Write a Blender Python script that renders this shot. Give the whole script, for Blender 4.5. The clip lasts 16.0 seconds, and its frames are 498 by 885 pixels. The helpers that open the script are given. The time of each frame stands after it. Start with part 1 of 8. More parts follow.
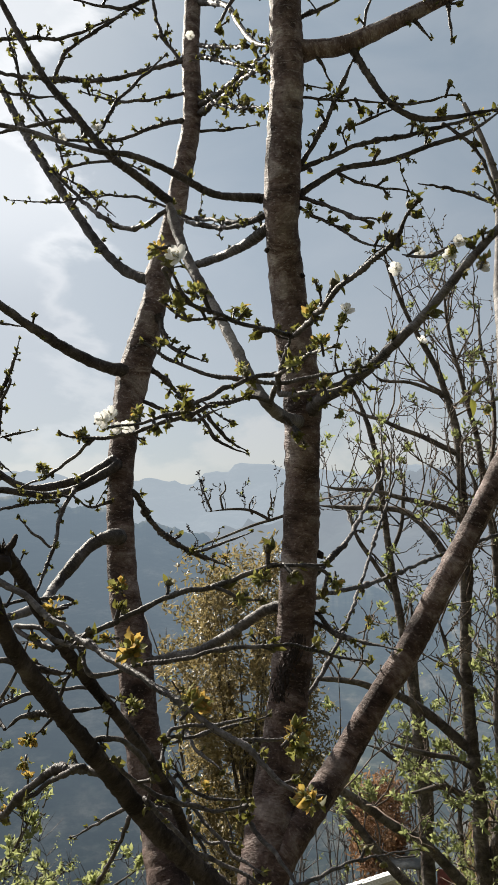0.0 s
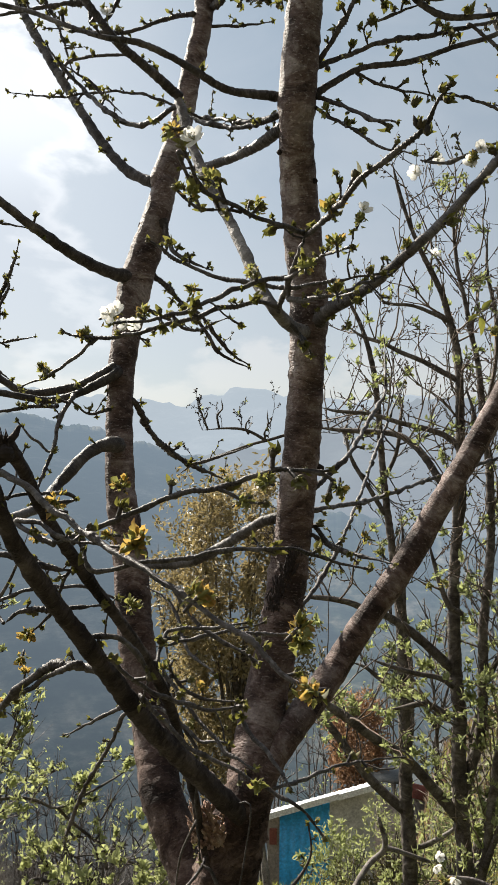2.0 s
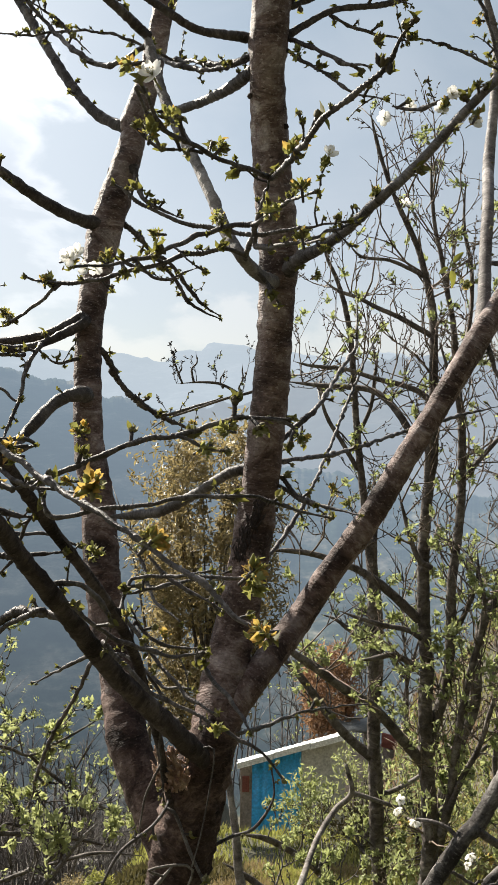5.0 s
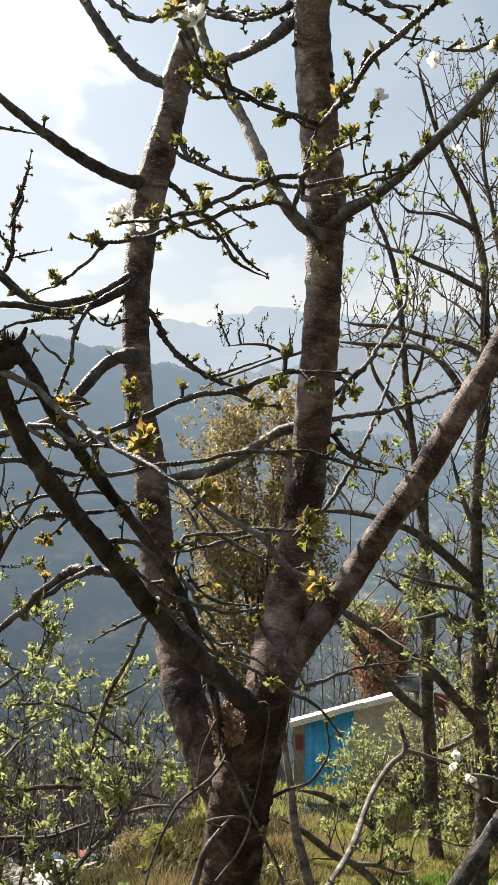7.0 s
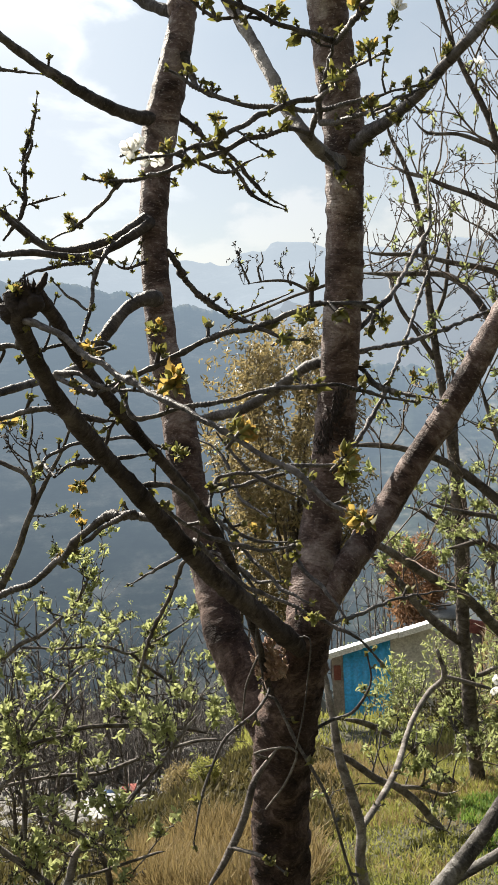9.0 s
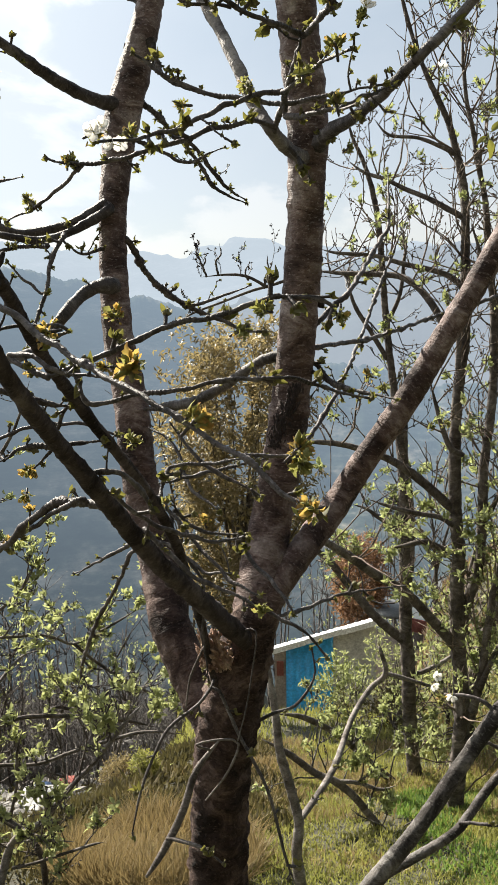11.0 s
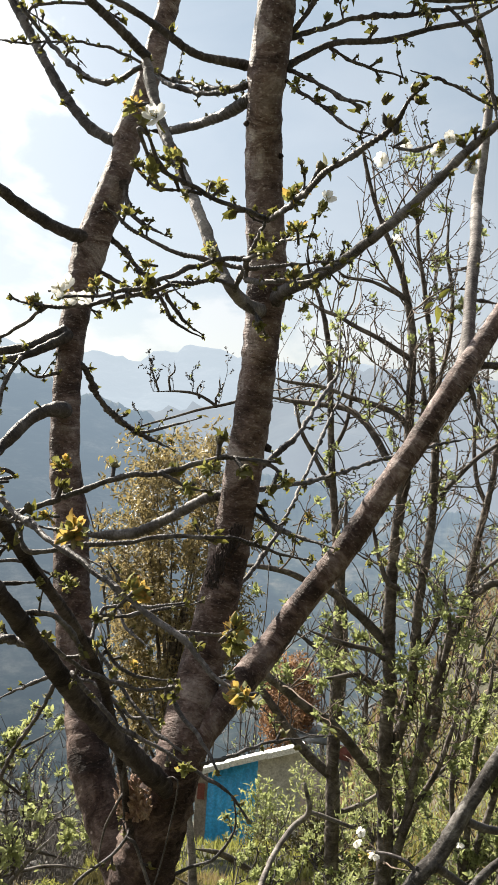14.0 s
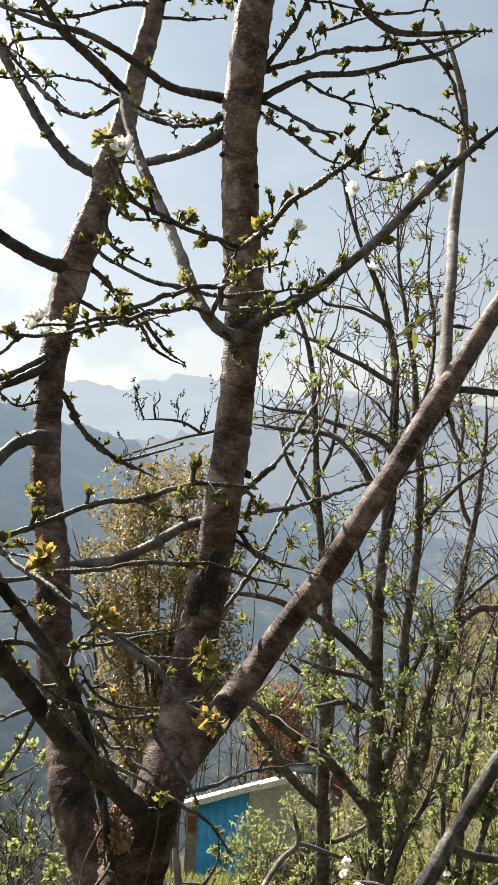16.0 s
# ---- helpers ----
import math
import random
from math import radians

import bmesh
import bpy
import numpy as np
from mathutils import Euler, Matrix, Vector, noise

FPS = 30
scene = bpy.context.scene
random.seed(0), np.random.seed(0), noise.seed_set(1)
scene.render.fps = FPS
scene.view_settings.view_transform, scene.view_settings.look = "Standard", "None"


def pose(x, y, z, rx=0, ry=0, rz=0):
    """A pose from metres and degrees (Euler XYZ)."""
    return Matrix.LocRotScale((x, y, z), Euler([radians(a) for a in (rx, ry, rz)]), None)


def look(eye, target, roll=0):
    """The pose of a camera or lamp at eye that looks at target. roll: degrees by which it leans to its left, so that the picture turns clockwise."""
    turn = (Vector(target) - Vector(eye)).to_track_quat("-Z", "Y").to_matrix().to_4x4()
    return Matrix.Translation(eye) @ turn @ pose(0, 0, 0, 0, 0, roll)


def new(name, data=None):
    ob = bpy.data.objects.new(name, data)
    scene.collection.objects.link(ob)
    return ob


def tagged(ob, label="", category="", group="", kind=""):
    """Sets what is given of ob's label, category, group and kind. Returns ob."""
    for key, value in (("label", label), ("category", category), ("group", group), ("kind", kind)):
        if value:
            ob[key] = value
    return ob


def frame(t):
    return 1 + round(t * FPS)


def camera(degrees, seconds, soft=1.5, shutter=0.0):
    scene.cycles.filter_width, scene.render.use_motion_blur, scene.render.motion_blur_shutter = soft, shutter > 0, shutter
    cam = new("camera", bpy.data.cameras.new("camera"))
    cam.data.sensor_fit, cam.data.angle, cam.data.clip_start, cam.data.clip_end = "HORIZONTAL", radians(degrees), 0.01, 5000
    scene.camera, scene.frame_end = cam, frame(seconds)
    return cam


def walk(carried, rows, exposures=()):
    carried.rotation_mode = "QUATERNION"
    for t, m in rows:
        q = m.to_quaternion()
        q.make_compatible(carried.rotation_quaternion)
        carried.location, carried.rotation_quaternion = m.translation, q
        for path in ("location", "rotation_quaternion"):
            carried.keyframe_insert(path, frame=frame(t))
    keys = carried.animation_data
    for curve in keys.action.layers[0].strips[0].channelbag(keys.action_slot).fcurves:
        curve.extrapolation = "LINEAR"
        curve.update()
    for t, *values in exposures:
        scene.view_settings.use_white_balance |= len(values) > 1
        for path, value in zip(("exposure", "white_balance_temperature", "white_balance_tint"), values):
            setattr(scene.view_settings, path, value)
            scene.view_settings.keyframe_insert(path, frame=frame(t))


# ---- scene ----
cam = camera(32.4, 16.0)
PATH = [
    (0, (0.053, 0.047, 1.625), (0.019, 2.038, 1.812), -1.8),
    (0.5, (0.03, 0.067, 1.602), (-0.011, 2.062, 1.74), -1.2),
    (1, (0.002, 0.063, 1.602), (-0.104, 2.059, 1.682), -0.7),
    (1.5, (0.011, 0.066, 1.601), (-0.115, 2.061, 1.657), -0.5),
    (2, (0.031, 0.077, 1.589), (0.007, 2.077, 1.6), 0.3),
    (2.5, (0.04, 0.071, 1.588), (0.05, 2.071, 1.577), 0.4),
    (3, (0.033, 0.065, 1.591), (0.048, 2.065, 1.57), 0.6),
    (3.5, (0.05, 0.077, 1.58), (0.07, 2.076, 1.531), 0.6),
    (3.7, (0.054, 0.073, 1.579), (0.074, 2.072, 1.524), 0.7),
    (5.8, (0.058, 0.088, 1.573), (0.089, 2.084, 1.463), 0.9),
    (6, (0.05, 0.074, 1.582), (0.042, 2.071, 1.468), 0.5),
    (6.5, (0.051, 0.088, 1.568), (-0.006, 2.083, 1.441), -0.1),
    (7, (0.052, 0.092, 1.56), (-0.03, 2.083, 1.384), -0.3),
    (7.5, (0.05, 0.097, 1.555), (-0.137, 2.073, 1.309), -3.6),
    (8, (0.044, 0.098, 1.555), (-0.156, 2.071, 1.297), -3.9),
    (8.5, (0.04, 0.102, 1.553), (-0.163, 2.072, 1.278), -3.9),
    (9, (0.042, 0.11, 1.555), (-0.103, 2.079, 1.241), -3.5),
    (9.5, (0.037, 0.104, 1.558), (-0.055, 2.077, 1.243), -2.0),
    (10, (0.044, 0.105, 1.552), (-0.006, 2.079, 1.235), -1.4),
    (10.2, (0.041, 0.111, 1.548), (-0.006, 2.085, 1.229), -1.4),
    (12.3, (0.033, 0.104, 1.55), (0.029, 2.075, 1.208), 0.1),
    (12.5, (0.025, 0.11, 1.553), (0.022, 2.08, 1.211), 0.6),
    (13, (0.038, 0.118, 1.594), (0.166, 2.094, 1.317), 4.2),
    (13.5, (0.036, 0.101, 1.625), (0.143, 2.091, 1.465), 3.9),
    (14, (0.035, 0.099, 1.634), (0.13, 2.095, 1.557), 3.8),
    (14.5, (0.046, 0.094, 1.64), (0.14, 2.091, 1.592), 3.4),
    (15, (0.042, 0.089, 1.641), (0.146, 2.086, 1.617), 3.4),
    (15.5, (0.05, 0.087, 1.637), (0.159, 2.084, 1.626), 3.3),
    (16, (0.059, 0.089, 1.632), (0.177, 2.086, 1.621), 3.2),
]
LIGHT = [(0.0, 1.08, 6610, 8.5), (1.0, 1.08, 6610, 8.5), (1.5, 1.1, 6610, 8.5), (2.0, 1.34, 6610, 8.5), (3.5, 1.47, 6610, 8.5), (6.0, 1.54, 6610, 8.5), (7.5, 1.59, 6610, 8.5), (8.5, 1.57, 6610, 8.5), (10.0, 1.6, 6610, 8.5), (12.5, 1.69, 6610, 8.5), (13.5, 1.72, 6630, 8.5), (14.5, 1.64, 6650, 8.5), (16.0, 1.63, 6680, 8.5)]
walk(cam, [(t, look(eye, target, roll)) for t, eye, target, roll in PATH], LIGHT)


# ---- world, sun ----
SUN_DIR = Vector((-0.52, 0.6, 0.6)).normalized()
GLOW_DIR = Vector((-0.62, 0.48, 0.62)).normalized()
world = bpy.data.worlds.new("overcast_sky")
scene.world = world
world.use_nodes = True
wn, wl = world.node_tree.nodes, world.node_tree.links
wn.clear()
w_out, w_bg = wn.new("ShaderNodeOutputWorld"), wn.new("ShaderNodeBackground")
w_sky = wn.new("ShaderNodeTexSky")
w_sky.sky_type, w_sky.sun_disc = "NISHITA", False
w_sky.sun_elevation = math.asin(SUN_DIR.z)
w_sky.sun_rotation = math.atan2(SUN_DIR.x, SUN_DIR.y)
w_sky.altitude, w_sky.dust_density = 2000, 2.0
w_co = wn.new("ShaderNodeTexCoord")
w_map = wn.new("ShaderNodeMapping")
w_map.inputs["Location"].default_value = (0.55, 0.2, 0.35)
w_map.inputs["Scale"].default_value = (2.2, 2.2, 4.2)
w_noise = wn.new("ShaderNodeTexNoise")
w_noise.inputs["Scale"].default_value, w_noise.inputs["Detail"].default_value = 2.6, 7.0
w_noise.inputs["Roughness"].default_value, w_noise.inputs["Distortion"].default_value = 0.52, 0.35
def w_math(op, a, b=None, clamp=False):
    m = wn.new("ShaderNodeMath")
    m.operation, m.use_clamp = op, clamp
    for i, v in enumerate((a, b)):
        if isinstance(v, (int, float)):
            m.inputs[i].default_value = v
        elif v is not None:
            wl.new(v, m.inputs[i])
    return m.outputs["Value"]


def w_range(v, lo, hi, to_lo, to_hi, kind="SMOOTHSTEP"):
    m = wn.new("ShaderNodeMapRange")
    m.interpolation_type = kind
    for sock, x in zip(("From Min", "From Max", "To Min", "To Max"), (lo, hi, to_lo, to_hi)):
        m.inputs[sock].default_value = x
    wl.new(v, m.inputs["Value"])
    return m.outputs["Result"]


def w_blend(fac, a, b):
    m = wn.new("ShaderNodeMix")
    m.data_type = "RGBA"
    for sock, v in (("Factor", fac), ("A", a), ("B", b)):
        if isinstance(v, tuple):
            m.inputs[sock].default_value = (*v, 1)
        else:
            wl.new(v, m.inputs[sock])
    return m.outputs["Result"]


w_sep = wn.new("ShaderNodeSeparateXYZ")
wl.new(w_co.outputs["Generated"], w_sep.inputs["Vector"])
W_X, W_Z = w_sep.outputs["X"], w_sep.outputs["Z"]
# blue-grey veil, lighter towards the horizon
w_veil = w_blend(w_range(W_Z, 0.03, 0.5, 0.0, 1.0), (1.84, 1.99, 2.11), (1.08, 1.31, 1.52))
w_veil = w_blend(w_range(w_noise.outputs["Fac"], 0.35, 0.7, 0.0, 0.4), w_veil, (1.95, 2.05, 2.14))
w_veil = w_blend(w_range(W_X, 0.04, -0.24, 0.0, 0.85), w_veil, (1.95, 2.07, 2.18))
# a white cloud bank towards the sun, with a bright ragged rim
w_bank = w_math("ADD", w_math("MULTIPLY", w_math("SUBTRACT", -0.205, W_X), 3.4), w_math("MULTIPLY", w_math("SUBTRACT", w_noise.outputs["Fac"], 0.5), 1.5))
w_cloud = w_blend(w_range(w_bank, 0.03, 0.17, 0.0, 1.0), (2.5, 2.54, 2.59), (1.99, 2.08, 2.18))
w_cloud = w_blend(w_range(W_Z, 0.24, 0.36, 0.0, 0.85), w_cloud, w_blend(w_range(w_bank, 0.03, 0.17, 0.0, 1.0), (3.35, 3.38, 3.42), (2.95, 3.02, 3.1)))
w_body = w_blend(w_range(w_bank, -0.1, 0.06, 0.0, 1.0), w_veil, w_cloud)
# low heaped cloud over the mountains
w_low_map, w_heap = wn.new("ShaderNodeMapping"), wn.new("ShaderNodeTexNoise")
w_low_map.inputs["Location"].default_value = (0.9, 0.1, 0.5)
w_low_map.inputs["Scale"].default_value = (5.0, 5.0, 9.0)
w_heap.inputs["Scale"].default_value, w_heap.inputs["Detail"].default_value, w_heap.inputs["Roughness"].default_value = 1.3, 8.0, 0.55
wl.new(w_co.outputs["Generated"], w_low_map.inputs["Vector"])
wl.new(w_low_map.outputs["Vector"], w_heap.inputs["Vector"])
w_puff = w_math("ADD", w_heap.outputs["Fac"], w_range(W_Z, 0.06, 0.2, 0.12, -0.3))
w_body = w_blend(w_range(w_puff, 0.5, 0.6, 0.0, 0.85), w_body, (2.62, 2.55, 2.5))
# the thin cloud glows towards the sun
w_dot = wn.new("ShaderNodeVectorMath")
w_dot.operation = "DOT_PRODUCT"
w_dot.inputs[1].default_value = GLOW_DIR
w_glow = wn.new("ShaderNodeMapRange")
w_glow.inputs["From Min"].default_value, w_glow.inputs["From Max"].default_value = -0.4, 1.0
w_glow.inputs["To Min"].default_value, w_glow.inputs["To Max"].default_value = 0.3, 2.5
w_glow.interpolation_type = "SMOOTHSTEP"
w_mul = wn.new("ShaderNodeVectorMath")
w_mul.operation = "SCALE"
w_mix = wn.new("ShaderNodeMix")
w_mix.data_type = "RGBA"
w_mix.inputs["Factor"].default_value = 0.82
wl.new(w_co.outputs["Generated"], w_map.inputs["Vector"])
wl.new(w_map.outputs["Vector"], w_noise.inputs["Vector"])
wl.new(w_co.outputs["Generated"], w_dot.inputs[0])
wl.new(w_dot.outputs["Value"], w_glow.inputs["Value"])
wl.new(w_body, w_mul.inputs[0])
wl.new(w_glow.outputs["Result"], w_mul.inputs["Scale"])
wl.new(w_sky.outputs["Color"], w_mix.inputs["A"])
# warm white haze low over the horizon
w_low, w_haze = wn.new("ShaderNodeMapRange"), wn.new("ShaderNodeMix")
w_low.inputs["From Min"].default_value, w_low.inputs["From Max"].default_value = 0.02, 0.3
w_low.inputs["To Min"].default_value, w_low.inputs["To Max"].default_value = 0.4, 0.0
w_haze.data_type = "RGBA"
w_haze.inputs["B"].default_value = (3.2, 3.08, 2.96, 1)
wl.new(W_Z, w_low.inputs["Value"])
wl.new(w_low.outputs["Result"], w_haze.inputs["Factor"])
wl.new(w_mul.outputs["Vector"], w_haze.inputs["A"])
wl.new(w_haze.outputs["Result"], w_mix.inputs["B"])
wl.new(w_mix.outputs["Result"], w_bg.inputs["Color"])
w_bg.inputs["Strength"].default_value = 0.0635
wl.new(w_bg.outputs["Background"], w_out.inputs["Surface"])

sun = new("sun", bpy.data.lights.new("sun", "SUN"))
sun.data.energy, sun.data.angle, sun.data.color = 5.0, radians(0.9), (1.0, 0.93, 0.82)
sun.matrix_world = look((0, 0, 30), Vector((0, 0, 30)) - SUN_DIR)


# ---- materials ----
def nodes_of(name):
    m = bpy.data.materials.new(name)
    m.use_nodes = True
    n = m.node_tree.nodes
    return m, n, m.node_tree.links, n["Principled BSDF"], n["Material Output"]


def ramp(n, stops):
    r = n.new("ShaderNodeValToRGB")
    while len(r.color_ramp.elements) < len(stops):
        r.color_ramp.elements.new(0.5)
    for e, (p, c) in zip(r.color_ramp.elements, stops):
        e.position, e.color = p, (*c, 1)
    return r


def noise_node(n, l, vec, scale, detail=4.0, rough=0.68):
    t = n.new("ShaderNodeTexNoise")
    t.inputs["Scale"].default_value, t.inputs["Detail"].default_value, t.inputs["Roughness"].default_value = scale, detail, rough
    if vec is not None:
        l.new(vec, t.inputs["Vector"])
    return t


def mapped(n, l, out, scale):
    m = n.new("ShaderNodeMapping")
    m.inputs["Scale"].default_value = scale
    l.new(out, m.inputs["Vector"])
    return m.outputs["Vector"]


def mixed(n, l, fac, a, b, mode="MIX"):
    x = n.new("ShaderNodeMix")
    x.data_type, x.blend_type = "RGBA", mode
    for sock, v in (("Factor", fac), ("A", a), ("B", b)):
        if isinstance(v, (int, float)):
            x.inputs[sock].default_value = v
        elif isinstance(v, tuple):
            x.inputs[sock].default_value = (*v, 1)
        else:
            l.new(v, x.inputs[sock])
    return x.outputs["Result"]


def bark(name, dark, mid, light, bands=1.0, bump=0.5, rough=0.68, flow=1.0, deep=0.004, young=None):
    """Cherry bark: the grain runs round the stem, with pale lenticel streaks and patches of lichen. UV in metres."""
    m, n, l, bsdf, _ = nodes_of(name)
    uv = n.new("ShaderNodeUVMap").outputs["UV"]
    ob = n.new("ShaderNodeTexCoord").outputs["Object"]
    streak = noise_node(n, l, mapped(n, l, uv, (24 / flow, 125 * flow, 1)), 1.0, 5.0, 0.66)
    streak.inputs["Distortion"].default_value = 0.6
    band = noise_node(n, l, mapped(n, l, uv, (9 / flow, 13 * flow, 1)), 1.0, 8.0, 0.7)
    band.inputs["Distortion"].default_value = 0.8
    patch = noise_node(n, l, ob, 6.5, 5.0, 0.6)
    grain = noise_node(n, l, ob, 160.0, 4.0, 0.6)
    base = ramp(n, ((0.36, dark), (0.5, mid), (0.66, light)))
    l.new(band.outputs["Fac"], base.inputs["Fac"])
    col = base.outputs["Color"]
    s = ramp(n, ((0.56, (0, 0, 0)), (0.68, (1, 1, 1))))
    l.new(streak.outputs["Fac"], s.inputs["Fac"])
    sm = n.new("ShaderNodeMath")
    sm.operation = "MULTIPLY"
    sm.inputs[1].default_value = 0.26 * bands
    l.new(s.outputs["Color"], sm.inputs[0])
    col = mixed(n, l, sm.outputs["Value"], col, tuple(min(1, 1.5 * c) for c in light))
    p = ramp(n, ((0.36, (0.46, 0.43, 0.43)), (0.5, (0.92, 0.9, 0.9)), (0.66, (1.4, 1.42, 1.44))))
    l.new(patch.outputs["Fac"], p.inputs["Fac"])
    col = mixed(n, l, 0.9, col, p.outputs["Color"], "MULTIPLY")
    g = ramp(n, ((0.3, (0.7, 0.7, 0.7)), (0.7, (1.25, 1.25, 1.25))))
    l.new(grain.outputs["Fac"], g.inputs["Fac"])
    col = mixed(n, l, 0.8, col, g.outputs["Color"], "MULTIPLY")
    fleck = noise_node(n, l, mapped(n, l, uv, (90, 150, 1)), 1.0, 2.0, 0.5)
    fr = ramp(n, ((0.6, (0, 0, 0)), (0.66, (1, 1, 1))))
    l.new(fleck.outputs["Fac"], fr.inputs["Fac"])
    fm = n.new("ShaderNodeMath")
    fm.operation = "MULTIPLY"
    fm.inputs[1].default_value = 0.3 * bands
    l.new(fr.outputs["Color"], fm.inputs[0])
    col = mixed(n, l, fm.outputs["Value"], col, tuple(min(1, 1.7 * c) for c in light))
    dk = noise_node(n, l, mapped(n, l, uv, (5 / flow, 38 * flow, 7)), 1.0, 5.0, 0.65)
    dr = ramp(n, ((0.28, (0.22, 0.21, 0.2)), (0.38, (1, 1, 1))))
    l.new(dk.outputs["Fac"], dr.inputs["Fac"])
    col = mixed(n, l, 0.9, col, dr.outputs["Color"], "MULTIPLY")
    flake = noise_node(n, l, mapped(n, l, uv, (42 / flow, 165 * flow, 3)), 1.0, 4.0, 0.66)
    fk = ramp(n, ((0.33, (0.26, 0.24, 0.23)), (0.41, (1, 1, 1))))
    l.new(flake.outputs["Fac"], fk.inputs["Fac"])
    col = mixed(n, l, 0.85, col, fk.outputs["Color"], "MULTIPLY")
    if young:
        # the bark is reddish low on the stem, paler and greyer from about head height up
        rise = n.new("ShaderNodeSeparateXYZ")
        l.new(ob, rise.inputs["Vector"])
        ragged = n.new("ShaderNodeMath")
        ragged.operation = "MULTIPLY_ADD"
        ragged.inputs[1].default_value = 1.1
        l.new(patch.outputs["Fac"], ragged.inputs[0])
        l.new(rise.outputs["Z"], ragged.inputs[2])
        height_mix = n.new("ShaderNodeMapRange")
        height_mix.inputs["From Min"].default_value, height_mix.inputs["From Max"].default_value = young[0] + 0.55, young[1] + 0.55
        l.new(ragged.outputs["Value"], height_mix.inputs["Value"])
        col = mixed(n, l, height_mix.outputs["Result"], col, mixed(n, l, 1.0, col, young[2], "MULTIPLY"))
    l.new(col, bsdf.inputs["Base Color"])
    bsdf.inputs["Roughness"].default_value = rough
    bsdf.inputs["Specular IOR Level"].default_value = 0.18
    add = n.new("ShaderNodeMath")
    add.operation = "ADD"
    l.new(streak.outputs["Fac"], add.inputs[0])
    l.new(band.outputs["Fac"], add.inputs[1])
    add2 = n.new("ShaderNodeMath")
    add2.operation = "MULTIPLY_ADD"
    add2.inputs[1].default_value = 0.5
    l.new(grain.outputs["Fac"], add2.inputs[0])
    l.new(add.outputs["Value"], add2.inputs[2])
    b = n.new("ShaderNodeBump")
    b.inputs["Strength"].default_value, b.inputs["Distance"].default_value = bump, deep
    l.new(add2.outputs["Value"], b.inputs["Height"])
    l.new(b.outputs["Normal"], bsdf.inputs["Normal"])
    return m


def leafy(name, a, b, through_col, share=0.45, rough=0.72, island=False, patch=0.0, tip=None):
    """A thin leaf or petal that lets light through; its tint varies from piece to piece."""
    m, n, l, bsdf, out = nodes_of(name)
    if island:
        rnd = n.new("ShaderNodeNewGeometry").outputs["Random Per Island"]
    else:
        rnd = n.new("ShaderNodeObjectInfo").outputs["Random"]
    ob = n.new("ShaderNodeTexCoord").outputs["Object"]
    t = noise_node(n, l, ob, 70.0, 3.0)
    r = ramp(n, ((0.0, a), (1.0, b)))
    if patch:
        # tufts of one tint stand together
        spread = noise_node(n, l, ob, patch, 4.0, 0.6)
        even = n.new("ShaderNodeMapRange")
        even.inputs["From Min"].default_value, even.inputs["From Max"].default_value = 0.34, 0.66
        l.new(spread.outputs["Fac"], even.inputs["Value"])
        share_out = n.new("ShaderNodeMix")
        share_out.inputs["Factor"].default_value = 0.68
        l.new(rnd, share_out.inputs["A"])
        l.new(even.outputs["Result"], share_out.inputs["B"])
        rnd = share_out.outputs["Result"]
    l.new(rnd, r.inputs["Fac"])
    tinted = r.outputs["Color"]
    if tip:
        # young leaves flush orange from the tip downwards
        along = n.new("ShaderNodeSeparateXYZ")
        l.new(ob, along.inputs["Vector"])
        flush = n.new("ShaderNodeMapRange")
        flush.inputs["From Min"].default_value, flush.inputs["From Max"].default_value = 0.45, 1.0
        l.new(along.outputs["Z"], flush.inputs["Value"])
        tinted = mixed(n, l, flush.outputs["Result"], tinted, tip)
    g = ramp(n, ((0.3, (0.7, 0.7, 0.7)), (0.7, (1.2, 1.2, 1.2))))
    l.new(t.outputs["Fac"], g.inputs["Fac"])
    col = mixed(n, l, 0.8, tinted, g.outputs["Color"], "MULTIPLY")
    l.new(col, bsdf.inputs["Base Color"])
    bsdf.inputs["Roughness"].default_value = rough
    tr = n.new("ShaderNodeBsdfTranslucent")
    l.new(mixed(n, l, 0.65, col, through_col), tr.inputs["Color"])
    mx = n.new("ShaderNodeMixShader")
    mx.inputs["Fac"].default_value = share
    l.new(bsdf.outputs["BSDF"], mx.inputs[1])
    l.new(tr.outputs["BSDF"], mx.inputs[2])
    l.new(mx.outputs["Shader"], out.inputs["Surface"])
    return m


def rough_stuff(name, stops, scale, bump=0.4, rough=0.85, fine=8.0, dist=0.02):
    m, n, l, bsdf, _ = nodes_of(name)
    ob = n.new("ShaderNodeTexCoord").outputs["Object"]
    big = noise_node(n, l, ob, scale, 5.0, 0.6)
    small = noise_node(n, l, ob, scale * fine, 4.0, 0.6)
    r = ramp(n, stops)
    l.new(big.outputs["Fac"], r.inputs["Fac"])
    g = ramp(n, ((0.3, (0.65, 0.65, 0.65)), (0.7, (1.3, 1.3, 1.3))))
    l.new(small.outputs["Fac"], g.inputs["Fac"])
    l.new(mixed(n, l, 0.9, r.outputs["Color"], g.outputs["Color"], "MULTIPLY"), bsdf.inputs["Base Color"])
    bsdf.inputs["Roughness"].default_value = rough
    b = n.new("ShaderNodeBump")
    b.inputs["Strength"].default_value, b.inputs["Distance"].default_value = bump, dist
    l.new(small.outputs["Fac"], b.inputs["Height"])
    l.new(b.outputs["Normal"], bsdf.inputs["Normal"])
    return m


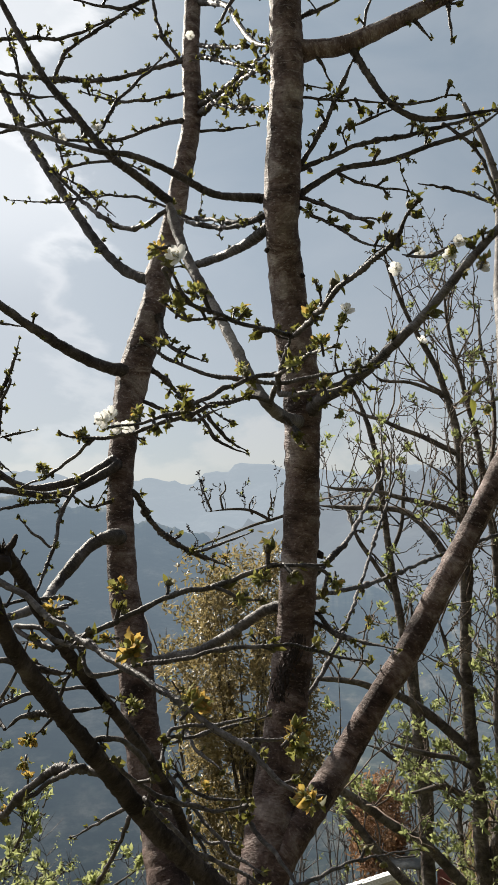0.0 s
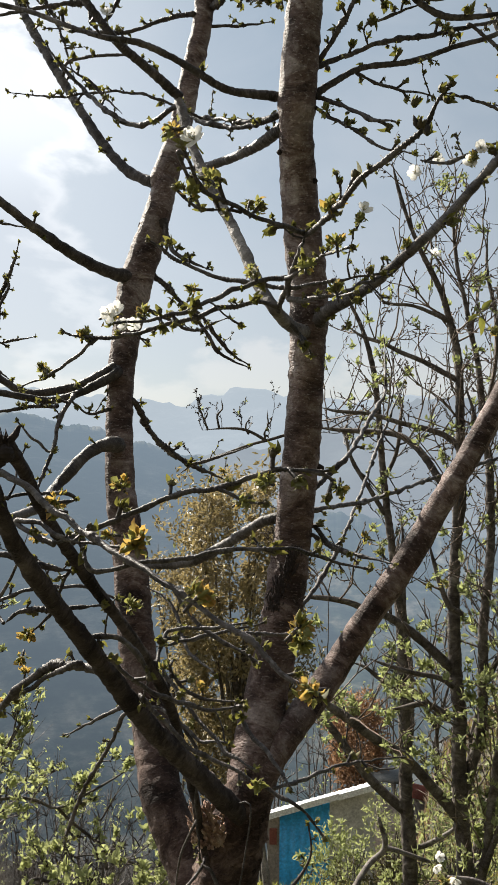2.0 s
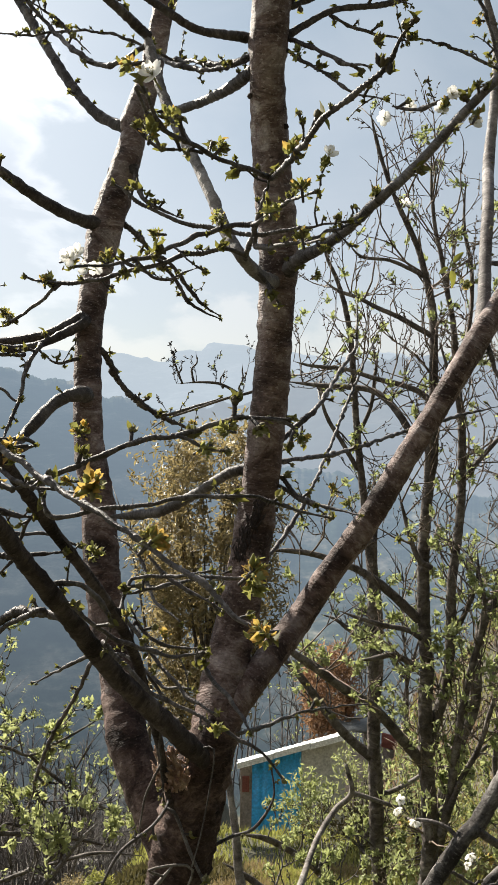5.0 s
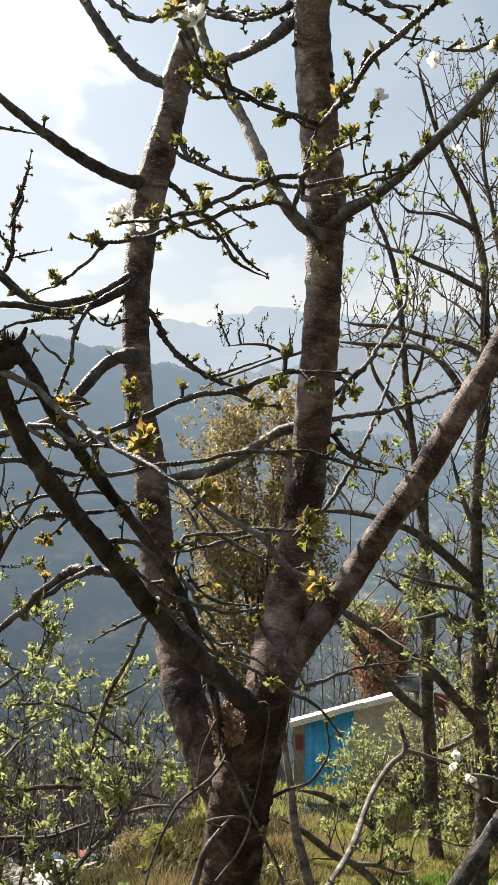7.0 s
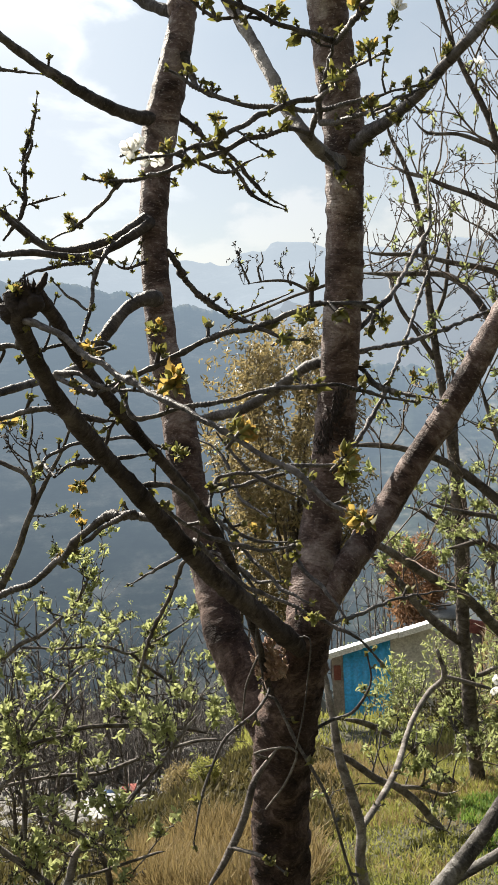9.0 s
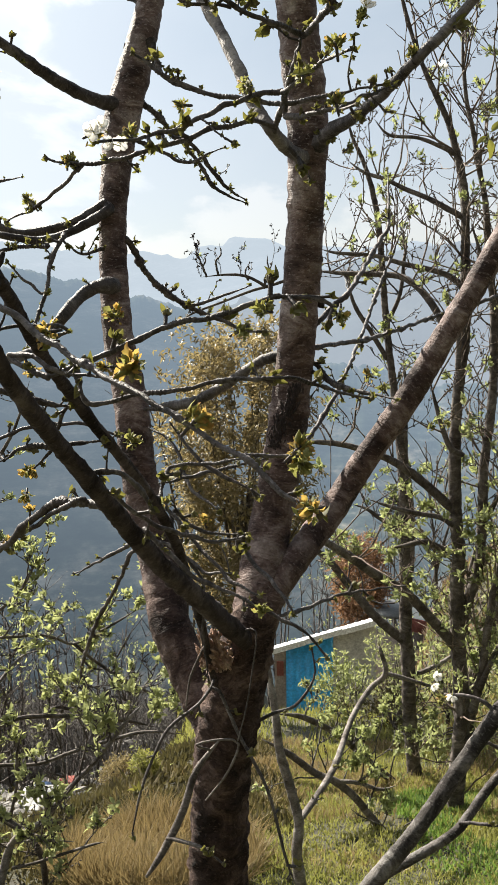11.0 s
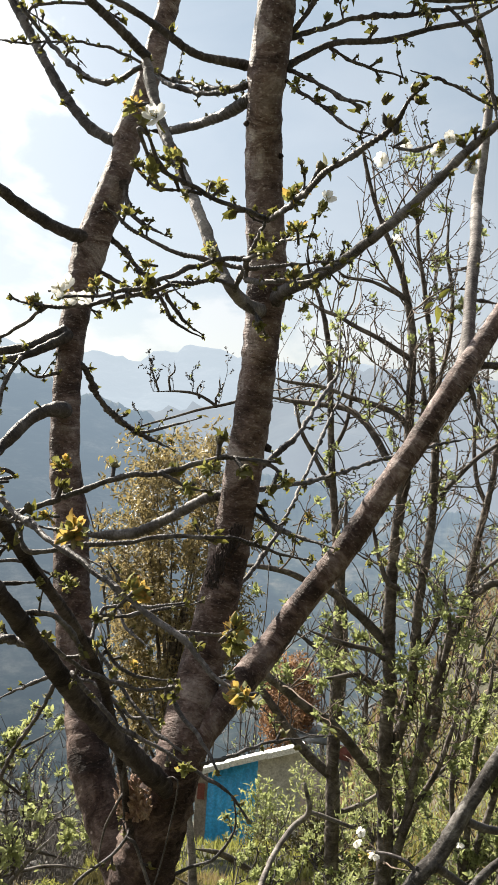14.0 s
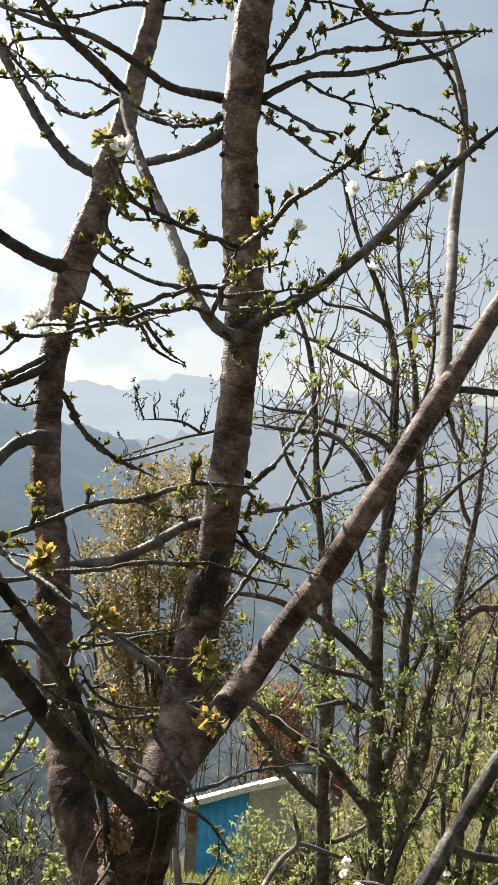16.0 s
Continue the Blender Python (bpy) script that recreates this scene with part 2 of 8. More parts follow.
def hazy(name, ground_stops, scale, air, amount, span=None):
    """A distant hillside seen through much air: what is left of its own colour, with the light of the air mixed in as
    emission.
    """
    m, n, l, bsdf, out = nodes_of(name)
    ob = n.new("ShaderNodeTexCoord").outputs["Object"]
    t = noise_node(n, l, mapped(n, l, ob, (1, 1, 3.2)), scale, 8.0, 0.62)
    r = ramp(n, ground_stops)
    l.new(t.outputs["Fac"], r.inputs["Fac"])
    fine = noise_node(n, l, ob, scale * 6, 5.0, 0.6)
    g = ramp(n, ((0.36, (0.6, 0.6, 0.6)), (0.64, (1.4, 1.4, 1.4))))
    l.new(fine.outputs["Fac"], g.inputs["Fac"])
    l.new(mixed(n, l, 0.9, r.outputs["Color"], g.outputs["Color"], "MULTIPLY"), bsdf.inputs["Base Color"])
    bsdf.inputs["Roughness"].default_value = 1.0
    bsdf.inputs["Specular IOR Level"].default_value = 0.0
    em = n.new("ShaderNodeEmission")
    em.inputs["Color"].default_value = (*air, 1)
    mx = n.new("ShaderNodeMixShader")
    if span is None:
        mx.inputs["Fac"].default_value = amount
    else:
        # the mixed-in haze grows with the distance across the valley
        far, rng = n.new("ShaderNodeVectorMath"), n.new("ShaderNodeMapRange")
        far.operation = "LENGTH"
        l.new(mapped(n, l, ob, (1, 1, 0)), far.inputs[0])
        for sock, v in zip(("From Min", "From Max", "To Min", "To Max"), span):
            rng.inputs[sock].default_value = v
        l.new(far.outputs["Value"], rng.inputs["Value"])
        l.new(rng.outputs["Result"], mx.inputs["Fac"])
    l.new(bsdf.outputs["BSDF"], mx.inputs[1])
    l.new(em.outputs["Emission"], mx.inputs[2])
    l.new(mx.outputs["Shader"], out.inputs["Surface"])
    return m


# the last argument of BARK: a paler, greyer tint with rising z
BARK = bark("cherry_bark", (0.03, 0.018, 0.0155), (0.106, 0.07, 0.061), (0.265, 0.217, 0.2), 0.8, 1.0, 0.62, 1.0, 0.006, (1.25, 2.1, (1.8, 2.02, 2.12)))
BARK_MID = bark("rough_stem_bark", (0.026, 0.016, 0.0135), (0.096, 0.064, 0.055), (0.24, 0.182, 0.158), 0.5, 1.0, 0.8, 0.8, 0.009)
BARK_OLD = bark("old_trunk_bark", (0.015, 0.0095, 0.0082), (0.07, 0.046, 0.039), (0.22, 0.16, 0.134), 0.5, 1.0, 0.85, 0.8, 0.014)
BARK_TWIG = bark("twig_bark", (0.03, 0.027, 0.026), (0.08, 0.072, 0.071), (0.2, 0.187, 0.183), 0.6, 0.8, 0.5)
BARK_GREY = bark("grey_bark", (0.07, 0.063, 0.06), (0.16, 0.147, 0.141), (0.3, 0.28, 0.27), 0.9, 0.8)
BARK_DARK = bark("dead_dark_bark", (0.018, 0.014, 0.014), (0.055, 0.044, 0.042), (0.135, 0.115, 0.108), 0.6, 1.0, 0.75, 1.0, 0.008)
BARK_PALE = bark("pale_dead_bark", (0.06, 0.053, 0.047), (0.145, 0.13, 0.118), (0.28, 0.26, 0.24), 0.6, 0.9)
BARK_FAR = bark("orchard_bark", (0.042, 0.036, 0.032), (0.098, 0.085, 0.076), (0.21, 0.19, 0.172), 0.3, 0.7)
BARK_SHOOT = bark("beige_shoots", (0.06, 0.046, 0.037), (0.14, 0.109, 0.087), (0.27, 0.224, 0.188), 0.3, 0.5)
BARK_BRUSH = bark("grey_brushwood", (0.07, 0.063, 0.06), (0.13, 0.12, 0.115), (0.22, 0.21, 0.2), 0.2, 0.3)
BARK_LICHEN = bark("lichened_grey_bark", (0.02, 0.018, 0.017), (0.065, 0.06, 0.056), (0.22, 0.21, 0.197), 0.7, 1.0, 0.8, 0.7, 0.006)
BUD = leafy("bud_scales", (0.085, 0.07, 0.04), (0.2, 0.185, 0.09), (0.26, 0.25, 0.1), 0.2)
LEAF_GREEN = leafy("young_green_leaf", (0.13, 0.135, 0.045), (0.29, 0.28, 0.1), (0.36, 0.36, 0.1), 0.4)
LEAF_FRESH = leafy("fresh_broad_leaf", (0.13, 0.135, 0.035), (0.22, 0.21, 0.05), (0.28, 0.28, 0.05), 0.38)
LEAF_OLD = leafy("bud_leaf", (0.07, 0.07, 0.02), (0.17, 0.155, 0.045), (0.28, 0.27, 0.06), 0.35)
LEAF_BRONZE = leafy("young_bronze_leaf", (0.23, 0.185, 0.05), (0.42, 0.32, 0.1), (0.56, 0.4, 0.1), 0.45, tip=(0.47, 0.21, 0.085))
LEAF_PALE = leafy("pale_spring_leaves", (0.19, 0.21, 0.09), (0.38, 0.4, 0.2), (0.46, 0.5, 0.2), 0.48, island=True)
LEAF_OLIVE = leafy("olive_leaves", (0.085, 0.076, 0.042), (0.31, 0.245, 0.13), (0.38, 0.3, 0.13), 0.4, rough=0.5, island=True)
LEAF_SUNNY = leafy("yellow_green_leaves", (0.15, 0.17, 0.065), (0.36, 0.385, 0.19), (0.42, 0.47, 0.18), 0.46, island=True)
SCRUB = leafy("scrub_leaves", (0.035, 0.036, 0.015), (0.12, 0.095, 0.042), (0.16, 0.14, 0.05), 0.25, rough=0.9, island=True, patch=1.8)
LEAF_RUST = leafy("rusty_leaves", (0.15, 0.078, 0.045), (0.3, 0.175, 0.095), (0.35, 0.2, 0.1), 0.35, island=True)
LEAF_RUSSET = leafy("russet_dry_grass", (0.12, 0.078, 0.05), (0.27, 0.185, 0.125), (0.3, 0.21, 0.13), 0.3, island=True, patch=0.9)
PETAL = leafy("white_petal", (0.8, 0.78, 0.74), (0.86, 0.85, 0.83), (0.9, 0.9, 0.86), 0.4)
STAMEN = leafy("stamens", (0.5, 0.42, 0.12), (0.6, 0.5, 0.2), (0.6, 0.5, 0.2), 0.2)
GRASS = leafy("grass_blades", (0.1, 0.122, 0.034), (0.335, 0.285, 0.098), (0.34, 0.36, 0.085), 0.42, island=True, patch=2.6)
WEEDS = leafy("lush_green_weeds", (0.055, 0.115, 0.025), (0.17, 0.25, 0.06), (0.22, 0.34, 0.06), 0.4, island=True, patch=3.0)
STRAW = leafy("dry_grass_blades", (0.135, 0.098, 0.046), (0.31, 0.235, 0.115), (0.35, 0.27, 0.12), 0.3, island=True, patch=3.0)
GROUND = rough_stuff("hillside_soil", ((0.3, (0.026, 0.02, 0.013)), (0.5, (0.034, 0.034, 0.015)), (0.7, (0.064, 0.05, 0.028))), 1.3, dist=0.05)
STONE = rough_stuff("field_stone", ((0.35, (0.08, 0.076, 0.07)), (0.6, (0.19, 0.18, 0.167))), 3.0)
WOUND = rough_stuff("split_wood", ((0.32, (0.14, 0.07, 0.05)), (0.5, (0.38, 0.24, 0.17)), (0.68, (0.6, 0.46, 0.36))), 45.0, 0.8, fine=5.0)
BLUE = rough_stuff("blue_painted_sheet", ((0.3, (0.012, 0.27, 0.56)), (0.7, (0.03, 0.36, 0.68))), 2.0, 0.15, 0.45)
NAVY = rough_stuff("dull_blue_plastic", ((0.3, (0.02, 0.05, 0.12)), (0.7, (0.04, 0.09, 0.19))), 3.0, 0.15, 0.5)
WHITE = rough_stuff("white_painted_metal", ((0.3, (0.66, 0.68, 0.7)), (0.7, (0.82, 0.83, 0.83))), 3.0, 0.15, 0.4)
TIN = rough_stuff("grey_roof_sheet", ((0.3, (0.075, 0.08, 0.083)), (0.7, (0.14, 0.148, 0.15))), 2.5, 0.2, 0.5)
SLAB = rough_stuff("pale_weathered_sheet", ((0.3, (0.2, 0.2, 0.2)), (0.7, (0.32, 0.32, 0.315))), 2.5, 0.3)
PALE_SHEET = rough_stuff("pale_grey_wall_sheet", ((0.3, (0.42, 0.42, 0.4)), (0.7, (0.58, 0.575, 0.55))), 2.5, 0.3)
PLASTER = rough_stuff("grey_plaster", ((0.3, (0.22, 0.19, 0.17)), (0.7, (0.34, 0.3, 0.27))), 2.5, 0.3)
CLOTH = rough_stuff("faded_red_cloth", ((0.3, (0.16, 0.05, 0.04)), (0.7, (0.26, 0.09, 0.07))), 9.0, 0.4)
RED = rough_stuff("red_paint", ((0.3, (0.2, 0.045, 0.035)), (0.7, (0.3, 0.08, 0.06))), 3.0, 0.2)
# ridge materials with bluish haze light put in as emission
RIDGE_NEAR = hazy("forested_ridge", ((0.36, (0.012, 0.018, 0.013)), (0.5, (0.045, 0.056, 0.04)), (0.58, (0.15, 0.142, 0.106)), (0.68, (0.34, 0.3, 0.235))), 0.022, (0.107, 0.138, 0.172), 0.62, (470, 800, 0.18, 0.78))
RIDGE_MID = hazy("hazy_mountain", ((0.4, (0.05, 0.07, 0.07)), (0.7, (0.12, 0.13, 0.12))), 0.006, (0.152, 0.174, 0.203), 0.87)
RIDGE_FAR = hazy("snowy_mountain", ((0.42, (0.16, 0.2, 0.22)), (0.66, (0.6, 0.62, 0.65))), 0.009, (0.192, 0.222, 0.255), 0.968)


# ---- mesh helpers ----
def mesh_object(name, verts, faces, mats, parent=None, label="", face_mats=None, uvs=None, smooth=True):
    me = bpy.data.meshes.new(name)
    me.from_pydata(verts, [], faces)
    for m in mats:
        me.materials.append(m)
    if face_mats:
        me.polygons.foreach_set("material_index", face_mats)
    if uvs is not None:
        layer = me.uv_layers.new(name="UVMap")
        layer.data.foreach_set("uv", np.asarray(uvs, dtype=np.float32).ravel())
    if smooth:
        me.polygons.foreach_set("use_smooth", [True] * len(me.polygons))
    me.update()
    ob = new(name, me)
    if parent is not None:
        ob.parent = parent
    if label:
        ob["label"] = label
    return ob


class Mesh:
    """Vertices, faces and UVs gathered for one mesh."""

    def __init__(self):
        self.v, self.f, self.uv, self.m = [], [], [], []

    def face(self, ids, uv=None, m=0):
        self.f.append(ids)
        self.uv.extend(uv if uv else [(0.0, 0.0)] * len(ids))
        self.m.append(m)

    def add(self, verts, faces, m=0):
        o = len(self.v)
        self.v.extend(verts)
        for f in faces:
            self.face([o + i for i in f], None, m)

    def link(self, name, mats, parent=None, label="", smooth=True):
        return mesh_object(name, [tuple(p) for p in self.v], self.f, mats if isinstance(mats, (list, tuple)) else [mats], parent, label, self.m, self.uv, smooth)


def spline(points, step):
    """Catmull-Rom through (x, y, z, r), in even steps; each sample is (place, r)."""
    p = [Vector(q) for q in points]
    p = [2 * p[0] - p[1]] + p + [2 * p[-1] - p[-2]]
    out = []
    for i in range(1, len(p) - 2):
        a, b, c, d = p[i - 1:i + 3]
        k = max(1, int((c - b).to_3d().length / step + 0.5))
        for j in range(k):
            t = j / k
            out.append(0.5 * (2 * b + (c - a) * t + (2 * a - 5 * b + 4 * c - d) * t * t + (3 * b - a - 3 * c + d) * t ** 3))
    out.append(p[-2])
    return [(q.to_3d(), max(q[3], 0.0006)) for q in out]


def sweep(ms, samples, sides, knobs=0.08, freq=40.0, ragged=0.0):
    """A tapered, slightly lumpy tube along samples."""
    up = Vector((0.31, 0.22, 0.92))
    side = None
    rows, length = [], 0.0
    for i, (q, r) in enumerate(samples):
        a = samples[max(i - 1, 0)][0]
        b = samples[min(i + 1, len(samples) - 1)][0]
        d = (b - a).normalized()
        side = (side - d * side.dot(d)).normalized() if side is not None else d.cross(up).normalized()
        other = d.cross(side)
        if i:
            length += (q - samples[i - 1][0]).length
        ring = []
        for k in range(sides):
            an = 2 * math.pi * k / sides
            o = side * math.cos(an) + other * math.sin(an)
            s = 1 + knobs * noise.noise((q + o * r) * freq) + 0.6 * knobs * noise.noise((q + o * r) * freq * 0.23)
            if ragged and i > len(samples) - 4:
                s *= 1 + ragged * noise.noise(o * 5 + q * 60)
            ring.append(len(ms.v))
            ms.v.append(q + o * (r * s))
        rows.append((ring, length, 2 * math.pi * r))
    for (r0, l0, c0), (r1, l1, c1) in zip(rows, rows[1:]):
        for k in range(sides):
            n = (k + 1) % sides
            u0, u1 = k / sides * c0, (k + 1) / sides * c0
            ms.face([r0[k], r0[n], r1[n], r1[k]], [(u0, l0), (u1, l0), (u1, l1), (u0, l1)])
    for ring, (q, r), sign in ((rows[0][0], samples[0], -1), (rows[-1][0], samples[-1], 1)):
        tip = len(ms.v)
        nb = samples[1][0] if sign < 0 else samples[-2][0]
        ms.v.append(q + (q - nb).normalized() * r * (0.6 + ragged))
        for k in range(sides):
            n = (k + 1) % sides
            ms.face([ring[n], ring[k], tip] if sign < 0 else [ring[k], ring[n], tip])


def egg(ms, at, axis, length, width, m=0):
    """A pointed bud: six-sided, swollen below the middle."""
    d = axis.normalized()
    s = d.orthogonal().normalized()
    t = d.cross(s)
    o = len(ms.v)
    prof = ((0.0, 0.35), (0.3, 1.0), (0.62, 0.8), (0.88, 0.32))
    for h, w in prof:
        for k in range(6):
            an = math.pi * k / 3 + h
            ms.v.append(at + d * (h * length) + (s * math.cos(an) + t * math.sin(an)) * (w * width))
    ms.v.append(at + d * length)
    for i in range(3):
        for k in range(6):
            n = (k + 1) % 6
            ms.face([o + 6 * i + k, o + 6 * i + n, o + 6 * i + 6 + n, o + 6 * i + 6 + k], None, m)
    for k in range(6):
        ms.face([o + 18 + k, o + 18 + (k + 1) % 6, o + 24], None, m)


def blade(ms, at, d, up, length, width, fold=0.35, curl=0.5, m=0, steps=4):
    """A leaf folded along its midrib, curling over towards its tip."""
    d = d.normalized()
    side = d.cross(up)
    side = side.normalized() if side.length > 1e-4 else d.orthogonal().normalized()
    nrm = side.cross(d).normalized()
    o = len(ms.v)
    shape = (0.16, 0.8, 1.0, 0.78, 0.16) if steps == 4 else (0.2, 1.0, 0.0)
    for i, w in enumerate(shape):
        t = i / (len(shape) - 1)
        c = at + d * (length * t) - nrm * (curl * length * t * t * 0.5)
        e = side * (w * width * 0.5)
        lift = nrm * (fold * w * width * 0.5)
        ms.v.extend((c - e + lift, c, c + e + lift))
    for i in range(len(shape) - 1):
        a = o + 3 * i
        ms.face([a, a + 1, a + 4, a + 3], None, m)
        ms.face([a + 1, a + 2, a + 5, a + 4], None, m)


def rand_dir(rng, up=0.0):
    v = Vector((rng.gauss(0, 1), rng.gauss(0, 1), rng.gauss(0, 1) + up))
    return v.normalized()


def thing(name, at, label, category, group="", kind=""):
    e = new(name)
    e.location = at
    return tagged(e, label, category, group, kind)


def own(ob, parent):
    """Parent ob to a thing's Empty, keeping its place in the world."""
    ob.parent = parent
    ob.matrix_parent_inverse = Matrix.Translation(-parent.location)
    return ob


# ---- the ground: one sheet from the terrace down the hillside and over the valley ----
def smooth(a, b, x):
    t = min(1.0, max(0.0, (x - a) / (b - a)))
    return t * t * (3 - 2 * t)


def ground_z(x, y):
    y0 = max(y, -1.2)
    z = -0.1 - 0.345 * min(max(y0, 0.25), 11.0) - 0.45 * min(max(y0 - 11.0, 0.0), 45.0)
    # unseen steep rise behind the camera, added to block sky light from there
    z += 0.75 * min(max(-1.2 - y, 0.0), 90.0)
    z -= 0.9 * min(max(y0 - 56.0, 0.0), 400.0)
    z -= 2.6 * smooth(0.4, 2.4, -x - 0.2) * smooth(6.2, 9.5, y + 1.3 * max(0.0, -x - 0.9))
    z -= smooth(-1.0, 0.4, x) * (0.25 * smooth(8.0, 12.0, y) + 0.11 * min(max(y - 11.0, 0.0), 14.0))
    z += 2.4 * smooth(1.9, 6.0, x) * smooth(5.0, 10.0, y)
    if y > 11.0:
        # a brown spur of land beyond the shed
        u = x / y
        z += smooth(11.5, 16.0, y) * (2.1 * smooth(0.165, 0.225, u) + 1.3 * smooth(0.27, 0.37, u))
    z += 0.12 * noise.noise(Vector((x * 0.5, y * 0.5, 0))) * smooth(0.5, 3.0, abs(y))
    z += 0.035 * noise.noise(Vector((x * 2.7, y * 2.7, 4)))
    return z


def build_ground():
    ms = Mesh()
    ys = [-100, -70, -50, -36, -26, -18, -13, -9, -7.5] + [-6 + 0.25 * i for i in range(100)]
    while ys[-1] < 4700:
        ys.append(ys[-1] + max(0.25, 0.09 * (ys[-1] - 16)))
    xs = [-5 + 0.22 * i for i in range(46)]
    while xs[-1] < 3000:
        xs.append(xs[-1] + max(0.25, 0.16 * (xs[-1] - 4.5)))
    left = [-5.0]
    while left[-1] > -3000:
        left.append(left[-1] - max(0.25, 0.16 * (-left[-1] - 4.5)))
    xs = left[:0:-1] + xs
    for y in ys:
        for x in xs:
            ms.v.append((x, y, ground_z(x, y)))
    w = len(xs)
    for j in range(len(ys) - 1):
        for i in range(w - 1):
            a = j * w + i
            ms.face([a, a + 1, a + w + 1, a + w])
    tagged(ms.link("ground", GROUND), "grassy brown hillside soil falling away into the valley", "ground", kind="structure")


build_ground()


# ---- distant ridges ----
def ridge(name, label, mat, crest, near, foot, jag, jag_freq, relief, steps, trees=0.0):
    """A mountain side from its foot up to a crest given as (bearing in degrees, distance, height)."""
    ms = Mesh()
    rows = 64
    b0, b1 = crest[0][0], crest[-1][0]
    for i in range(steps + 1):
        b = b0 + (b1 - b0) * i / steps
        k = max(j for j in range(len(crest) - 1) if crest[j][0] <= b + 1e-9)
        t = smooth(crest[k][0], crest[k + 1][0], b)
        dist = crest[k][1] + (crest[k + 1][1] - crest[k][1]) * t
        top = crest[k][2] + (crest[k + 1][2] - crest[k][2]) * t
        crag = jag * noise.fractal(Vector((b * jag_freq, 3.1, 0)), 1.0, 2.1, 5)
        tuft = trees * max(0.0, 0.2 + noise.noise(Vector((b * 7.0, 0.7, 2.0)))) * (0.35 + abs(noise.noise(Vector((b * 31.0, 4.7, 2.0)))) ** 0.5)
        sx, cx = math.sin(radians(b)), math.cos(radians(b))
        for j in range(rows + 1):
            s = j / rows
            d = dist * (near + (1 - near) * s)
            z = foot + (top - foot) * s ** 1.25
            z += relief * math.sin(math.pi * s) * noise.fractal(Vector((d * sx, d * cx, 0)) / (0.1 * dist), 1.0, 2.0, 2)
            ms.v.append((d * sx, d * cx, z + crag * s ** 6 + tuft * s ** 40))
        d = dist * 1.15
        ms.v.append((d * sx, d * cx, foot))
    w = rows + 2
    for i in range(steps):
        for j in range(w - 1):
            a = i * w + j
            ms.face([a, a + w, a + w + 1, a + 1])
    return tagged(ms.link(name, mat), label, "mountain", kind="structure")


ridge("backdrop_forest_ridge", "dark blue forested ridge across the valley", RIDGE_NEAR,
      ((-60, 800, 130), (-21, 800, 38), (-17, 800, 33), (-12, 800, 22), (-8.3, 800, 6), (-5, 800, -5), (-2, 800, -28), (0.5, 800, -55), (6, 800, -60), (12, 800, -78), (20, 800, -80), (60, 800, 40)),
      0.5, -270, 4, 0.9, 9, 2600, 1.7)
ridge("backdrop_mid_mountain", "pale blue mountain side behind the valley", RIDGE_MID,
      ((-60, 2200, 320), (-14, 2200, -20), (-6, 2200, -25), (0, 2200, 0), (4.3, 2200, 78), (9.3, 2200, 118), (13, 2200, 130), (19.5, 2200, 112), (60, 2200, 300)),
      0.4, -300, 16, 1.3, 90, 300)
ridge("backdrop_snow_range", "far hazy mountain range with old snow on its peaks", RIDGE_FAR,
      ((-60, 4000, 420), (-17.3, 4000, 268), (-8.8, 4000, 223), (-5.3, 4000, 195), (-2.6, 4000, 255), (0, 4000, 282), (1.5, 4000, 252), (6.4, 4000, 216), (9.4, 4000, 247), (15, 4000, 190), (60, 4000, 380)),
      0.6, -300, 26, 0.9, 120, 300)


# ---- woody limbs ----
LIMB_LOOK = {
    "trunk": (BARK_OLD, 28, 0.012), "stem": (BARK, 22, 0.011), "limb": (BARK, 18, 0.012),
    "branch": (BARK_TWIG, 9, 0.003), "twig": (BARK_TWIG, 8, 0.0018), "dead_branch": (BARK_PALE, 7, 0.02),
}


def bud_mesh(seed):
    """Short spur with swelling buds and a few leaf points."""
    rng, ms = random.Random(seed), Mesh()
    d = Vector((0, 0, 1))
    tip = Vector((rng.gauss(0, 0.002), rng.gauss(0, 0.002), rng.uniform(0.005, 0.014)))
    sweep(ms, spline([(0, 0, -0.003, 0.0024), (*(tip * 0.5), 0.0021), (*tip, 0.0026)], 0.004), 5, 0.2, 300)
    for i in range(rng.randint(5, 9)):
        ax = (d * 0.5 + rand_dir(rng)).normalized()
        egg(ms, tip - ax * 0.001, ax, rng.uniform(0.005, 0.009), rng.uniform(0.0022, 0.0034), 1)
    for i in range(rng.randint(2, 6)):
        ax = (d * 0.8 + rand_dir(rng)).normalized()
        blade(ms, tip, ax, rand_dir(rng), rng.uniform(0.007, 0.013), rng.uniform(0.005, 0.009), 0.8, 0.9, 2, 4)
    me = ms.link("fruiting_spur", [BARK_TWIG, BUD, LEAF_OLD]).data
    bpy.data.objects.remove(bpy.data.objects["fruiting_spur"])
    return me


BUDS = [bud_mesh(100 + i) for i in range(10)]
limb_rng = random.Random(5)
GROWN = {}


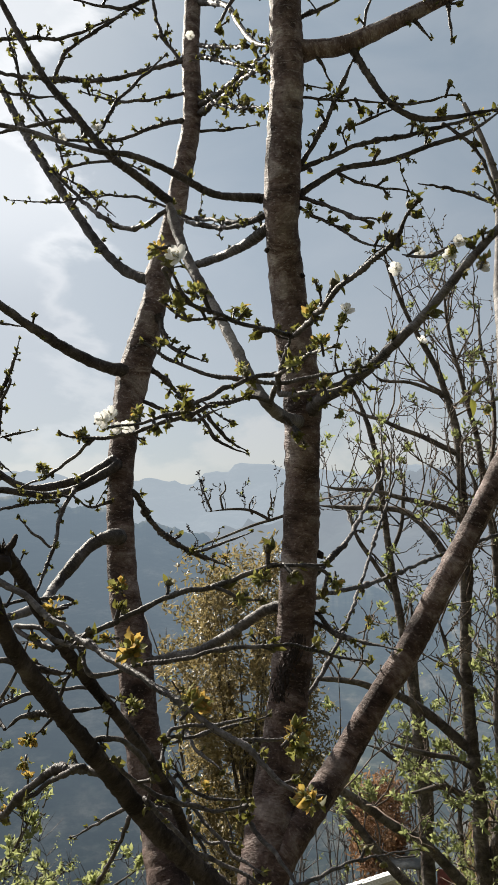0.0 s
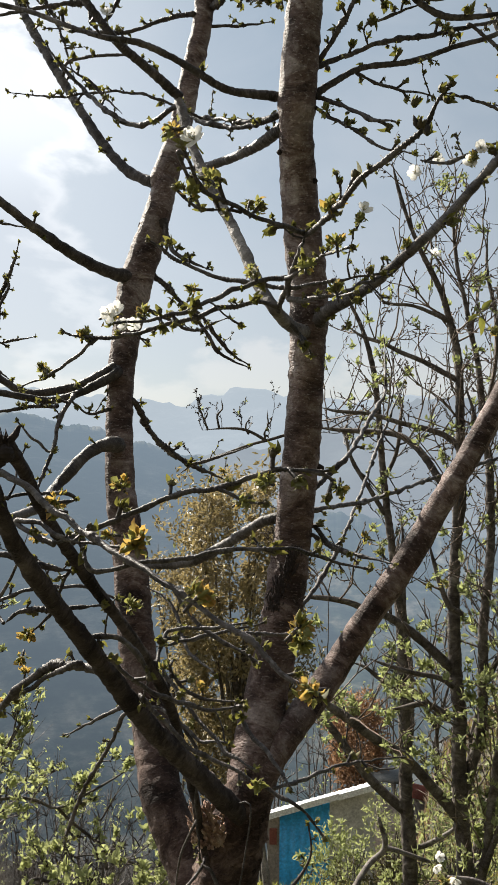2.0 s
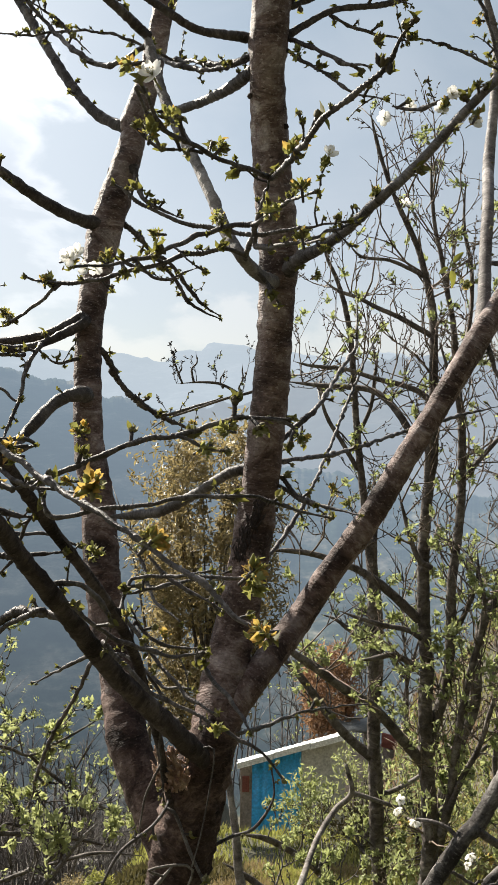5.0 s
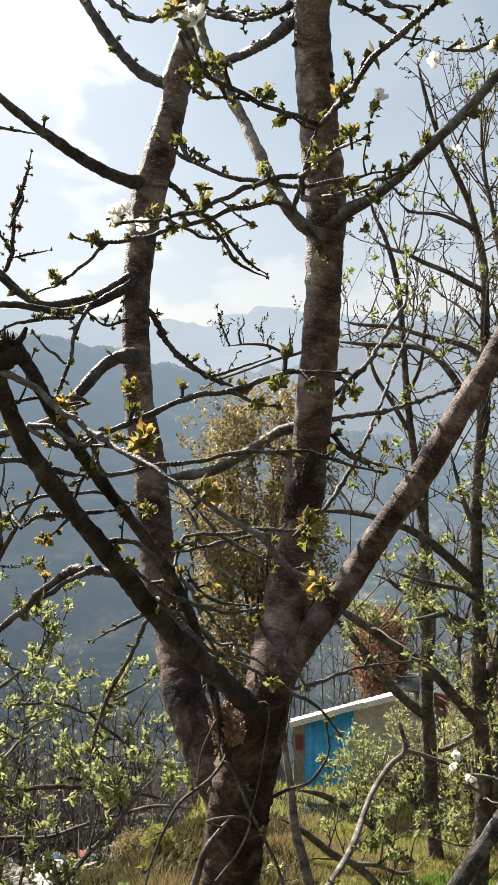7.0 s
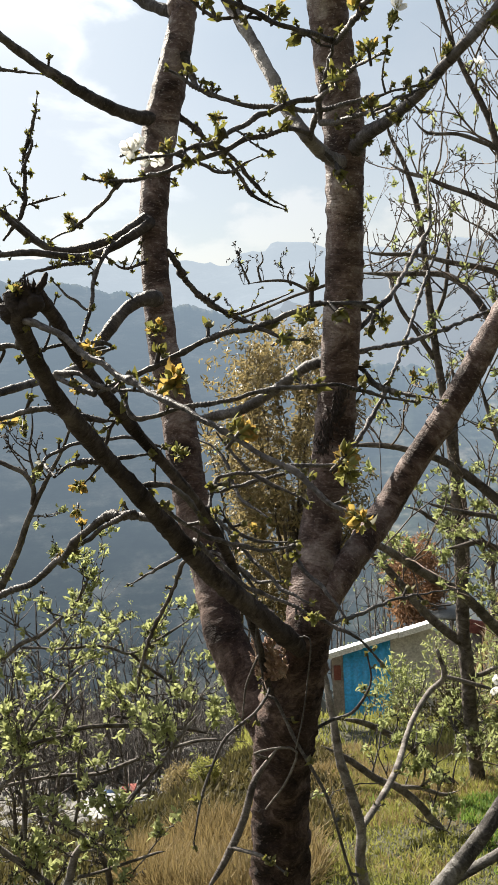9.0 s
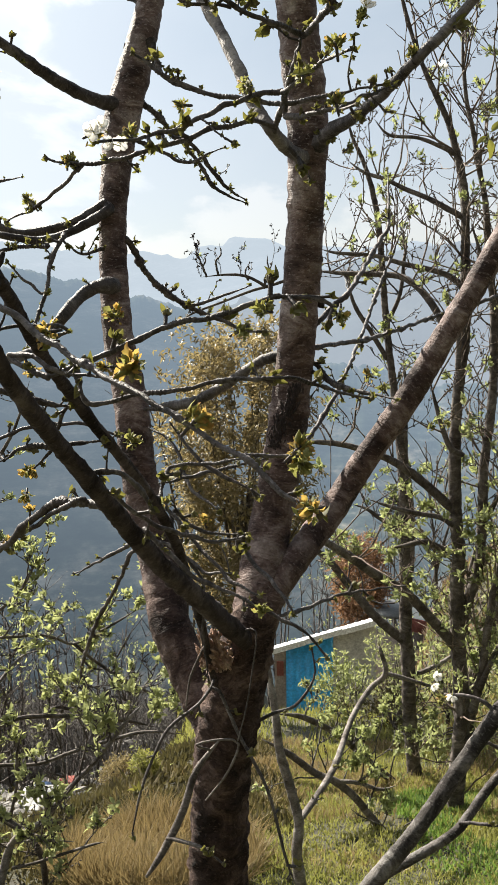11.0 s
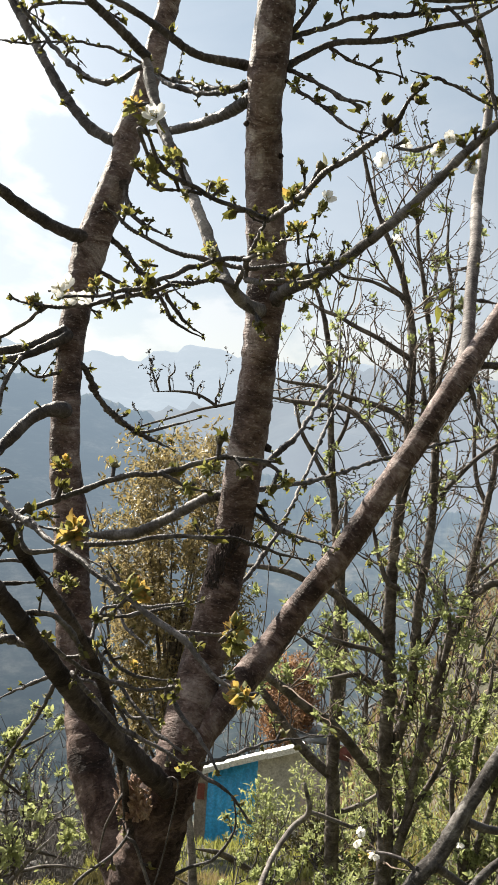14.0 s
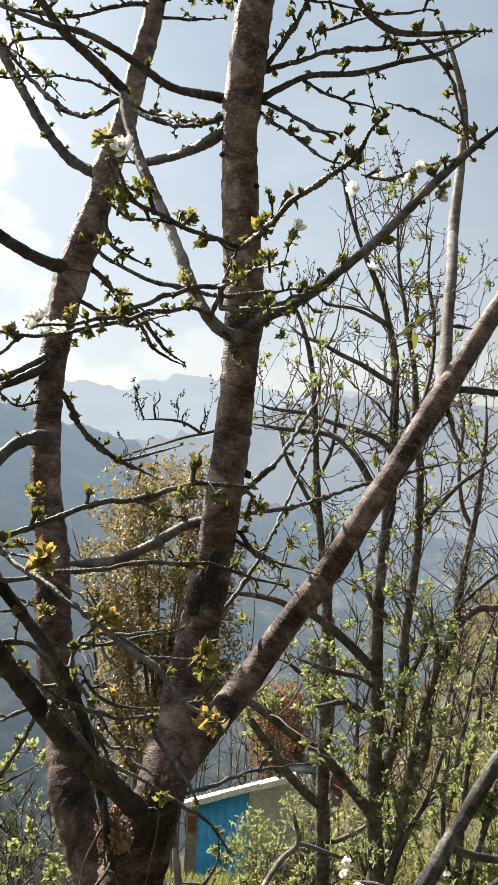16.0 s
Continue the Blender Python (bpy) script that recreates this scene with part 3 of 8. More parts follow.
def limb(tree, kind, points, spur=0, mat=None):
    """One limb of a tree, as a part of it; spur: bud spurs per metre of it."""
    look_mat, sides, step = LIMB_LOOK[kind]
    side_buds = []
    if kind in ("twig", "branch", "dead_branch"):
        # twigs grow out of the wood beside them and end in a fine tip
        a = Vector(points[0][:3])
        near = min(GROWN.get(tree.name, [(Vector((0, 0, 99)), 0.01)]), key=lambda g: (g[0] - a).length - g[1])
        gap = (near[0] - a).length - near[1]
        if 0.003 < gap < 0.09:
            points = [(*near[0], points[0][3])] + points
        elif gap >= 0.09:
            points = [(*points[0][:3], points[0][3] * 0.4)] + points[1:]
        points = points[:-1] + [(*points[-1][:3], min(points[-1][3], 0.0021))]
    s = spline(points, step)
    GROWN.setdefault(tree.name, []).extend(s[::2])
    thick = points[0][3]
    if kind in ("twig", "branch") and thick < 0.013:
        # growth rings make twigs knotty
        run, knotty = 0.0, []
        for i, (q, r) in enumerate(s):
            if i:
                run += (q - s[i - 1][0]).length
            bead = max(0.0, math.sin(run * 880 + 4 * noise.noise(q * 40))) ** 2 * max(0.0, 0.05 + noise.noise(q * 16 + Vector((5, 0, 0)))) ** 0.7 * 0.62
            node = 0.9 * max(0.0, noise.noise(q * 42)) ** 1.4
            knotty.append((q + noise.noise_vector(q * 26) * min(1.2 * r, 0.005), r * (0.92 + bead + node)))
        s = knotty
    if kind in ("stem", "limb") and thick > 0.015:
        # swollen ring scars at uneven steps
        scars, at = [], 0.03
        while at < 4.0:
            scars.append((at, limb_rng.choice((0.012, 0.02, 0.03, 0.06))))
            at += limb_rng.uniform(0.05, 0.16)
        run, ringed = 0.0, []
        for i, (q, r) in enumerate(s):
            if i:
                run += (q - s[i - 1][0]).length
            ringed.append((q, r * (0.985 + sum(h * math.exp(-((run - c) / 0.008) ** 2) for c, h in scars))))
        s = ringed
    if kind in ("twig", "branch"):
        s = [(q, r * 0.84) for q, r in s]
    ms = Mesh()
    sweep(ms, s, sides, 0.2 if mat is BARK_DARK else 0.17 if kind == "trunk" else 0.09 if kind in ("stem", "limb") else 0.2, 45.0 if thick > 0.02 else 110.0)
    if spur and kind in ("twig", "branch", "limb"):
        # short side twiglets with a bud at each tip
        for _ in range(int(len(s) * step * spur * 0.16 + limb_rng.random())):
            q, r = s[limb_rng.randrange(len(s) // 6, len(s))]
            d = (rand_dir(limb_rng, 0.6)).normalized()
            ln, pts = limb_rng.uniform(0.025, 0.085), [(*q, 0.0022)]
            for k in range(3):
                d = (d + 0.35 * rand_dir(limb_rng) + Vector((0, 0, 0.1))).normalized()
                q = q + d * (ln / 3)
                pts.append((*q, 0.0019 - 0.0003 * k))
                side_buds.append((q.copy(), (d + 0.8 * rand_dir(limb_rng)).normalized(), limb_rng.uniform(0.6, 1.1)))
            sweep(ms, spline(pts, 0.007), 5, 0.25, 150)
    ob = own(ms.link(kind, mat or look_mat), tree)
    for q, o, k in side_buds:
        place_bud(ob, q, o, k)
    if spur:
        total = sum((b[0] - a[0]).length for a, b in zip(s, s[1:]))
        n = int(total * spur * 1.35 + 0.5)
        for _ in range(n):
            t = limb_rng.uniform(0.06, 1.0) * total
            i, acc = 0, 0.0
            while i < len(s) - 2 and acc + (s[i + 1][0] - s[i][0]).length < t:
                acc += (s[i + 1][0] - s[i][0]).length
                i += 1
            q, r = s[i]
            d = (s[i + 1][0] - q).normalized()
            q = q + d * min(t - acc, (s[i + 1][0] - q).length)
            o = rand_dir(limb_rng, 0.5)
            o = (o - d * o.dot(d)).normalized() * 0.85 + d * 0.5
            place_bud(ob, q + o.normalized() * r * 0.7, o, limb_rng.choice((0.8, 0.9, 1.1, 1.5, 1.9)) * limb_rng.uniform(0.85, 1.15))
        q, r = s[-1]
        place_bud(ob, q, q - s[-2][0], 1.2)
    return ob


def place_bud(parent, at, axis, size):
    b = new("fruiting_spur", BUDS[limb_rng.randrange(len(BUDS))])
    b.parent = parent
    b.matrix_basis = Matrix.LocRotScale(at, axis.to_track_quat("Z", "Y") @ Euler((0, 0, limb_rng.uniform(0, 6.3))).to_quaternion(), (size,) * 3)


# ---- the cherry tree ----
cherry = thing("cherry_tree", (0.02, 2.25, ground_z(0.02, 2.25)), "cherry tree with swelling buds, bronze leaf tufts, first white blossom", "tree")
T = cherry
limb(T, "trunk", [(-0.137, 2.250, -0.553, 0.1118), (-0.122, 2.244, -0.299, 0.0910), (-0.108, 2.240, -0.123, 0.0821), (-0.099, 2.236, 0.035, 0.0781), (-0.089, 2.231, 0.233, 0.0770), (-0.075, 2.227, 0.380, 0.0792), (-0.049, 2.223, 0.524, 0.0797), (-0.015, 2.220, 0.648, 0.0730), (0.014, 2.220, 0.754, 0.0522), (0.028, 2.250, 0.834, 0.0263)])
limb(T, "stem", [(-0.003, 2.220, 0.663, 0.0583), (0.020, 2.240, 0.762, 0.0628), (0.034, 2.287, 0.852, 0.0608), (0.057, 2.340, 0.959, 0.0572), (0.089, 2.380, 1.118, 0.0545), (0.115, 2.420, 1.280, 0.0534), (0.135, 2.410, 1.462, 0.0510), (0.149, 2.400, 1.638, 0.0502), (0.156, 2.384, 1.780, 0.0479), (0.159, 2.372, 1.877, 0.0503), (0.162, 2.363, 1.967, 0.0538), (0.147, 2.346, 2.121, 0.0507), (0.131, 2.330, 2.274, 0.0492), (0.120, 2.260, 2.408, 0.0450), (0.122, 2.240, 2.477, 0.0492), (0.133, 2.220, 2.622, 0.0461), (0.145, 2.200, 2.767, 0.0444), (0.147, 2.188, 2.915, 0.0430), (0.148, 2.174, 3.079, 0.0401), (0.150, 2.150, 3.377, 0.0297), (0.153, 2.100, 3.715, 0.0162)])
limb(T, "stem", [(-0.084, 2.270, 0.373, 0.0586), (-0.135, 2.330, 0.449, 0.0584), (-0.184, 2.388, 0.531, 0.0581), (-0.234, 2.450, 0.625, 0.0592), (-0.252, 2.502, 0.682, 0.0590), (-0.266, 2.540, 0.727, 0.0587)], mat=BARK_MID)
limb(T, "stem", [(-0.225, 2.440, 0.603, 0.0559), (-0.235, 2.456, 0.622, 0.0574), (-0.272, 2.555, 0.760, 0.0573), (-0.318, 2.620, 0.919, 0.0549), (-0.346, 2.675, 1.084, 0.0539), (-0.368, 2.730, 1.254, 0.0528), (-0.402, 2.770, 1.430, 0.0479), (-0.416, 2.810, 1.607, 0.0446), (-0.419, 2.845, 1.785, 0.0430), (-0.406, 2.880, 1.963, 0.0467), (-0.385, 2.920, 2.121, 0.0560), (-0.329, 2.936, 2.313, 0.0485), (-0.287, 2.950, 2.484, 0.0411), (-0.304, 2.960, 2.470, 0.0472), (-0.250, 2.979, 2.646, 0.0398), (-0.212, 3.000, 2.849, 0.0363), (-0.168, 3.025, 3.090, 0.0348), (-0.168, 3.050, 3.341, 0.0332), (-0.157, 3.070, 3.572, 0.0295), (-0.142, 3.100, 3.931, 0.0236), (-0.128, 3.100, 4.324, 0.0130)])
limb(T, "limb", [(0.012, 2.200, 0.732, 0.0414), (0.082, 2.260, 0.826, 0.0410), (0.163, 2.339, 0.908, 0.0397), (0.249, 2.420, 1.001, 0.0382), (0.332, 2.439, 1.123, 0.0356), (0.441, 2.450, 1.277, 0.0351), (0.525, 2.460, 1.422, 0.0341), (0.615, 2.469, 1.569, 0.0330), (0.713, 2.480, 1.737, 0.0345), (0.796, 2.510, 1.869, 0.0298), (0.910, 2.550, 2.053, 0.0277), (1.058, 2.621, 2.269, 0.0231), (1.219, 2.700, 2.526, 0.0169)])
limb(T, "limb", [(0.737, 2.490, 1.784, 0.0241), (0.777, 2.602, 1.892, 0.0202), (0.820, 2.751, 2.050, 0.0196), (0.867, 2.900, 2.224, 0.0188), (0.950, 3.200, 2.453, 0.0208), (0.993, 3.300, 2.695, 0.0172), (1.025, 3.400, 2.949, 0.0155), (0.975, 3.400, 3.144, 0.0110), (0.910, 3.400, 3.293, 0.0088)], spur=6, mat=BARK_GREY)
limb(T, "twig", [(0.780, 2.500, 1.803, 0.0145), (0.838, 2.500, 1.803, 0.0129), (0.907, 2.500, 1.799, 0.0113), (1.037, 2.500, 1.793, 0.0081)], spur=10)
limb(T, "twig", [(0.752, 2.480, 1.760, 0.0096), (0.772, 2.480, 1.697, 0.0080), (0.795, 2.480, 1.642, 0.0048), (0.809, 2.480, 1.627, 0.0032)], spur=9)
limb(T, "twig", [(0.825, 2.750, 2.020, 0.0071), (0.862, 2.750, 2.019, 0.0071), (0.911, 2.750, 2.013, 0.0036)], spur=8)
limb(T, "branch", [(0.175, 2.360, 1.912, 0.0307), (0.207, 2.280, 1.942, 0.0222), (0.253, 2.181, 1.954, 0.0170), (0.303, 2.050, 1.976, 0.0147), (0.351, 1.920, 2.011, 0.0137), (0.415, 1.914, 2.068, 0.0125), (0.480, 1.907, 2.140, 0.0125), (0.544, 1.900, 2.212, 0.0112), (0.610, 1.900, 2.277, 0.0100), (0.689, 1.900, 2.348, 0.0075)], spur=11)
limb(T, "twig", [(0.399, 2.050, 2.251, 0.0052), (0.458, 2.016, 2.235, 0.0051), (0.513, 1.980, 2.251, 0.0050), (0.589, 1.980, 2.275, 0.0038)], spur=12)
limb(T, "twig", [(0.173, 1.750, 1.881, 0.0045), (0.224, 1.796, 1.913, 0.0047), (0.290, 1.850, 1.947, 0.0036)], spur=10)
limb(T, "branch", [(0.151, 2.340, 1.891, 0.0215), (0.103, 2.120, 1.880, 0.0182), (0.067, 1.960, 1.889, 0.0168), (0.028, 1.998, 1.954, 0.0169), (-0.013, 2.050, 2.055, 0.0161), (-0.046, 2.108, 2.132, 0.0166), (-0.107, 2.200, 2.261, 0.0160), (-0.151, 2.280, 2.379, 0.0166), (-0.182, 2.350, 2.492, 0.0172), (-0.191, 2.350, 2.540, 0.0141)], mat=BARK_GREY)
limb(T, "twig", [(0.099, 2.050, 1.876, 0.0066), (0.128, 2.070, 1.848, 0.0054), (0.150, 2.090, 1.814, 0.0041)], spur=20)
limb(T, "branch", [(-0.313, 2.940, 2.465, 0.0254), (-0.418, 2.989, 2.527, 0.0219), (-0.506, 3.039, 2.625, 0.0203), (-0.599, 3.100, 2.766, 0.0208), (-0.694, 3.153, 2.920, 0.0191), (-0.780, 3.200, 3.066, 0.0195), (-0.874, 3.264, 3.236, 0.0178), (-0.959, 3.326, 3.412, 0.0159), (-1.075, 3.400, 3.627, 0.0117)], spur=7)
limb(T, "branch", [(-0.387, 2.900, 2.144, 0.0324), (-0.475, 2.839, 2.159, 0.0239), (-0.554, 2.777, 2.193, 0.0218), (-0.629, 2.710, 2.237, 0.0197), (-0.685, 2.657, 2.272, 0.0179), (-0.738, 2.600, 2.313, 0.0160), (-0.810, 2.557, 2.377, 0.0145), (-0.891, 2.500, 2.471, 0.0125), (-1.027, 2.500, 2.658, 0.0084)], spur=4)
limb(T, "branch", [(-0.187, 2.360, 2.523, 0.0157), (-0.268, 2.272, 2.568, 0.0137), (-0.330, 2.200, 2.598, 0.0133), (-0.412, 2.173, 2.699, 0.0117), (-0.479, 2.150, 2.781, 0.0117), (-0.532, 2.134, 2.874, 0.0102), (-0.585, 2.117, 2.980, 0.0087), (-0.637, 2.100, 3.078, 0.0058)], spur=9)
limb(T, "branch", [(0.087, 2.260, 2.483, 0.0165), (0.019, 2.241, 2.482, 0.0134), (-0.054, 2.219, 2.484, 0.0118), (-0.111, 2.200, 2.509, 0.0117), (-0.181, 2.175, 2.542, 0.0102), (-0.263, 2.147, 2.567, 0.0101), (-0.345, 2.120, 2.569, 0.0085), (-0.437, 2.148, 2.609, 0.0072), (-0.531, 2.177, 2.657, 0.0073), (-0.612, 2.200, 2.687, 0.0074), (-0.702, 2.200, 2.703, 0.0074), (-0.807, 2.200, 2.729, 0.0060)], spur=7)
limb(T, "branch", [(-0.188, 2.360, 2.507, 0.0094), (-0.260, 2.424, 2.484, 0.0097), (-0.333, 2.475, 2.493, 0.0083), (-0.410, 2.532, 2.551, 0.0085), (-0.491, 2.600, 2.642, 0.0070), (-0.543, 2.600, 2.698, 0.0070), (-0.595, 2.600, 2.763, 0.0053)], spur=9)
limb(T, "branch", [(0.089, 2.260, 2.409, 0.0195), (0.029, 2.368, 2.401, 0.0173), (-0.056, 2.494, 2.404, 0.0149), (-0.139, 2.600, 2.414, 0.0138), (-0.191, 2.600, 2.412, 0.0104)], spur=4)
limb(T, "twig", [(0.085, 2.260, 2.437, 0.0090), (-0.034, 2.412, 2.462, 0.0080), (-0.139, 2.529, 2.522, 0.0084), (-0.199, 2.600, 2.580, 0.0069)], spur=12)
limb(T, "twig", [(0.078, 2.250, 2.437, 0.0060), (-0.001, 2.398, 2.474, 0.0064), (-0.127, 2.600, 2.559, 0.0069), (-0.178, 2.600, 2.576, 0.0052)], spur=14)
limb(T, "twig", [(-0.194, 3.040, 3.325, 0.0124), (-0.333, 3.068, 3.303, 0.0104), (-0.508, 3.101, 3.291, 0.0106), (-0.685, 3.134, 3.321, 0.0107), (-0.821, 3.159, 3.351, 0.0086), (-1.052, 3.200, 3.413, 0.0088), (-1.229, 3.200, 3.444, 0.0066)], spur=14)
limb(T, "twig", [(-0.195, 3.020, 3.185, 0.0082), (-0.312, 3.045, 3.179, 0.0062), (-0.441, 3.072, 3.190, 0.0063), (-0.572, 3.100, 3.242, 0.0042)], spur=22)
limb(T, "twig", [(-0.196, 3.000, 3.071, 0.0101), (-0.311, 3.022, 3.063, 0.0082), (-0.418, 3.044, 3.035, 0.0082), (-0.568, 3.072, 3.043, 0.0083), (-0.721, 3.100, 3.073, 0.0063)], spur=16)
limb(T, "twig", [(-0.200, 3.030, 3.309, 0.0083), (-0.276, 3.055, 3.436, 0.0084), (-0.308, 3.080, 3.585, 0.0063), (-0.325, 3.100, 3.712, 0.0043)], spur=22)
limb(T, "twig", [(-0.389, 2.200, 2.642, 0.0089), (-0.409, 2.215, 2.698, 0.0075), (-0.536, 2.250, 2.707, 0.0061), (-0.721, 2.300, 2.700, 0.0047), (-0.846, 2.300, 2.680, 0.0031)], spur=10)
limb(T, "twig", [(-0.700, 3.150, 3.326, 0.0107), (-0.642, 3.139, 3.434, 0.0086), (-0.509, 3.125, 3.510, 0.0086), (-0.377, 3.111, 3.582, 0.0064), (-0.267, 3.100, 3.642, 0.0043)], spur=12)
limb(T, "twig", [(-1.167, 3.100, 3.465, 0.0064), (-0.974, 3.100, 3.466, 0.0085), (-0.761, 3.100, 3.466, 0.0085), (-0.654, 3.100, 3.461, 0.0085), (-0.547, 3.100, 3.497, 0.0064), (-0.429, 3.100, 3.541, 0.0043)], spur=18)
limb(T, "twig", [(-0.352, 2.200, 2.656, 0.0059), (-0.304, 2.237, 2.761, 0.0060), (-0.232, 2.275, 2.855, 0.0046), (-0.184, 2.300, 2.919, 0.0031)], spur=16)
limb(T, "twig", [(-0.501, 2.600, 3.286, 0.0071), (-0.376, 2.600, 3.253, 0.0071), (-0.278, 2.600, 3.276, 0.0071), (-0.196, 2.600, 3.329, 0.0053)], spur=12)
limb(T, "twig", [(-0.905, 3.300, 3.609, 0.0068), (-0.852, 3.268, 3.377, 0.0067), (-0.733, 3.235, 3.171, 0.0066), (-0.651, 3.200, 2.937, 0.0065)], spur=14)
limb(T, "twig", [(-0.964, 3.200, 3.334, 0.0066), (-0.789, 3.200, 3.288, 0.0065), (-0.680, 3.200, 3.288, 0.0044)], spur=14)
limb(T, "twig", [(-0.273, 2.900, 2.726, 0.0062), (-0.447, 2.953, 2.785, 0.0053), (-0.661, 3.014, 2.793, 0.0045), (-0.850, 3.066, 2.827, 0.0036)], spur=20)
limb(T, "twig", [(-0.649, 3.100, 2.951, 0.0063), (-0.570, 3.074, 2.958, 0.0062), (-0.449, 3.034, 2.946, 0.0061), (-0.352, 3.000, 2.896, 0.0040)], spur=18)
limb(T, "twig", [(-0.396, 2.700, 2.612, 0.0036), (-0.458, 2.700, 2.670, 0.0054), (-0.494, 2.700, 2.709, 0.0054), (-0.575, 2.700, 2.759, 0.0055)], spur=18)
limb(T, "branch", [(-0.127, 3.050, 3.547, 0.0146), (-0.026, 2.807, 3.378, 0.0115), (0.017, 2.598, 3.184, 0.0106), (0.060, 2.377, 2.993, 0.0097), (0.107, 2.200, 2.874, 0.0089)], spur=9)
limb(T, "twig", [(-0.136, 3.030, 3.371, 0.0083), (-0.028, 2.721, 3.179, 0.0074), (0.101, 2.240, 2.898, 0.0061)], spur=14)
limb(T, "twig", [(-0.141, 3.020, 3.136, 0.0123), (-0.032, 2.731, 3.047, 0.0092), (0.045, 2.465, 2.964, 0.0083), (0.100, 2.240, 2.882, 0.0076)], spur=14)
limb(T, "twig", [(-0.142, 3.020, 3.100, 0.0123), (-0.032, 2.715, 3.014, 0.0092), (0.046, 2.438, 2.928, 0.0082), (0.103, 2.240, 2.837, 0.0076)], spur=12)
limb(T, "twig", [(-0.140, 3.020, 3.189, 0.0082), (-0.033, 2.691, 2.963, 0.0073), (0.095, 2.240, 2.727, 0.0060)], spur=20)
limb(T, "twig", [(-0.148, 3.020, 3.040, 0.0061), (-0.046, 3.020, 3.040, 0.0061), (0.061, 3.020, 3.053, 0.0041)], spur=10)
limb(T, "twig", [(-0.137, 3.020, 3.322, 0.0082), (-0.010, 2.665, 3.092, 0.0072), (0.102, 2.240, 2.818, 0.0045)], spur=16)
limb(T, "twig", [(0.083, 2.300, 3.068, 0.0063), (0.037, 2.300, 3.103, 0.0063), (-0.037, 2.300, 2.999, 0.0047), (-0.013, 2.300, 3.006, 0.0047)], spur=16)
limb(T, "limb", [(0.158, 2.200, 2.852, 0.0327), (0.218, 2.200, 2.860, 0.0253), (0.285, 2.200, 2.866, 0.0238), (0.345, 2.200, 2.886, 0.0238), (0.436, 2.200, 2.926, 0.0208), (0.543, 2.200, 2.976, 0.0179), (0.649, 2.200, 3.026, 0.0149), (0.773, 2.200, 3.116, 0.0105)], spur=3)
limb(T, "branch", [(0.318, 2.200, 2.862, 0.0134), (0.364, 2.209, 2.781, 0.0119), (0.414, 2.218, 2.715, 0.0104), (0.488, 2.227, 2.673, 0.0104), (0.579, 2.236, 2.677, 0.0075), (0.648, 2.242, 2.690, 0.0060), (0.726, 2.250, 2.703, 0.0045)], spur=6)
limb(T, "branch", [(0.164, 2.240, 2.550, 0.0105), (0.249, 2.267, 2.592, 0.0076), (0.345, 2.297, 2.641, 0.0077), (0.476, 2.334, 2.677, 0.0078), (0.593, 2.367, 2.717, 0.0063), (0.715, 2.400, 2.758, 0.0048)], spur=11)
limb(T, "branch", [(0.153, 2.240, 2.473, 0.0134), (0.216, 2.259, 2.520, 0.0105), (0.295, 2.281, 2.568, 0.0091), (0.422, 2.313, 2.598, 0.0093), (0.538, 2.343, 2.649, 0.0078), (0.656, 2.372, 2.696, 0.0079), (0.763, 2.400, 2.772, 0.0064)], spur=9)
limb(T, "twig", [(0.171, 2.240, 2.560, 0.0075), (0.234, 2.226, 2.652, 0.0075), (0.282, 2.212, 2.752, 0.0074), (0.329, 2.200, 2.840, 0.0059)], spur=16)
limb(T, "twig", [(0.168, 2.240, 2.475, 0.0074), (0.237, 2.187, 2.430, 0.0058), (0.302, 2.133, 2.377, 0.0056), (0.342, 2.100, 2.360, 0.0042)], spur=10)
limb(T, "twig", [(0.167, 2.240, 2.445, 0.0059), (0.250, 2.188, 2.377, 0.0043), (0.314, 2.143, 2.318, 0.0042), (0.384, 2.100, 2.287, 0.0028)], spur=16)
limb(T, "twig", [(0.281, 2.300, 2.558, 0.0046), (0.371, 2.300, 2.522, 0.0046), (0.469, 2.300, 2.503, 0.0031)], spur=18)
limb(T, "twig", [(0.611, 2.900, 2.765, 0.0058), (0.749, 3.003, 2.781, 0.0060), (0.895, 3.109, 2.775, 0.0062), (1.024, 3.200, 2.761, 0.0064)], spur=12)
limb(T, "twig", [(0.590, 2.350, 2.709, 0.0063), (0.664, 2.350, 2.644, 0.0063), (0.695, 2.350, 2.578, 0.0062), (0.718, 2.350, 2.497, 0.0062), (0.744, 2.350, 2.416, 0.0062)], spur=20)
limb(T, "twig", [(0.177, 2.220, 2.742, 0.0045), (0.281, 2.220, 2.728, 0.0045), (0.400, 2.220, 2.717, 0.0030)], spur=22)
limb(T, "twig", [(0.185, 2.200, 2.765, 0.0030), (0.244, 2.200, 2.753, 0.0030)], spur=14)
limb(T, "twig", [(0.411, 2.200, 2.702, 0.0044), (0.485, 2.200, 2.703, 0.0044), (0.574, 2.200, 2.721, 0.0029)], spur=12)
limb(T, "twig", [(0.296, 2.250, 2.658, 0.0030), (0.373, 2.250, 2.692, 0.0045), (0.434, 2.250, 2.718, 0.0045)], spur=18)
limb(T, "twig", [(0.573, 2.200, 2.982, 0.0060), (0.579, 2.200, 2.935, 0.0045), (0.582, 2.200, 2.879, 0.0030)], spur=9)
limb(T, "twig", [(0.490, 2.200, 2.926, 0.0074), (0.509, 2.200, 2.899, 0.0045), (0.519, 2.200, 2.886, 0.0030)], spur=9)
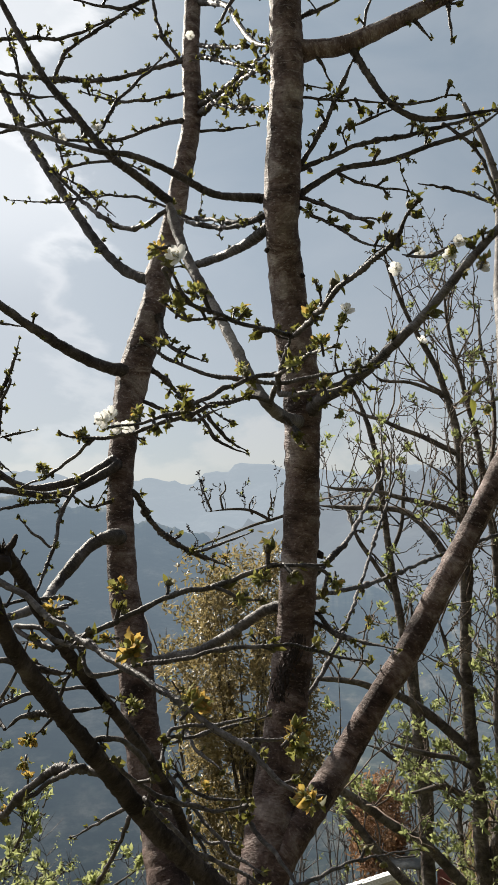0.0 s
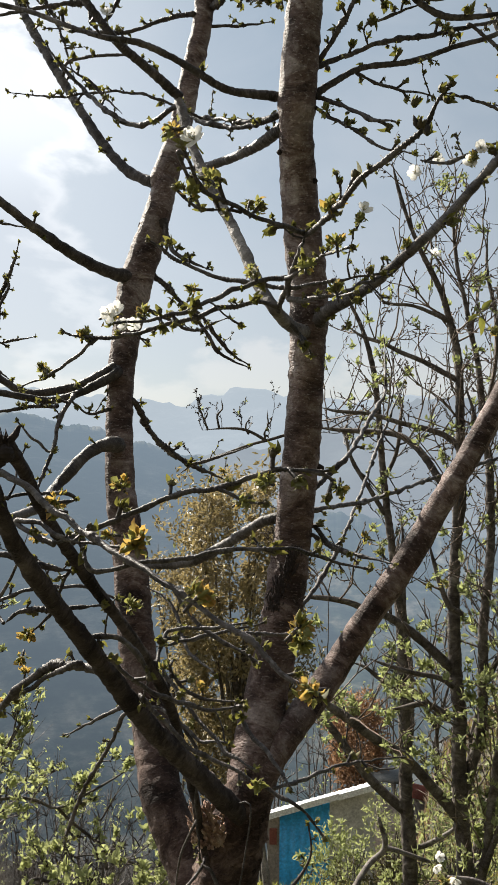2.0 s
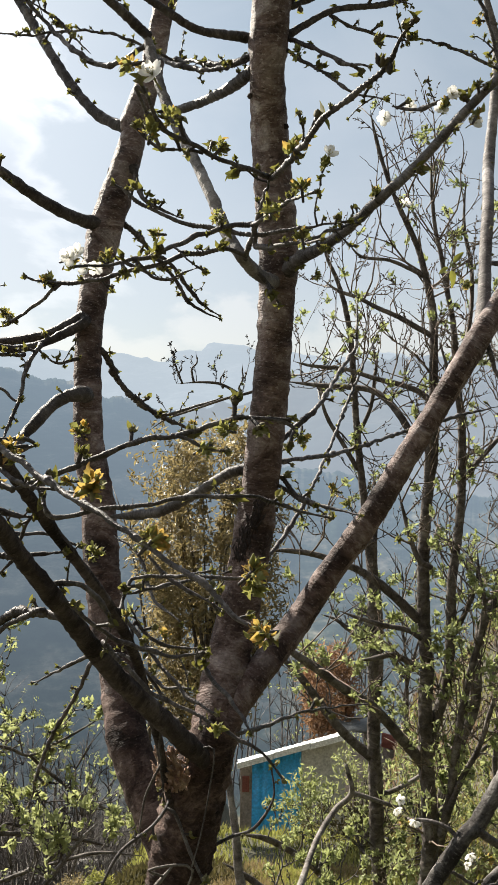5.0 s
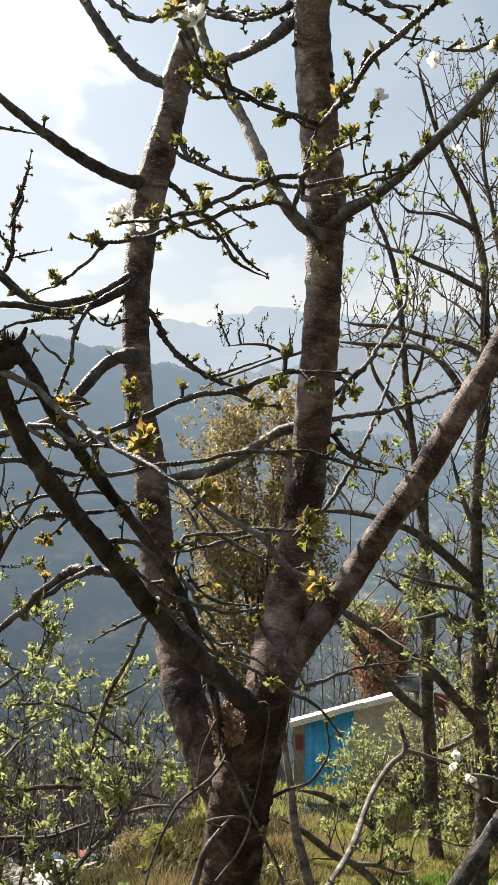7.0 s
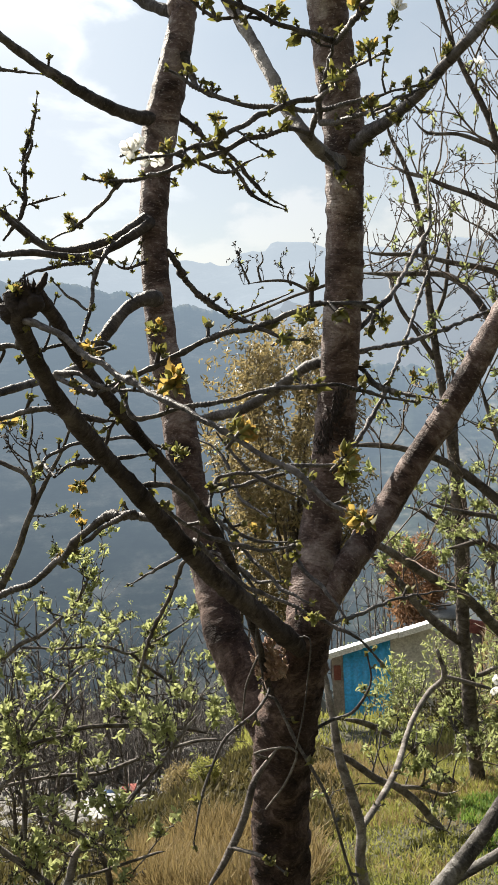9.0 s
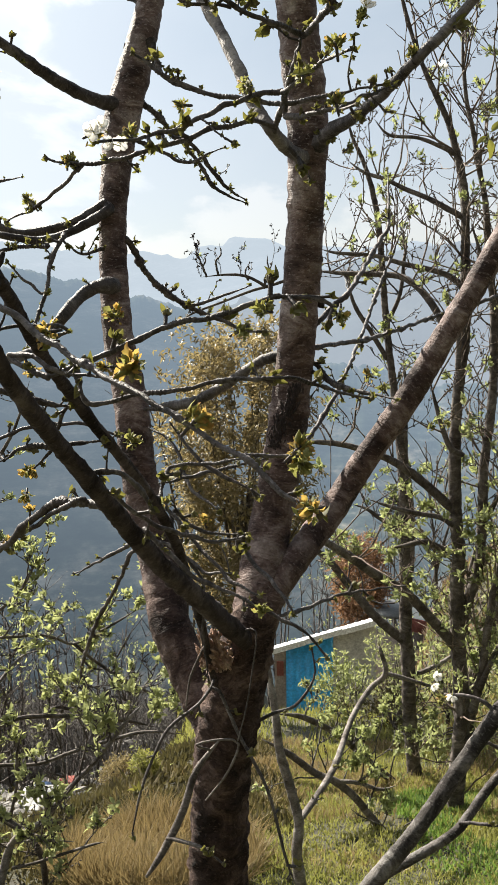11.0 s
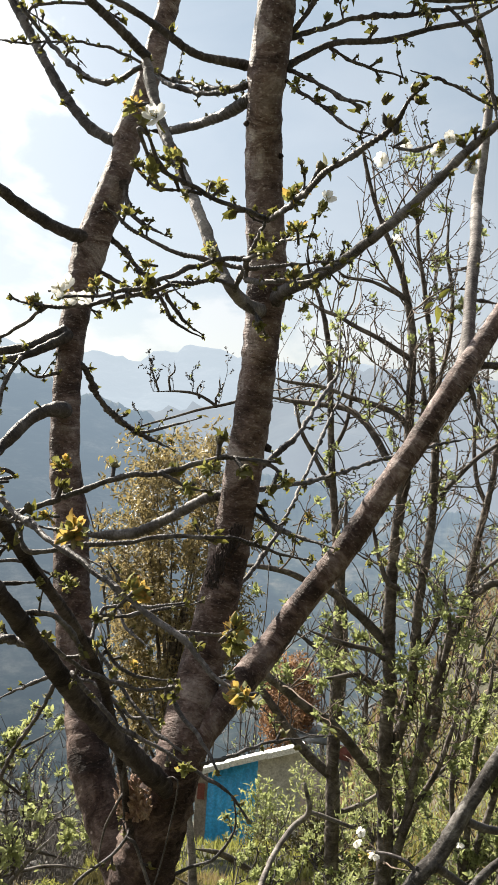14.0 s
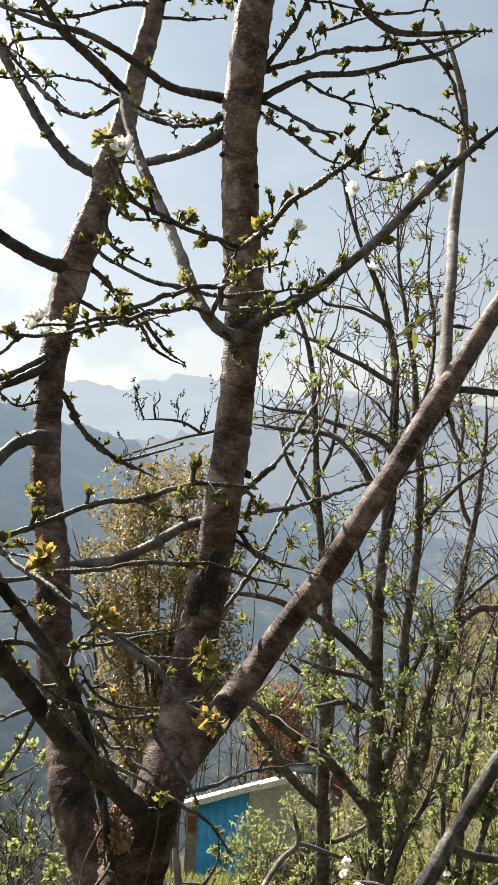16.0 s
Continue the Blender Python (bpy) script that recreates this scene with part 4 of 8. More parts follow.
limb(T, "twig", [(0.229, 2.200, 2.841, 0.0074), (0.243, 2.200, 2.809, 0.0044), (0.252, 2.200, 2.784, 0.0030)], spur=9)
limb(T, "twig", [(0.346, 2.200, 2.895, 0.0045), (0.363, 2.200, 2.960, 0.0045), (0.381, 2.200, 3.022, 0.0030)], spur=16)
limb(T, "twig", [(0.184, 2.200, 2.952, 0.0075), (0.245, 2.200, 2.973, 0.0060), (0.321, 2.200, 3.009, 0.0045)], spur=16)
limb(T, "twig", [(0.070, 1.960, 1.882, 0.0076), (0.085, 1.860, 1.917, 0.0072), (0.097, 1.700, 1.937, 0.0066), (0.106, 1.500, 1.945, 0.0058)], spur=8)
limb(T, "twig", [(0.106, 1.500, 1.945, 0.0058), (0.132, 1.350, 1.933, 0.0052), (0.173, 1.200, 1.950, 0.0046), (0.203, 1.172, 1.966, 0.0045), (0.233, 1.140, 1.987, 0.0044), (0.250, 1.110, 2.015, 0.0036)], spur=9)
limb(T, "twig", [(0.106, 1.500, 1.945, 0.0049), (0.053, 1.420, 1.942, 0.0046), (0.001, 1.348, 1.943, 0.0044), (-0.030, 1.300, 1.945, 0.0042), (-0.053, 1.271, 1.957, 0.0041), (-0.070, 1.230, 1.985, 0.0040)], spur=14)
limb(T, "twig", [(0.001, 1.360, 1.943, 0.0035), (-0.041, 1.330, 1.936, 0.0034)], spur=10)
limb(T, "twig", [(0.084, 1.780, 1.924, 0.0058), (0.140, 1.620, 1.931, 0.0042), (0.175, 1.520, 1.925, 0.0029)], spur=14)
limb(T, "twig", [(0.085, 1.800, 1.931, 0.0070), (0.028, 1.759, 1.914, 0.0057), (-0.029, 1.715, 1.886, 0.0056), (-0.092, 1.660, 1.846, 0.0054), (-0.139, 1.608, 1.821, 0.0042), (-0.209, 1.530, 1.799, 0.0039)], spur=16)
limb(T, "twig", [(0.072, 1.920, 1.892, 0.0075), (0.024, 1.904, 1.897, 0.0062), (-0.050, 1.879, 1.880, 0.0061), (-0.145, 1.845, 1.843, 0.0060), (-0.213, 1.820, 1.821, 0.0047), (-0.301, 1.843, 1.814, 0.0048), (-0.367, 1.860, 1.823, 0.0036)], spur=14)
limb(T, "twig", [(0.071, 1.860, 1.922, 0.0060), (-0.024, 1.874, 1.940, 0.0061), (-0.097, 1.884, 1.961, 0.0049), (-0.159, 1.894, 1.993, 0.0049), (-0.194, 1.900, 2.021, 0.0037)], spur=16)
limb(T, "twig", [(0.096, 1.840, 1.892, 0.0060), (0.162, 1.754, 1.886, 0.0057), (0.200, 1.700, 1.880, 0.0044)], spur=16)
limb(T, "twig", [(0.097, 1.840, 1.916, 0.0060), (0.168, 1.823, 1.925, 0.0047), (0.260, 1.800, 1.939, 0.0047)], spur=16)
limb(T, "twig", [(-0.302, 1.850, 1.816, 0.0048), (-0.362, 1.901, 1.780, 0.0049), (-0.424, 1.948, 1.747, 0.0038), (-0.502, 2.000, 1.724, 0.0026)], spur=16)
limb(T, "twig", [(-0.333, 2.930, 2.167, 0.0116), (-0.251, 3.016, 2.099, 0.0099), (-0.162, 3.119, 1.999, 0.0082), (-0.116, 3.178, 1.931, 0.0083), (-0.022, 3.250, 1.888, 0.0064)], spur=16)
limb(T, "twig", [(-0.230, 3.000, 2.066, 0.0079), (-0.184, 3.036, 2.056, 0.0080), (-0.084, 3.150, 1.938, 0.0082), (-0.024, 3.200, 1.899, 0.0063)], spur=16)
limb(T, "twig", [(-0.291, 2.900, 2.335, 0.0115), (-0.250, 2.856, 2.226, 0.0094), (-0.192, 2.826, 2.180, 0.0074), (-0.135, 2.800, 2.155, 0.0055)], spur=18)
limb(T, "twig", [(-0.345, 2.900, 2.042, 0.0095), (-0.260, 2.900, 2.005, 0.0076), (-0.185, 2.900, 1.974, 0.0076), (-0.079, 2.900, 2.014, 0.0057)], spur=16)
limb(T, "branch", [(-0.370, 2.840, 1.731, 0.0129), (-0.341, 2.949, 1.648, 0.0115), (-0.287, 3.054, 1.578, 0.0118), (-0.209, 3.164, 1.523, 0.0102), (-0.094, 3.300, 1.466, 0.0085)], spur=9)
limb(T, "twig", [(-0.203, 3.100, 1.525, 0.0080), (-0.092, 3.100, 1.561, 0.0060), (-0.011, 3.100, 1.588, 0.0060)], spur=16)
limb(T, "branch", [(-0.420, 2.740, 1.597, 0.0319), (-0.483, 2.698, 1.577, 0.0226), (-0.533, 2.646, 1.517, 0.0205), (-0.573, 2.600, 1.463, 0.0184), (-0.575, 2.400, 1.418, 0.0154), (-0.640, 2.200, 1.399, 0.0128), (-0.726, 2.000, 1.379, 0.0117), (-0.824, 2.000, 1.349, 0.0092)], spur=2)
limb(T, "branch", [(-0.430, 2.820, 1.843, 0.0239), (-0.527, 2.795, 1.789, 0.0182), (-0.613, 2.774, 1.764, 0.0162), (-0.698, 2.754, 1.757, 0.0143), (-0.781, 2.732, 1.803, 0.0125), (-0.877, 2.700, 1.902, 0.0088), (-1.002, 2.700, 2.004, 0.0071)], spur=7)
limb(T, "branch", [(-0.426, 2.800, 1.823, 0.0201), (-0.518, 2.755, 1.764, 0.0161), (-0.616, 2.712, 1.730, 0.0141), (-0.756, 2.649, 1.749, 0.0121), (-0.859, 2.600, 1.744, 0.0085), (-0.979, 2.600, 1.755, 0.0068)], spur=7)
limb(T, "twig", [(-0.542, 2.700, 1.741, 0.0088), (-0.569, 2.660, 1.680, 0.0086), (-0.576, 2.615, 1.604, 0.0068), (-0.595, 2.553, 1.507, 0.0066), (-0.614, 2.500, 1.431, 0.0048)], spur=20)
limb(T, "twig", [(-0.598, 2.600, 1.580, 0.0050), (-0.639, 2.600, 1.614, 0.0050), (-0.673, 2.600, 1.649, 0.0034)], spur=12)
limb(T, "twig", [(-0.595, 2.700, 1.711, 0.0070), (-0.651, 2.646, 1.708, 0.0069), (-0.729, 2.563, 1.684, 0.0050), (-0.775, 2.500, 1.644, 0.0032)], spur=18)
limb(T, "twig", [(-0.452, 2.780, 1.705, 0.0072), (-0.499, 2.743, 1.688, 0.0053), (-0.542, 2.700, 1.723, 0.0053)], spur=18)
limb(T, "twig", [(-1.135, 3.850, 2.037, 0.0076), (-1.060, 3.850, 2.054, 0.0076), (-0.977, 3.850, 2.070, 0.0051)], spur=14)
limb(T, "branch", [(-1.249, 3.850, 1.901, 0.0127), (-1.149, 3.839, 2.008, 0.0127), (-1.123, 3.830, 2.116, 0.0101), (-1.107, 3.820, 2.241, 0.0101), (-1.057, 3.809, 2.362, 0.0101), (-1.024, 3.800, 2.468, 0.0075)], spur=20)
limb(T, "branch", [(-1.489, 3.800, 2.184, 0.0101), (-1.335, 3.800, 2.088, 0.0101), (-1.232, 3.800, 2.023, 0.0101), (-1.143, 3.800, 1.951, 0.0100), (-1.066, 3.800, 1.880, 0.0075)], spur=16)
limb(T, "twig", [(-1.140, 3.850, 2.063, 0.0076), (-1.171, 3.850, 2.122, 0.0076), (-1.202, 3.850, 2.184, 0.0051)], spur=20)
limb(T, "twig", [(-1.117, 3.800, 2.177, 0.0075), (-1.065, 3.800, 2.277, 0.0075), (-1.078, 3.800, 2.315, 0.0050)], spur=18)
limb(T, "twig", [(-1.127, 3.000, 2.378, 0.0080), (-1.006, 3.000, 2.375, 0.0079), (-0.864, 3.000, 2.356, 0.0059), (-0.784, 3.000, 2.340, 0.0039)], spur=10)
limb(T, "twig", [(-0.897, 3.200, 3.572, 0.0066), (-0.854, 3.200, 3.409, 0.0066), (-0.833, 3.200, 3.294, 0.0065), (-0.736, 3.200, 3.154, 0.0043)], spur=14)
limb(T, "twig", [(-0.081, 1.240, 1.987, 0.0032), (-0.056, 1.300, 1.935, 0.0034), (-0.081, 1.300, 1.949, 0.0025)], spur=14)
limb(T, "branch", [(-0.300, 1.460, 1.432, 0.0046), (-0.261, 1.468, 1.445, 0.0055), (-0.213, 1.478, 1.465, 0.0055), (-0.159, 1.489, 1.486, 0.0056), (-0.105, 1.500, 1.510, 0.0056), (-0.040, 1.511, 1.519, 0.0057), (0.025, 1.522, 1.541, 0.0057), (0.073, 1.530, 1.551, 0.0048), (0.140, 1.530, 1.551, 0.0038)], spur=8)
limb(T, "twig", [(0.091, 1.530, 1.552, 0.0037), (0.132, 1.530, 1.548, 0.0037), (0.150, 1.530, 1.539, 0.0037), (0.161, 1.530, 1.520, 0.0028)], spur=18)
limb(T, "twig", [(-0.043, 1.500, 1.520, 0.0037), (0.006, 1.500, 1.499, 0.0027), (0.033, 1.500, 1.495, 0.0027)], spur=14)
limb(T, "branch", [(0.105, 2.440, 1.401, 0.0187), (0.042, 2.465, 1.382, 0.0173), (-0.005, 2.487, 1.351, 0.0175), (-0.070, 2.516, 1.308, 0.0177), (-0.153, 2.550, 1.262, 0.0180), (-0.243, 2.625, 1.238, 0.0168), (-0.338, 2.700, 1.221, 0.0190)])
limb(T, "twig", [(-0.235, 1.450, 1.390, 0.0045), (-0.163, 1.462, 1.402, 0.0045), (-0.099, 1.472, 1.405, 0.0046), (-0.026, 1.484, 1.418, 0.0046), (0.075, 1.500, 1.423, 0.0037), (0.141, 1.548, 1.399, 0.0038), (0.219, 1.600, 1.374, 0.0029)], spur=9)
limb(T, "twig", [(-0.373, 1.500, 1.462, 0.0057), (-0.329, 1.477, 1.463, 0.0056), (-0.281, 1.448, 1.441, 0.0045), (-0.195, 1.400, 1.435, 0.0035)], spur=9)
limb(T, "twig", [(-0.578, 1.500, 1.474, 0.0038), (-0.466, 1.421, 1.501, 0.0045), (-0.413, 1.380, 1.518, 0.0060), (-0.374, 1.380, 1.511, 0.0069)], spur=9)
limb(T, "branch", [(-0.354, 1.320, 1.553, 0.0065), (-0.308, 1.299, 1.535, 0.0064), (-0.272, 1.279, 1.510, 0.0063), (-0.220, 1.250, 1.478, 0.0054), (-0.151, 1.196, 1.448, 0.0051), (-0.096, 1.150, 1.427, 0.0049), (-0.060, 1.128, 1.409, 0.0041), (-0.025, 1.105, 1.386, 0.0040), (0.014, 1.080, 1.369, 0.0039), (0.039, 1.067, 1.350, 0.0039), (0.063, 1.052, 1.330, 0.0038), (0.087, 1.040, 1.318, 0.0031)], spur=4)
limb(T, "twig", [(0.004, 1.090, 1.369, 0.0026), (0.040, 1.107, 1.364, 0.0027), (0.069, 1.120, 1.362, 0.0027)], spur=14)
limb(T, "twig", [(-0.636, 1.600, 1.355, 0.0052), (-0.493, 1.568, 1.388, 0.0060), (-0.414, 1.550, 1.401, 0.0069), (-0.353, 1.579, 1.379, 0.0070), (-0.307, 1.600, 1.369, 0.0061)], spur=8)
limb(T, "twig", [(-0.436, 1.650, 1.262, 0.0016), (-0.401, 1.650, 1.287, 0.0064), (-0.336, 1.650, 1.289, 0.0063), (-0.273, 1.660, 1.295, 0.0063)], spur=9)
limb(T, "limb", [(0.029, 2.270, 0.587, 0.0193), (-0.002, 2.190, 0.672, 0.0229), (-0.062, 2.080, 0.781, 0.0249), (-0.132, 2.000, 0.883, 0.0239), (-0.196, 1.924, 0.980, 0.0220), (-0.251, 1.840, 1.086, 0.0202), (-0.284, 1.680, 1.210, 0.0183), (-0.322, 1.591, 1.301, 0.0165), (-0.351, 1.500, 1.387, 0.0161), (-0.366, 1.439, 1.449, 0.0142), (-0.370, 1.380, 1.506, 0.0129), (-0.367, 1.320, 1.559, 0.0133), (-0.374, 1.320, 1.593, 0.0101)], mat=BARK_DARK)
limb(T, "limb", [(-0.342, 1.340, 1.591, 0.0119), (-0.334, 1.396, 1.553, 0.0106), (-0.326, 1.477, 1.489, 0.0105), (-0.300, 1.580, 1.401, 0.0114), (-0.264, 1.674, 1.311, 0.0113), (-0.227, 1.750, 1.231, 0.0111), (-0.189, 1.851, 1.130, 0.0118), (-0.158, 1.950, 1.013, 0.0115), (-0.136, 2.050, 0.872, 0.0112), (-0.116, 2.095, 0.762, 0.0105), (-0.099, 2.150, 0.621, 0.0087), (-0.071, 2.200, 0.489, 0.0067)], mat=BARK_DARK)
limb(T, "twig", [(-0.284, 1.690, 1.227, 0.0076), (-0.243, 1.704, 1.228, 0.0065), (-0.205, 1.720, 1.197, 0.0066), (-0.184, 1.738, 1.141, 0.0045), (-0.194, 1.750, 1.097, 0.0034)], spur=8)
limb(T, "branch", [(-0.267, 1.775, 1.135, 0.0092), (-0.316, 1.820, 1.140, 0.0106), (-0.382, 1.848, 1.136, 0.0108), (-0.440, 1.873, 1.104, 0.0110), (-0.538, 1.920, 1.018, 0.0101), (-0.612, 1.930, 0.964, 0.0090), (-0.698, 1.940, 0.937, 0.0078), (-0.785, 1.950, 0.921, 0.0079)], spur=4)
limb(T, "twig", [(-0.341, 1.800, 1.149, 0.0070), (-0.411, 1.854, 1.106, 0.0060), (-0.461, 1.892, 1.068, 0.0062), (-0.546, 1.950, 1.020, 0.0051)], spur=6)
limb(T, "twig", [(-0.362, 2.620, 0.793, 0.0087), (-0.429, 2.704, 0.661, 0.0072), (-0.511, 2.793, 0.516, 0.0075), (-0.577, 2.876, 0.363, 0.0078), (-0.631, 2.960, 0.196, 0.0061)], spur=9)
limb(T, "twig", [(-0.342, 2.620, 0.827, 0.0086), (-0.449, 2.705, 0.759, 0.0072), (-0.576, 2.800, 0.672, 0.0056)], spur=9)
limb(T, "twig", [(-0.195, 1.760, 1.094, 0.0057), (-0.117, 1.747, 1.019, 0.0056), (-0.063, 1.740, 0.985, 0.0056), (-0.018, 1.734, 0.971, 0.0045), (0.046, 1.725, 0.934, 0.0044), (0.094, 1.719, 0.915, 0.0044), (0.123, 1.715, 0.895, 0.0033), (0.147, 1.710, 0.864, 0.0033)], spur=7)
limb(T, "twig", [(-0.273, 1.690, 1.207, 0.0054), (-0.198, 1.727, 1.132, 0.0055), (-0.135, 1.752, 1.094, 0.0056), (-0.059, 1.780, 1.066, 0.0046), (-0.003, 1.800, 1.069, 0.0034)], spur=9)
limb(T, "twig", [(-0.177, 1.850, 1.136, 0.0047), (-0.117, 1.803, 1.079, 0.0046), (-0.039, 1.737, 1.008, 0.0045), (0.015, 1.700, 0.985, 0.0033)], spur=7)
limb(T, "twig", [(-0.016, 1.850, 1.043, 0.0059), (0.028, 1.788, 1.007, 0.0057), (0.070, 1.726, 0.974, 0.0044), (0.085, 1.700, 0.960, 0.0033)], spur=6)
limb(T, "twig", [(-0.154, 1.900, 1.197, 0.0048), (-0.056, 1.900, 1.204, 0.0048), (-0.007, 1.900, 1.214, 0.0048)], spur=9)
limb(T, "twig", [(-0.199, 2.000, 1.140, 0.0051), (-0.104, 2.041, 1.153, 0.0052), (0.040, 2.100, 1.174, 0.0040)], spur=7)
limb(T, "twig", [(0.076, 2.200, 0.748, 0.0057), (0.151, 2.269, 0.744, 0.0059), (0.264, 2.367, 0.746, 0.0046), (0.436, 2.500, 0.719, 0.0048)], spur=6)
limb(T, "twig", [(-0.165, 1.950, 1.288, 0.0049), (-0.106, 1.930, 1.214, 0.0049), (-0.046, 1.915, 1.174, 0.0049), (0.019, 1.900, 1.142, 0.0036)], spur=9)
limb(T, "twig", [(-0.274, 1.500, 1.503, 0.0037), (-0.308, 1.469, 1.512, 0.0037), (-0.349, 1.432, 1.511, 0.0036), (-0.381, 1.400, 1.502, 0.0026)], spur=9)
limb(T, "twig", [(-0.159, 1.950, 1.091, 0.0050), (-0.106, 1.950, 1.044, 0.0050), (-0.018, 1.950, 1.034, 0.0038)], spur=9)
limb(T, "twig", [(-0.270, 2.400, 1.211, 0.0062), (-0.197, 2.344, 1.170, 0.0060), (-0.152, 2.266, 1.078, 0.0058), (-0.079, 2.200, 1.031, 0.0043)], spur=9)
limb(T, "twig", [(-0.270, 2.100, 0.980, 0.0055), (-0.185, 2.067, 0.973, 0.0054), (-0.104, 2.027, 0.927, 0.0053), (-0.038, 2.000, 0.927, 0.0039)], spur=9)
limb(T, "twig", [(-0.296, 1.600, 1.378, 0.0040), (-0.328, 1.633, 1.334, 0.0042), (-0.358, 1.671, 1.275, 0.0032), (-0.397, 1.700, 1.238, 0.0022)], spur=9)
limb(T, "twig", [(-0.144, 2.050, 0.949, 0.0053), (-0.110, 2.063, 0.874, 0.0054), (-0.111, 2.082, 0.753, 0.0041), (-0.106, 2.100, 0.629, 0.0042)], spur=9)
limb(T, "twig", [(-0.471, 1.700, 1.287, 0.0044), (-0.405, 1.716, 1.314, 0.0044), (-0.319, 1.735, 1.317, 0.0044), (-0.256, 1.750, 1.295, 0.0033)], spur=9)
limb(T, "twig", [(-0.421, 1.400, 1.509, 0.0035), (-0.449, 1.416, 1.474, 0.0036), (-0.485, 1.431, 1.447, 0.0036), (-0.542, 1.450, 1.430, 0.0028)], spur=12)
limb(T, "dead_branch", [(0.167, 2.300, 2.281, 0.0076), (0.176, 2.300, 2.281, 0.0061), (0.179, 2.300, 2.281, 0.0030)], mat=BARK_DARK)
limb(T, "dead_branch", [(0.081, 2.270, 2.346, 0.0075), (0.075, 2.270, 2.345, 0.0060), (0.072, 2.270, 2.345, 0.0030)], mat=BARK_DARK)
limb(T, "dead_branch", [(0.187, 2.420, 1.537, 0.0124), (0.201, 2.420, 1.530, 0.0108), (0.205, 2.420, 1.521, 0.0062)], mat=BARK_DARK)
limb(T, "dead_branch", [(-0.363, 2.930, 2.321, 0.0155), (-0.373, 2.930, 2.325, 0.0136), (-0.377, 2.930, 2.321, 0.0078)], mat=BARK_DARK)
limb(T, "dead_branch", [(-0.265, 2.020, 0.141, 0.0098), (-0.226, 2.050, 0.188, 0.0098), (-0.176, 2.085, 0.279, 0.0099), (-0.144, 2.116, 0.366, 0.0088), (-0.076, 2.150, 0.444, 0.0017)])
limb(T, "dead_branch", [(-0.214, 2.060, 0.219, 0.0055), (-0.134, 2.025, 0.220, 0.0043), (-0.086, 2.000, 0.203, 0.0016)], spur=9)
limb(T, "dead_branch", [(-0.138, 2.100, 0.449, 0.0032), (-0.075, 2.112, 0.456, 0.0032), (-0.033, 2.120, 0.439, 0.0033), (-0.066, 2.120, 0.356, 0.0033), (-0.121, 2.120, 0.284, 0.0017)])
limb(T, "dead_branch", [(-0.099, 2.120, 0.593, 0.0042), (-0.132, 2.105, 0.554, 0.0042), (-0.203, 2.079, 0.506, 0.0042), (-0.240, 2.057, 0.444, 0.0036), (-0.271, 2.031, 0.367, 0.0033), (-0.292, 2.000, 0.272, 0.0016)], spur=9, mat=BARK_TWIG)
limb(T, "dead_branch", [(0.014, 2.100, 0.747, 0.0022), (0.004, 2.100, 0.641, 0.0022), (-0.014, 2.100, 0.539, 0.0022), (-0.035, 2.100, 0.459, 0.0017)], mat=BARK_TWIG)
limb(T, "dead_branch", [(-0.079, 2.120, 0.582, 0.0042), (-0.036, 2.115, 0.476, 0.0042), (0.005, 2.111, 0.393, 0.0042), (0.044, 2.107, 0.301, 0.0042), (0.081, 2.100, 0.140, 0.0037), (0.109, 2.100, 0.051, 0.0017)], spur=7, mat=BARK_TWIG)
limb(T, "dead_branch", [(0.010, 2.240, 0.435, 0.0052), (0.064, 2.253, 0.456, 0.0045), (0.115, 2.265, 0.468, 0.0045), (0.157, 2.280, 0.516, 0.0037), (0.171, 2.289, 0.555, 0.0030), (0.165, 2.300, 0.601, 0.0023)], spur=7, mat=BARK_TWIG)
limb(T, "dead_branch", [(-0.115, 2.100, 0.703, 0.0032), (-0.148, 2.100, 0.630, 0.0032), (-0.163, 2.100, 0.542, 0.0017)])
limb(T, "branch", [(0.177, 2.420, 1.476, 0.0108), (0.295, 2.600, 1.571, 0.0083), (0.406, 2.900, 1.705, 0.0074), (0.461, 3.007, 1.789, 0.0067), (0.484, 3.200, 1.971, 0.0061)], spur=5)
limb(T, "branch", [(0.117, 2.420, 1.117, 0.0092), (0.209, 2.577, 1.199, 0.0081), (0.272, 2.700, 1.282, 0.0071), (0.352, 2.934, 1.392, 0.0073), (0.482, 3.300, 1.610, 0.0069), (0.606, 3.500, 1.850, 0.0054)], spur=4)
limb(T, "branch", [(0.175, 2.450, 1.416, 0.0078), (0.366, 2.818, 1.418, 0.0090), (0.512, 3.058, 1.440, 0.0079), (0.676, 3.300, 1.473, 0.0085), (0.893, 3.490, 1.525, 0.0090), (1.160, 3.700, 1.579, 0.0072)], spur=4)
limb(T, "twig", [(0.173, 2.400, 1.355, 0.0075), (0.235, 2.450, 1.316, 0.0061), (0.299, 2.500, 1.276, 0.0047)], spur=14)
limb(T, "twig", [(0.183, 2.450, 1.372, 0.0078), (0.228, 2.404, 1.323, 0.0077), (0.313, 2.341, 1.301, 0.0060), (0.367, 2.300, 1.292, 0.0044)], spur=12)


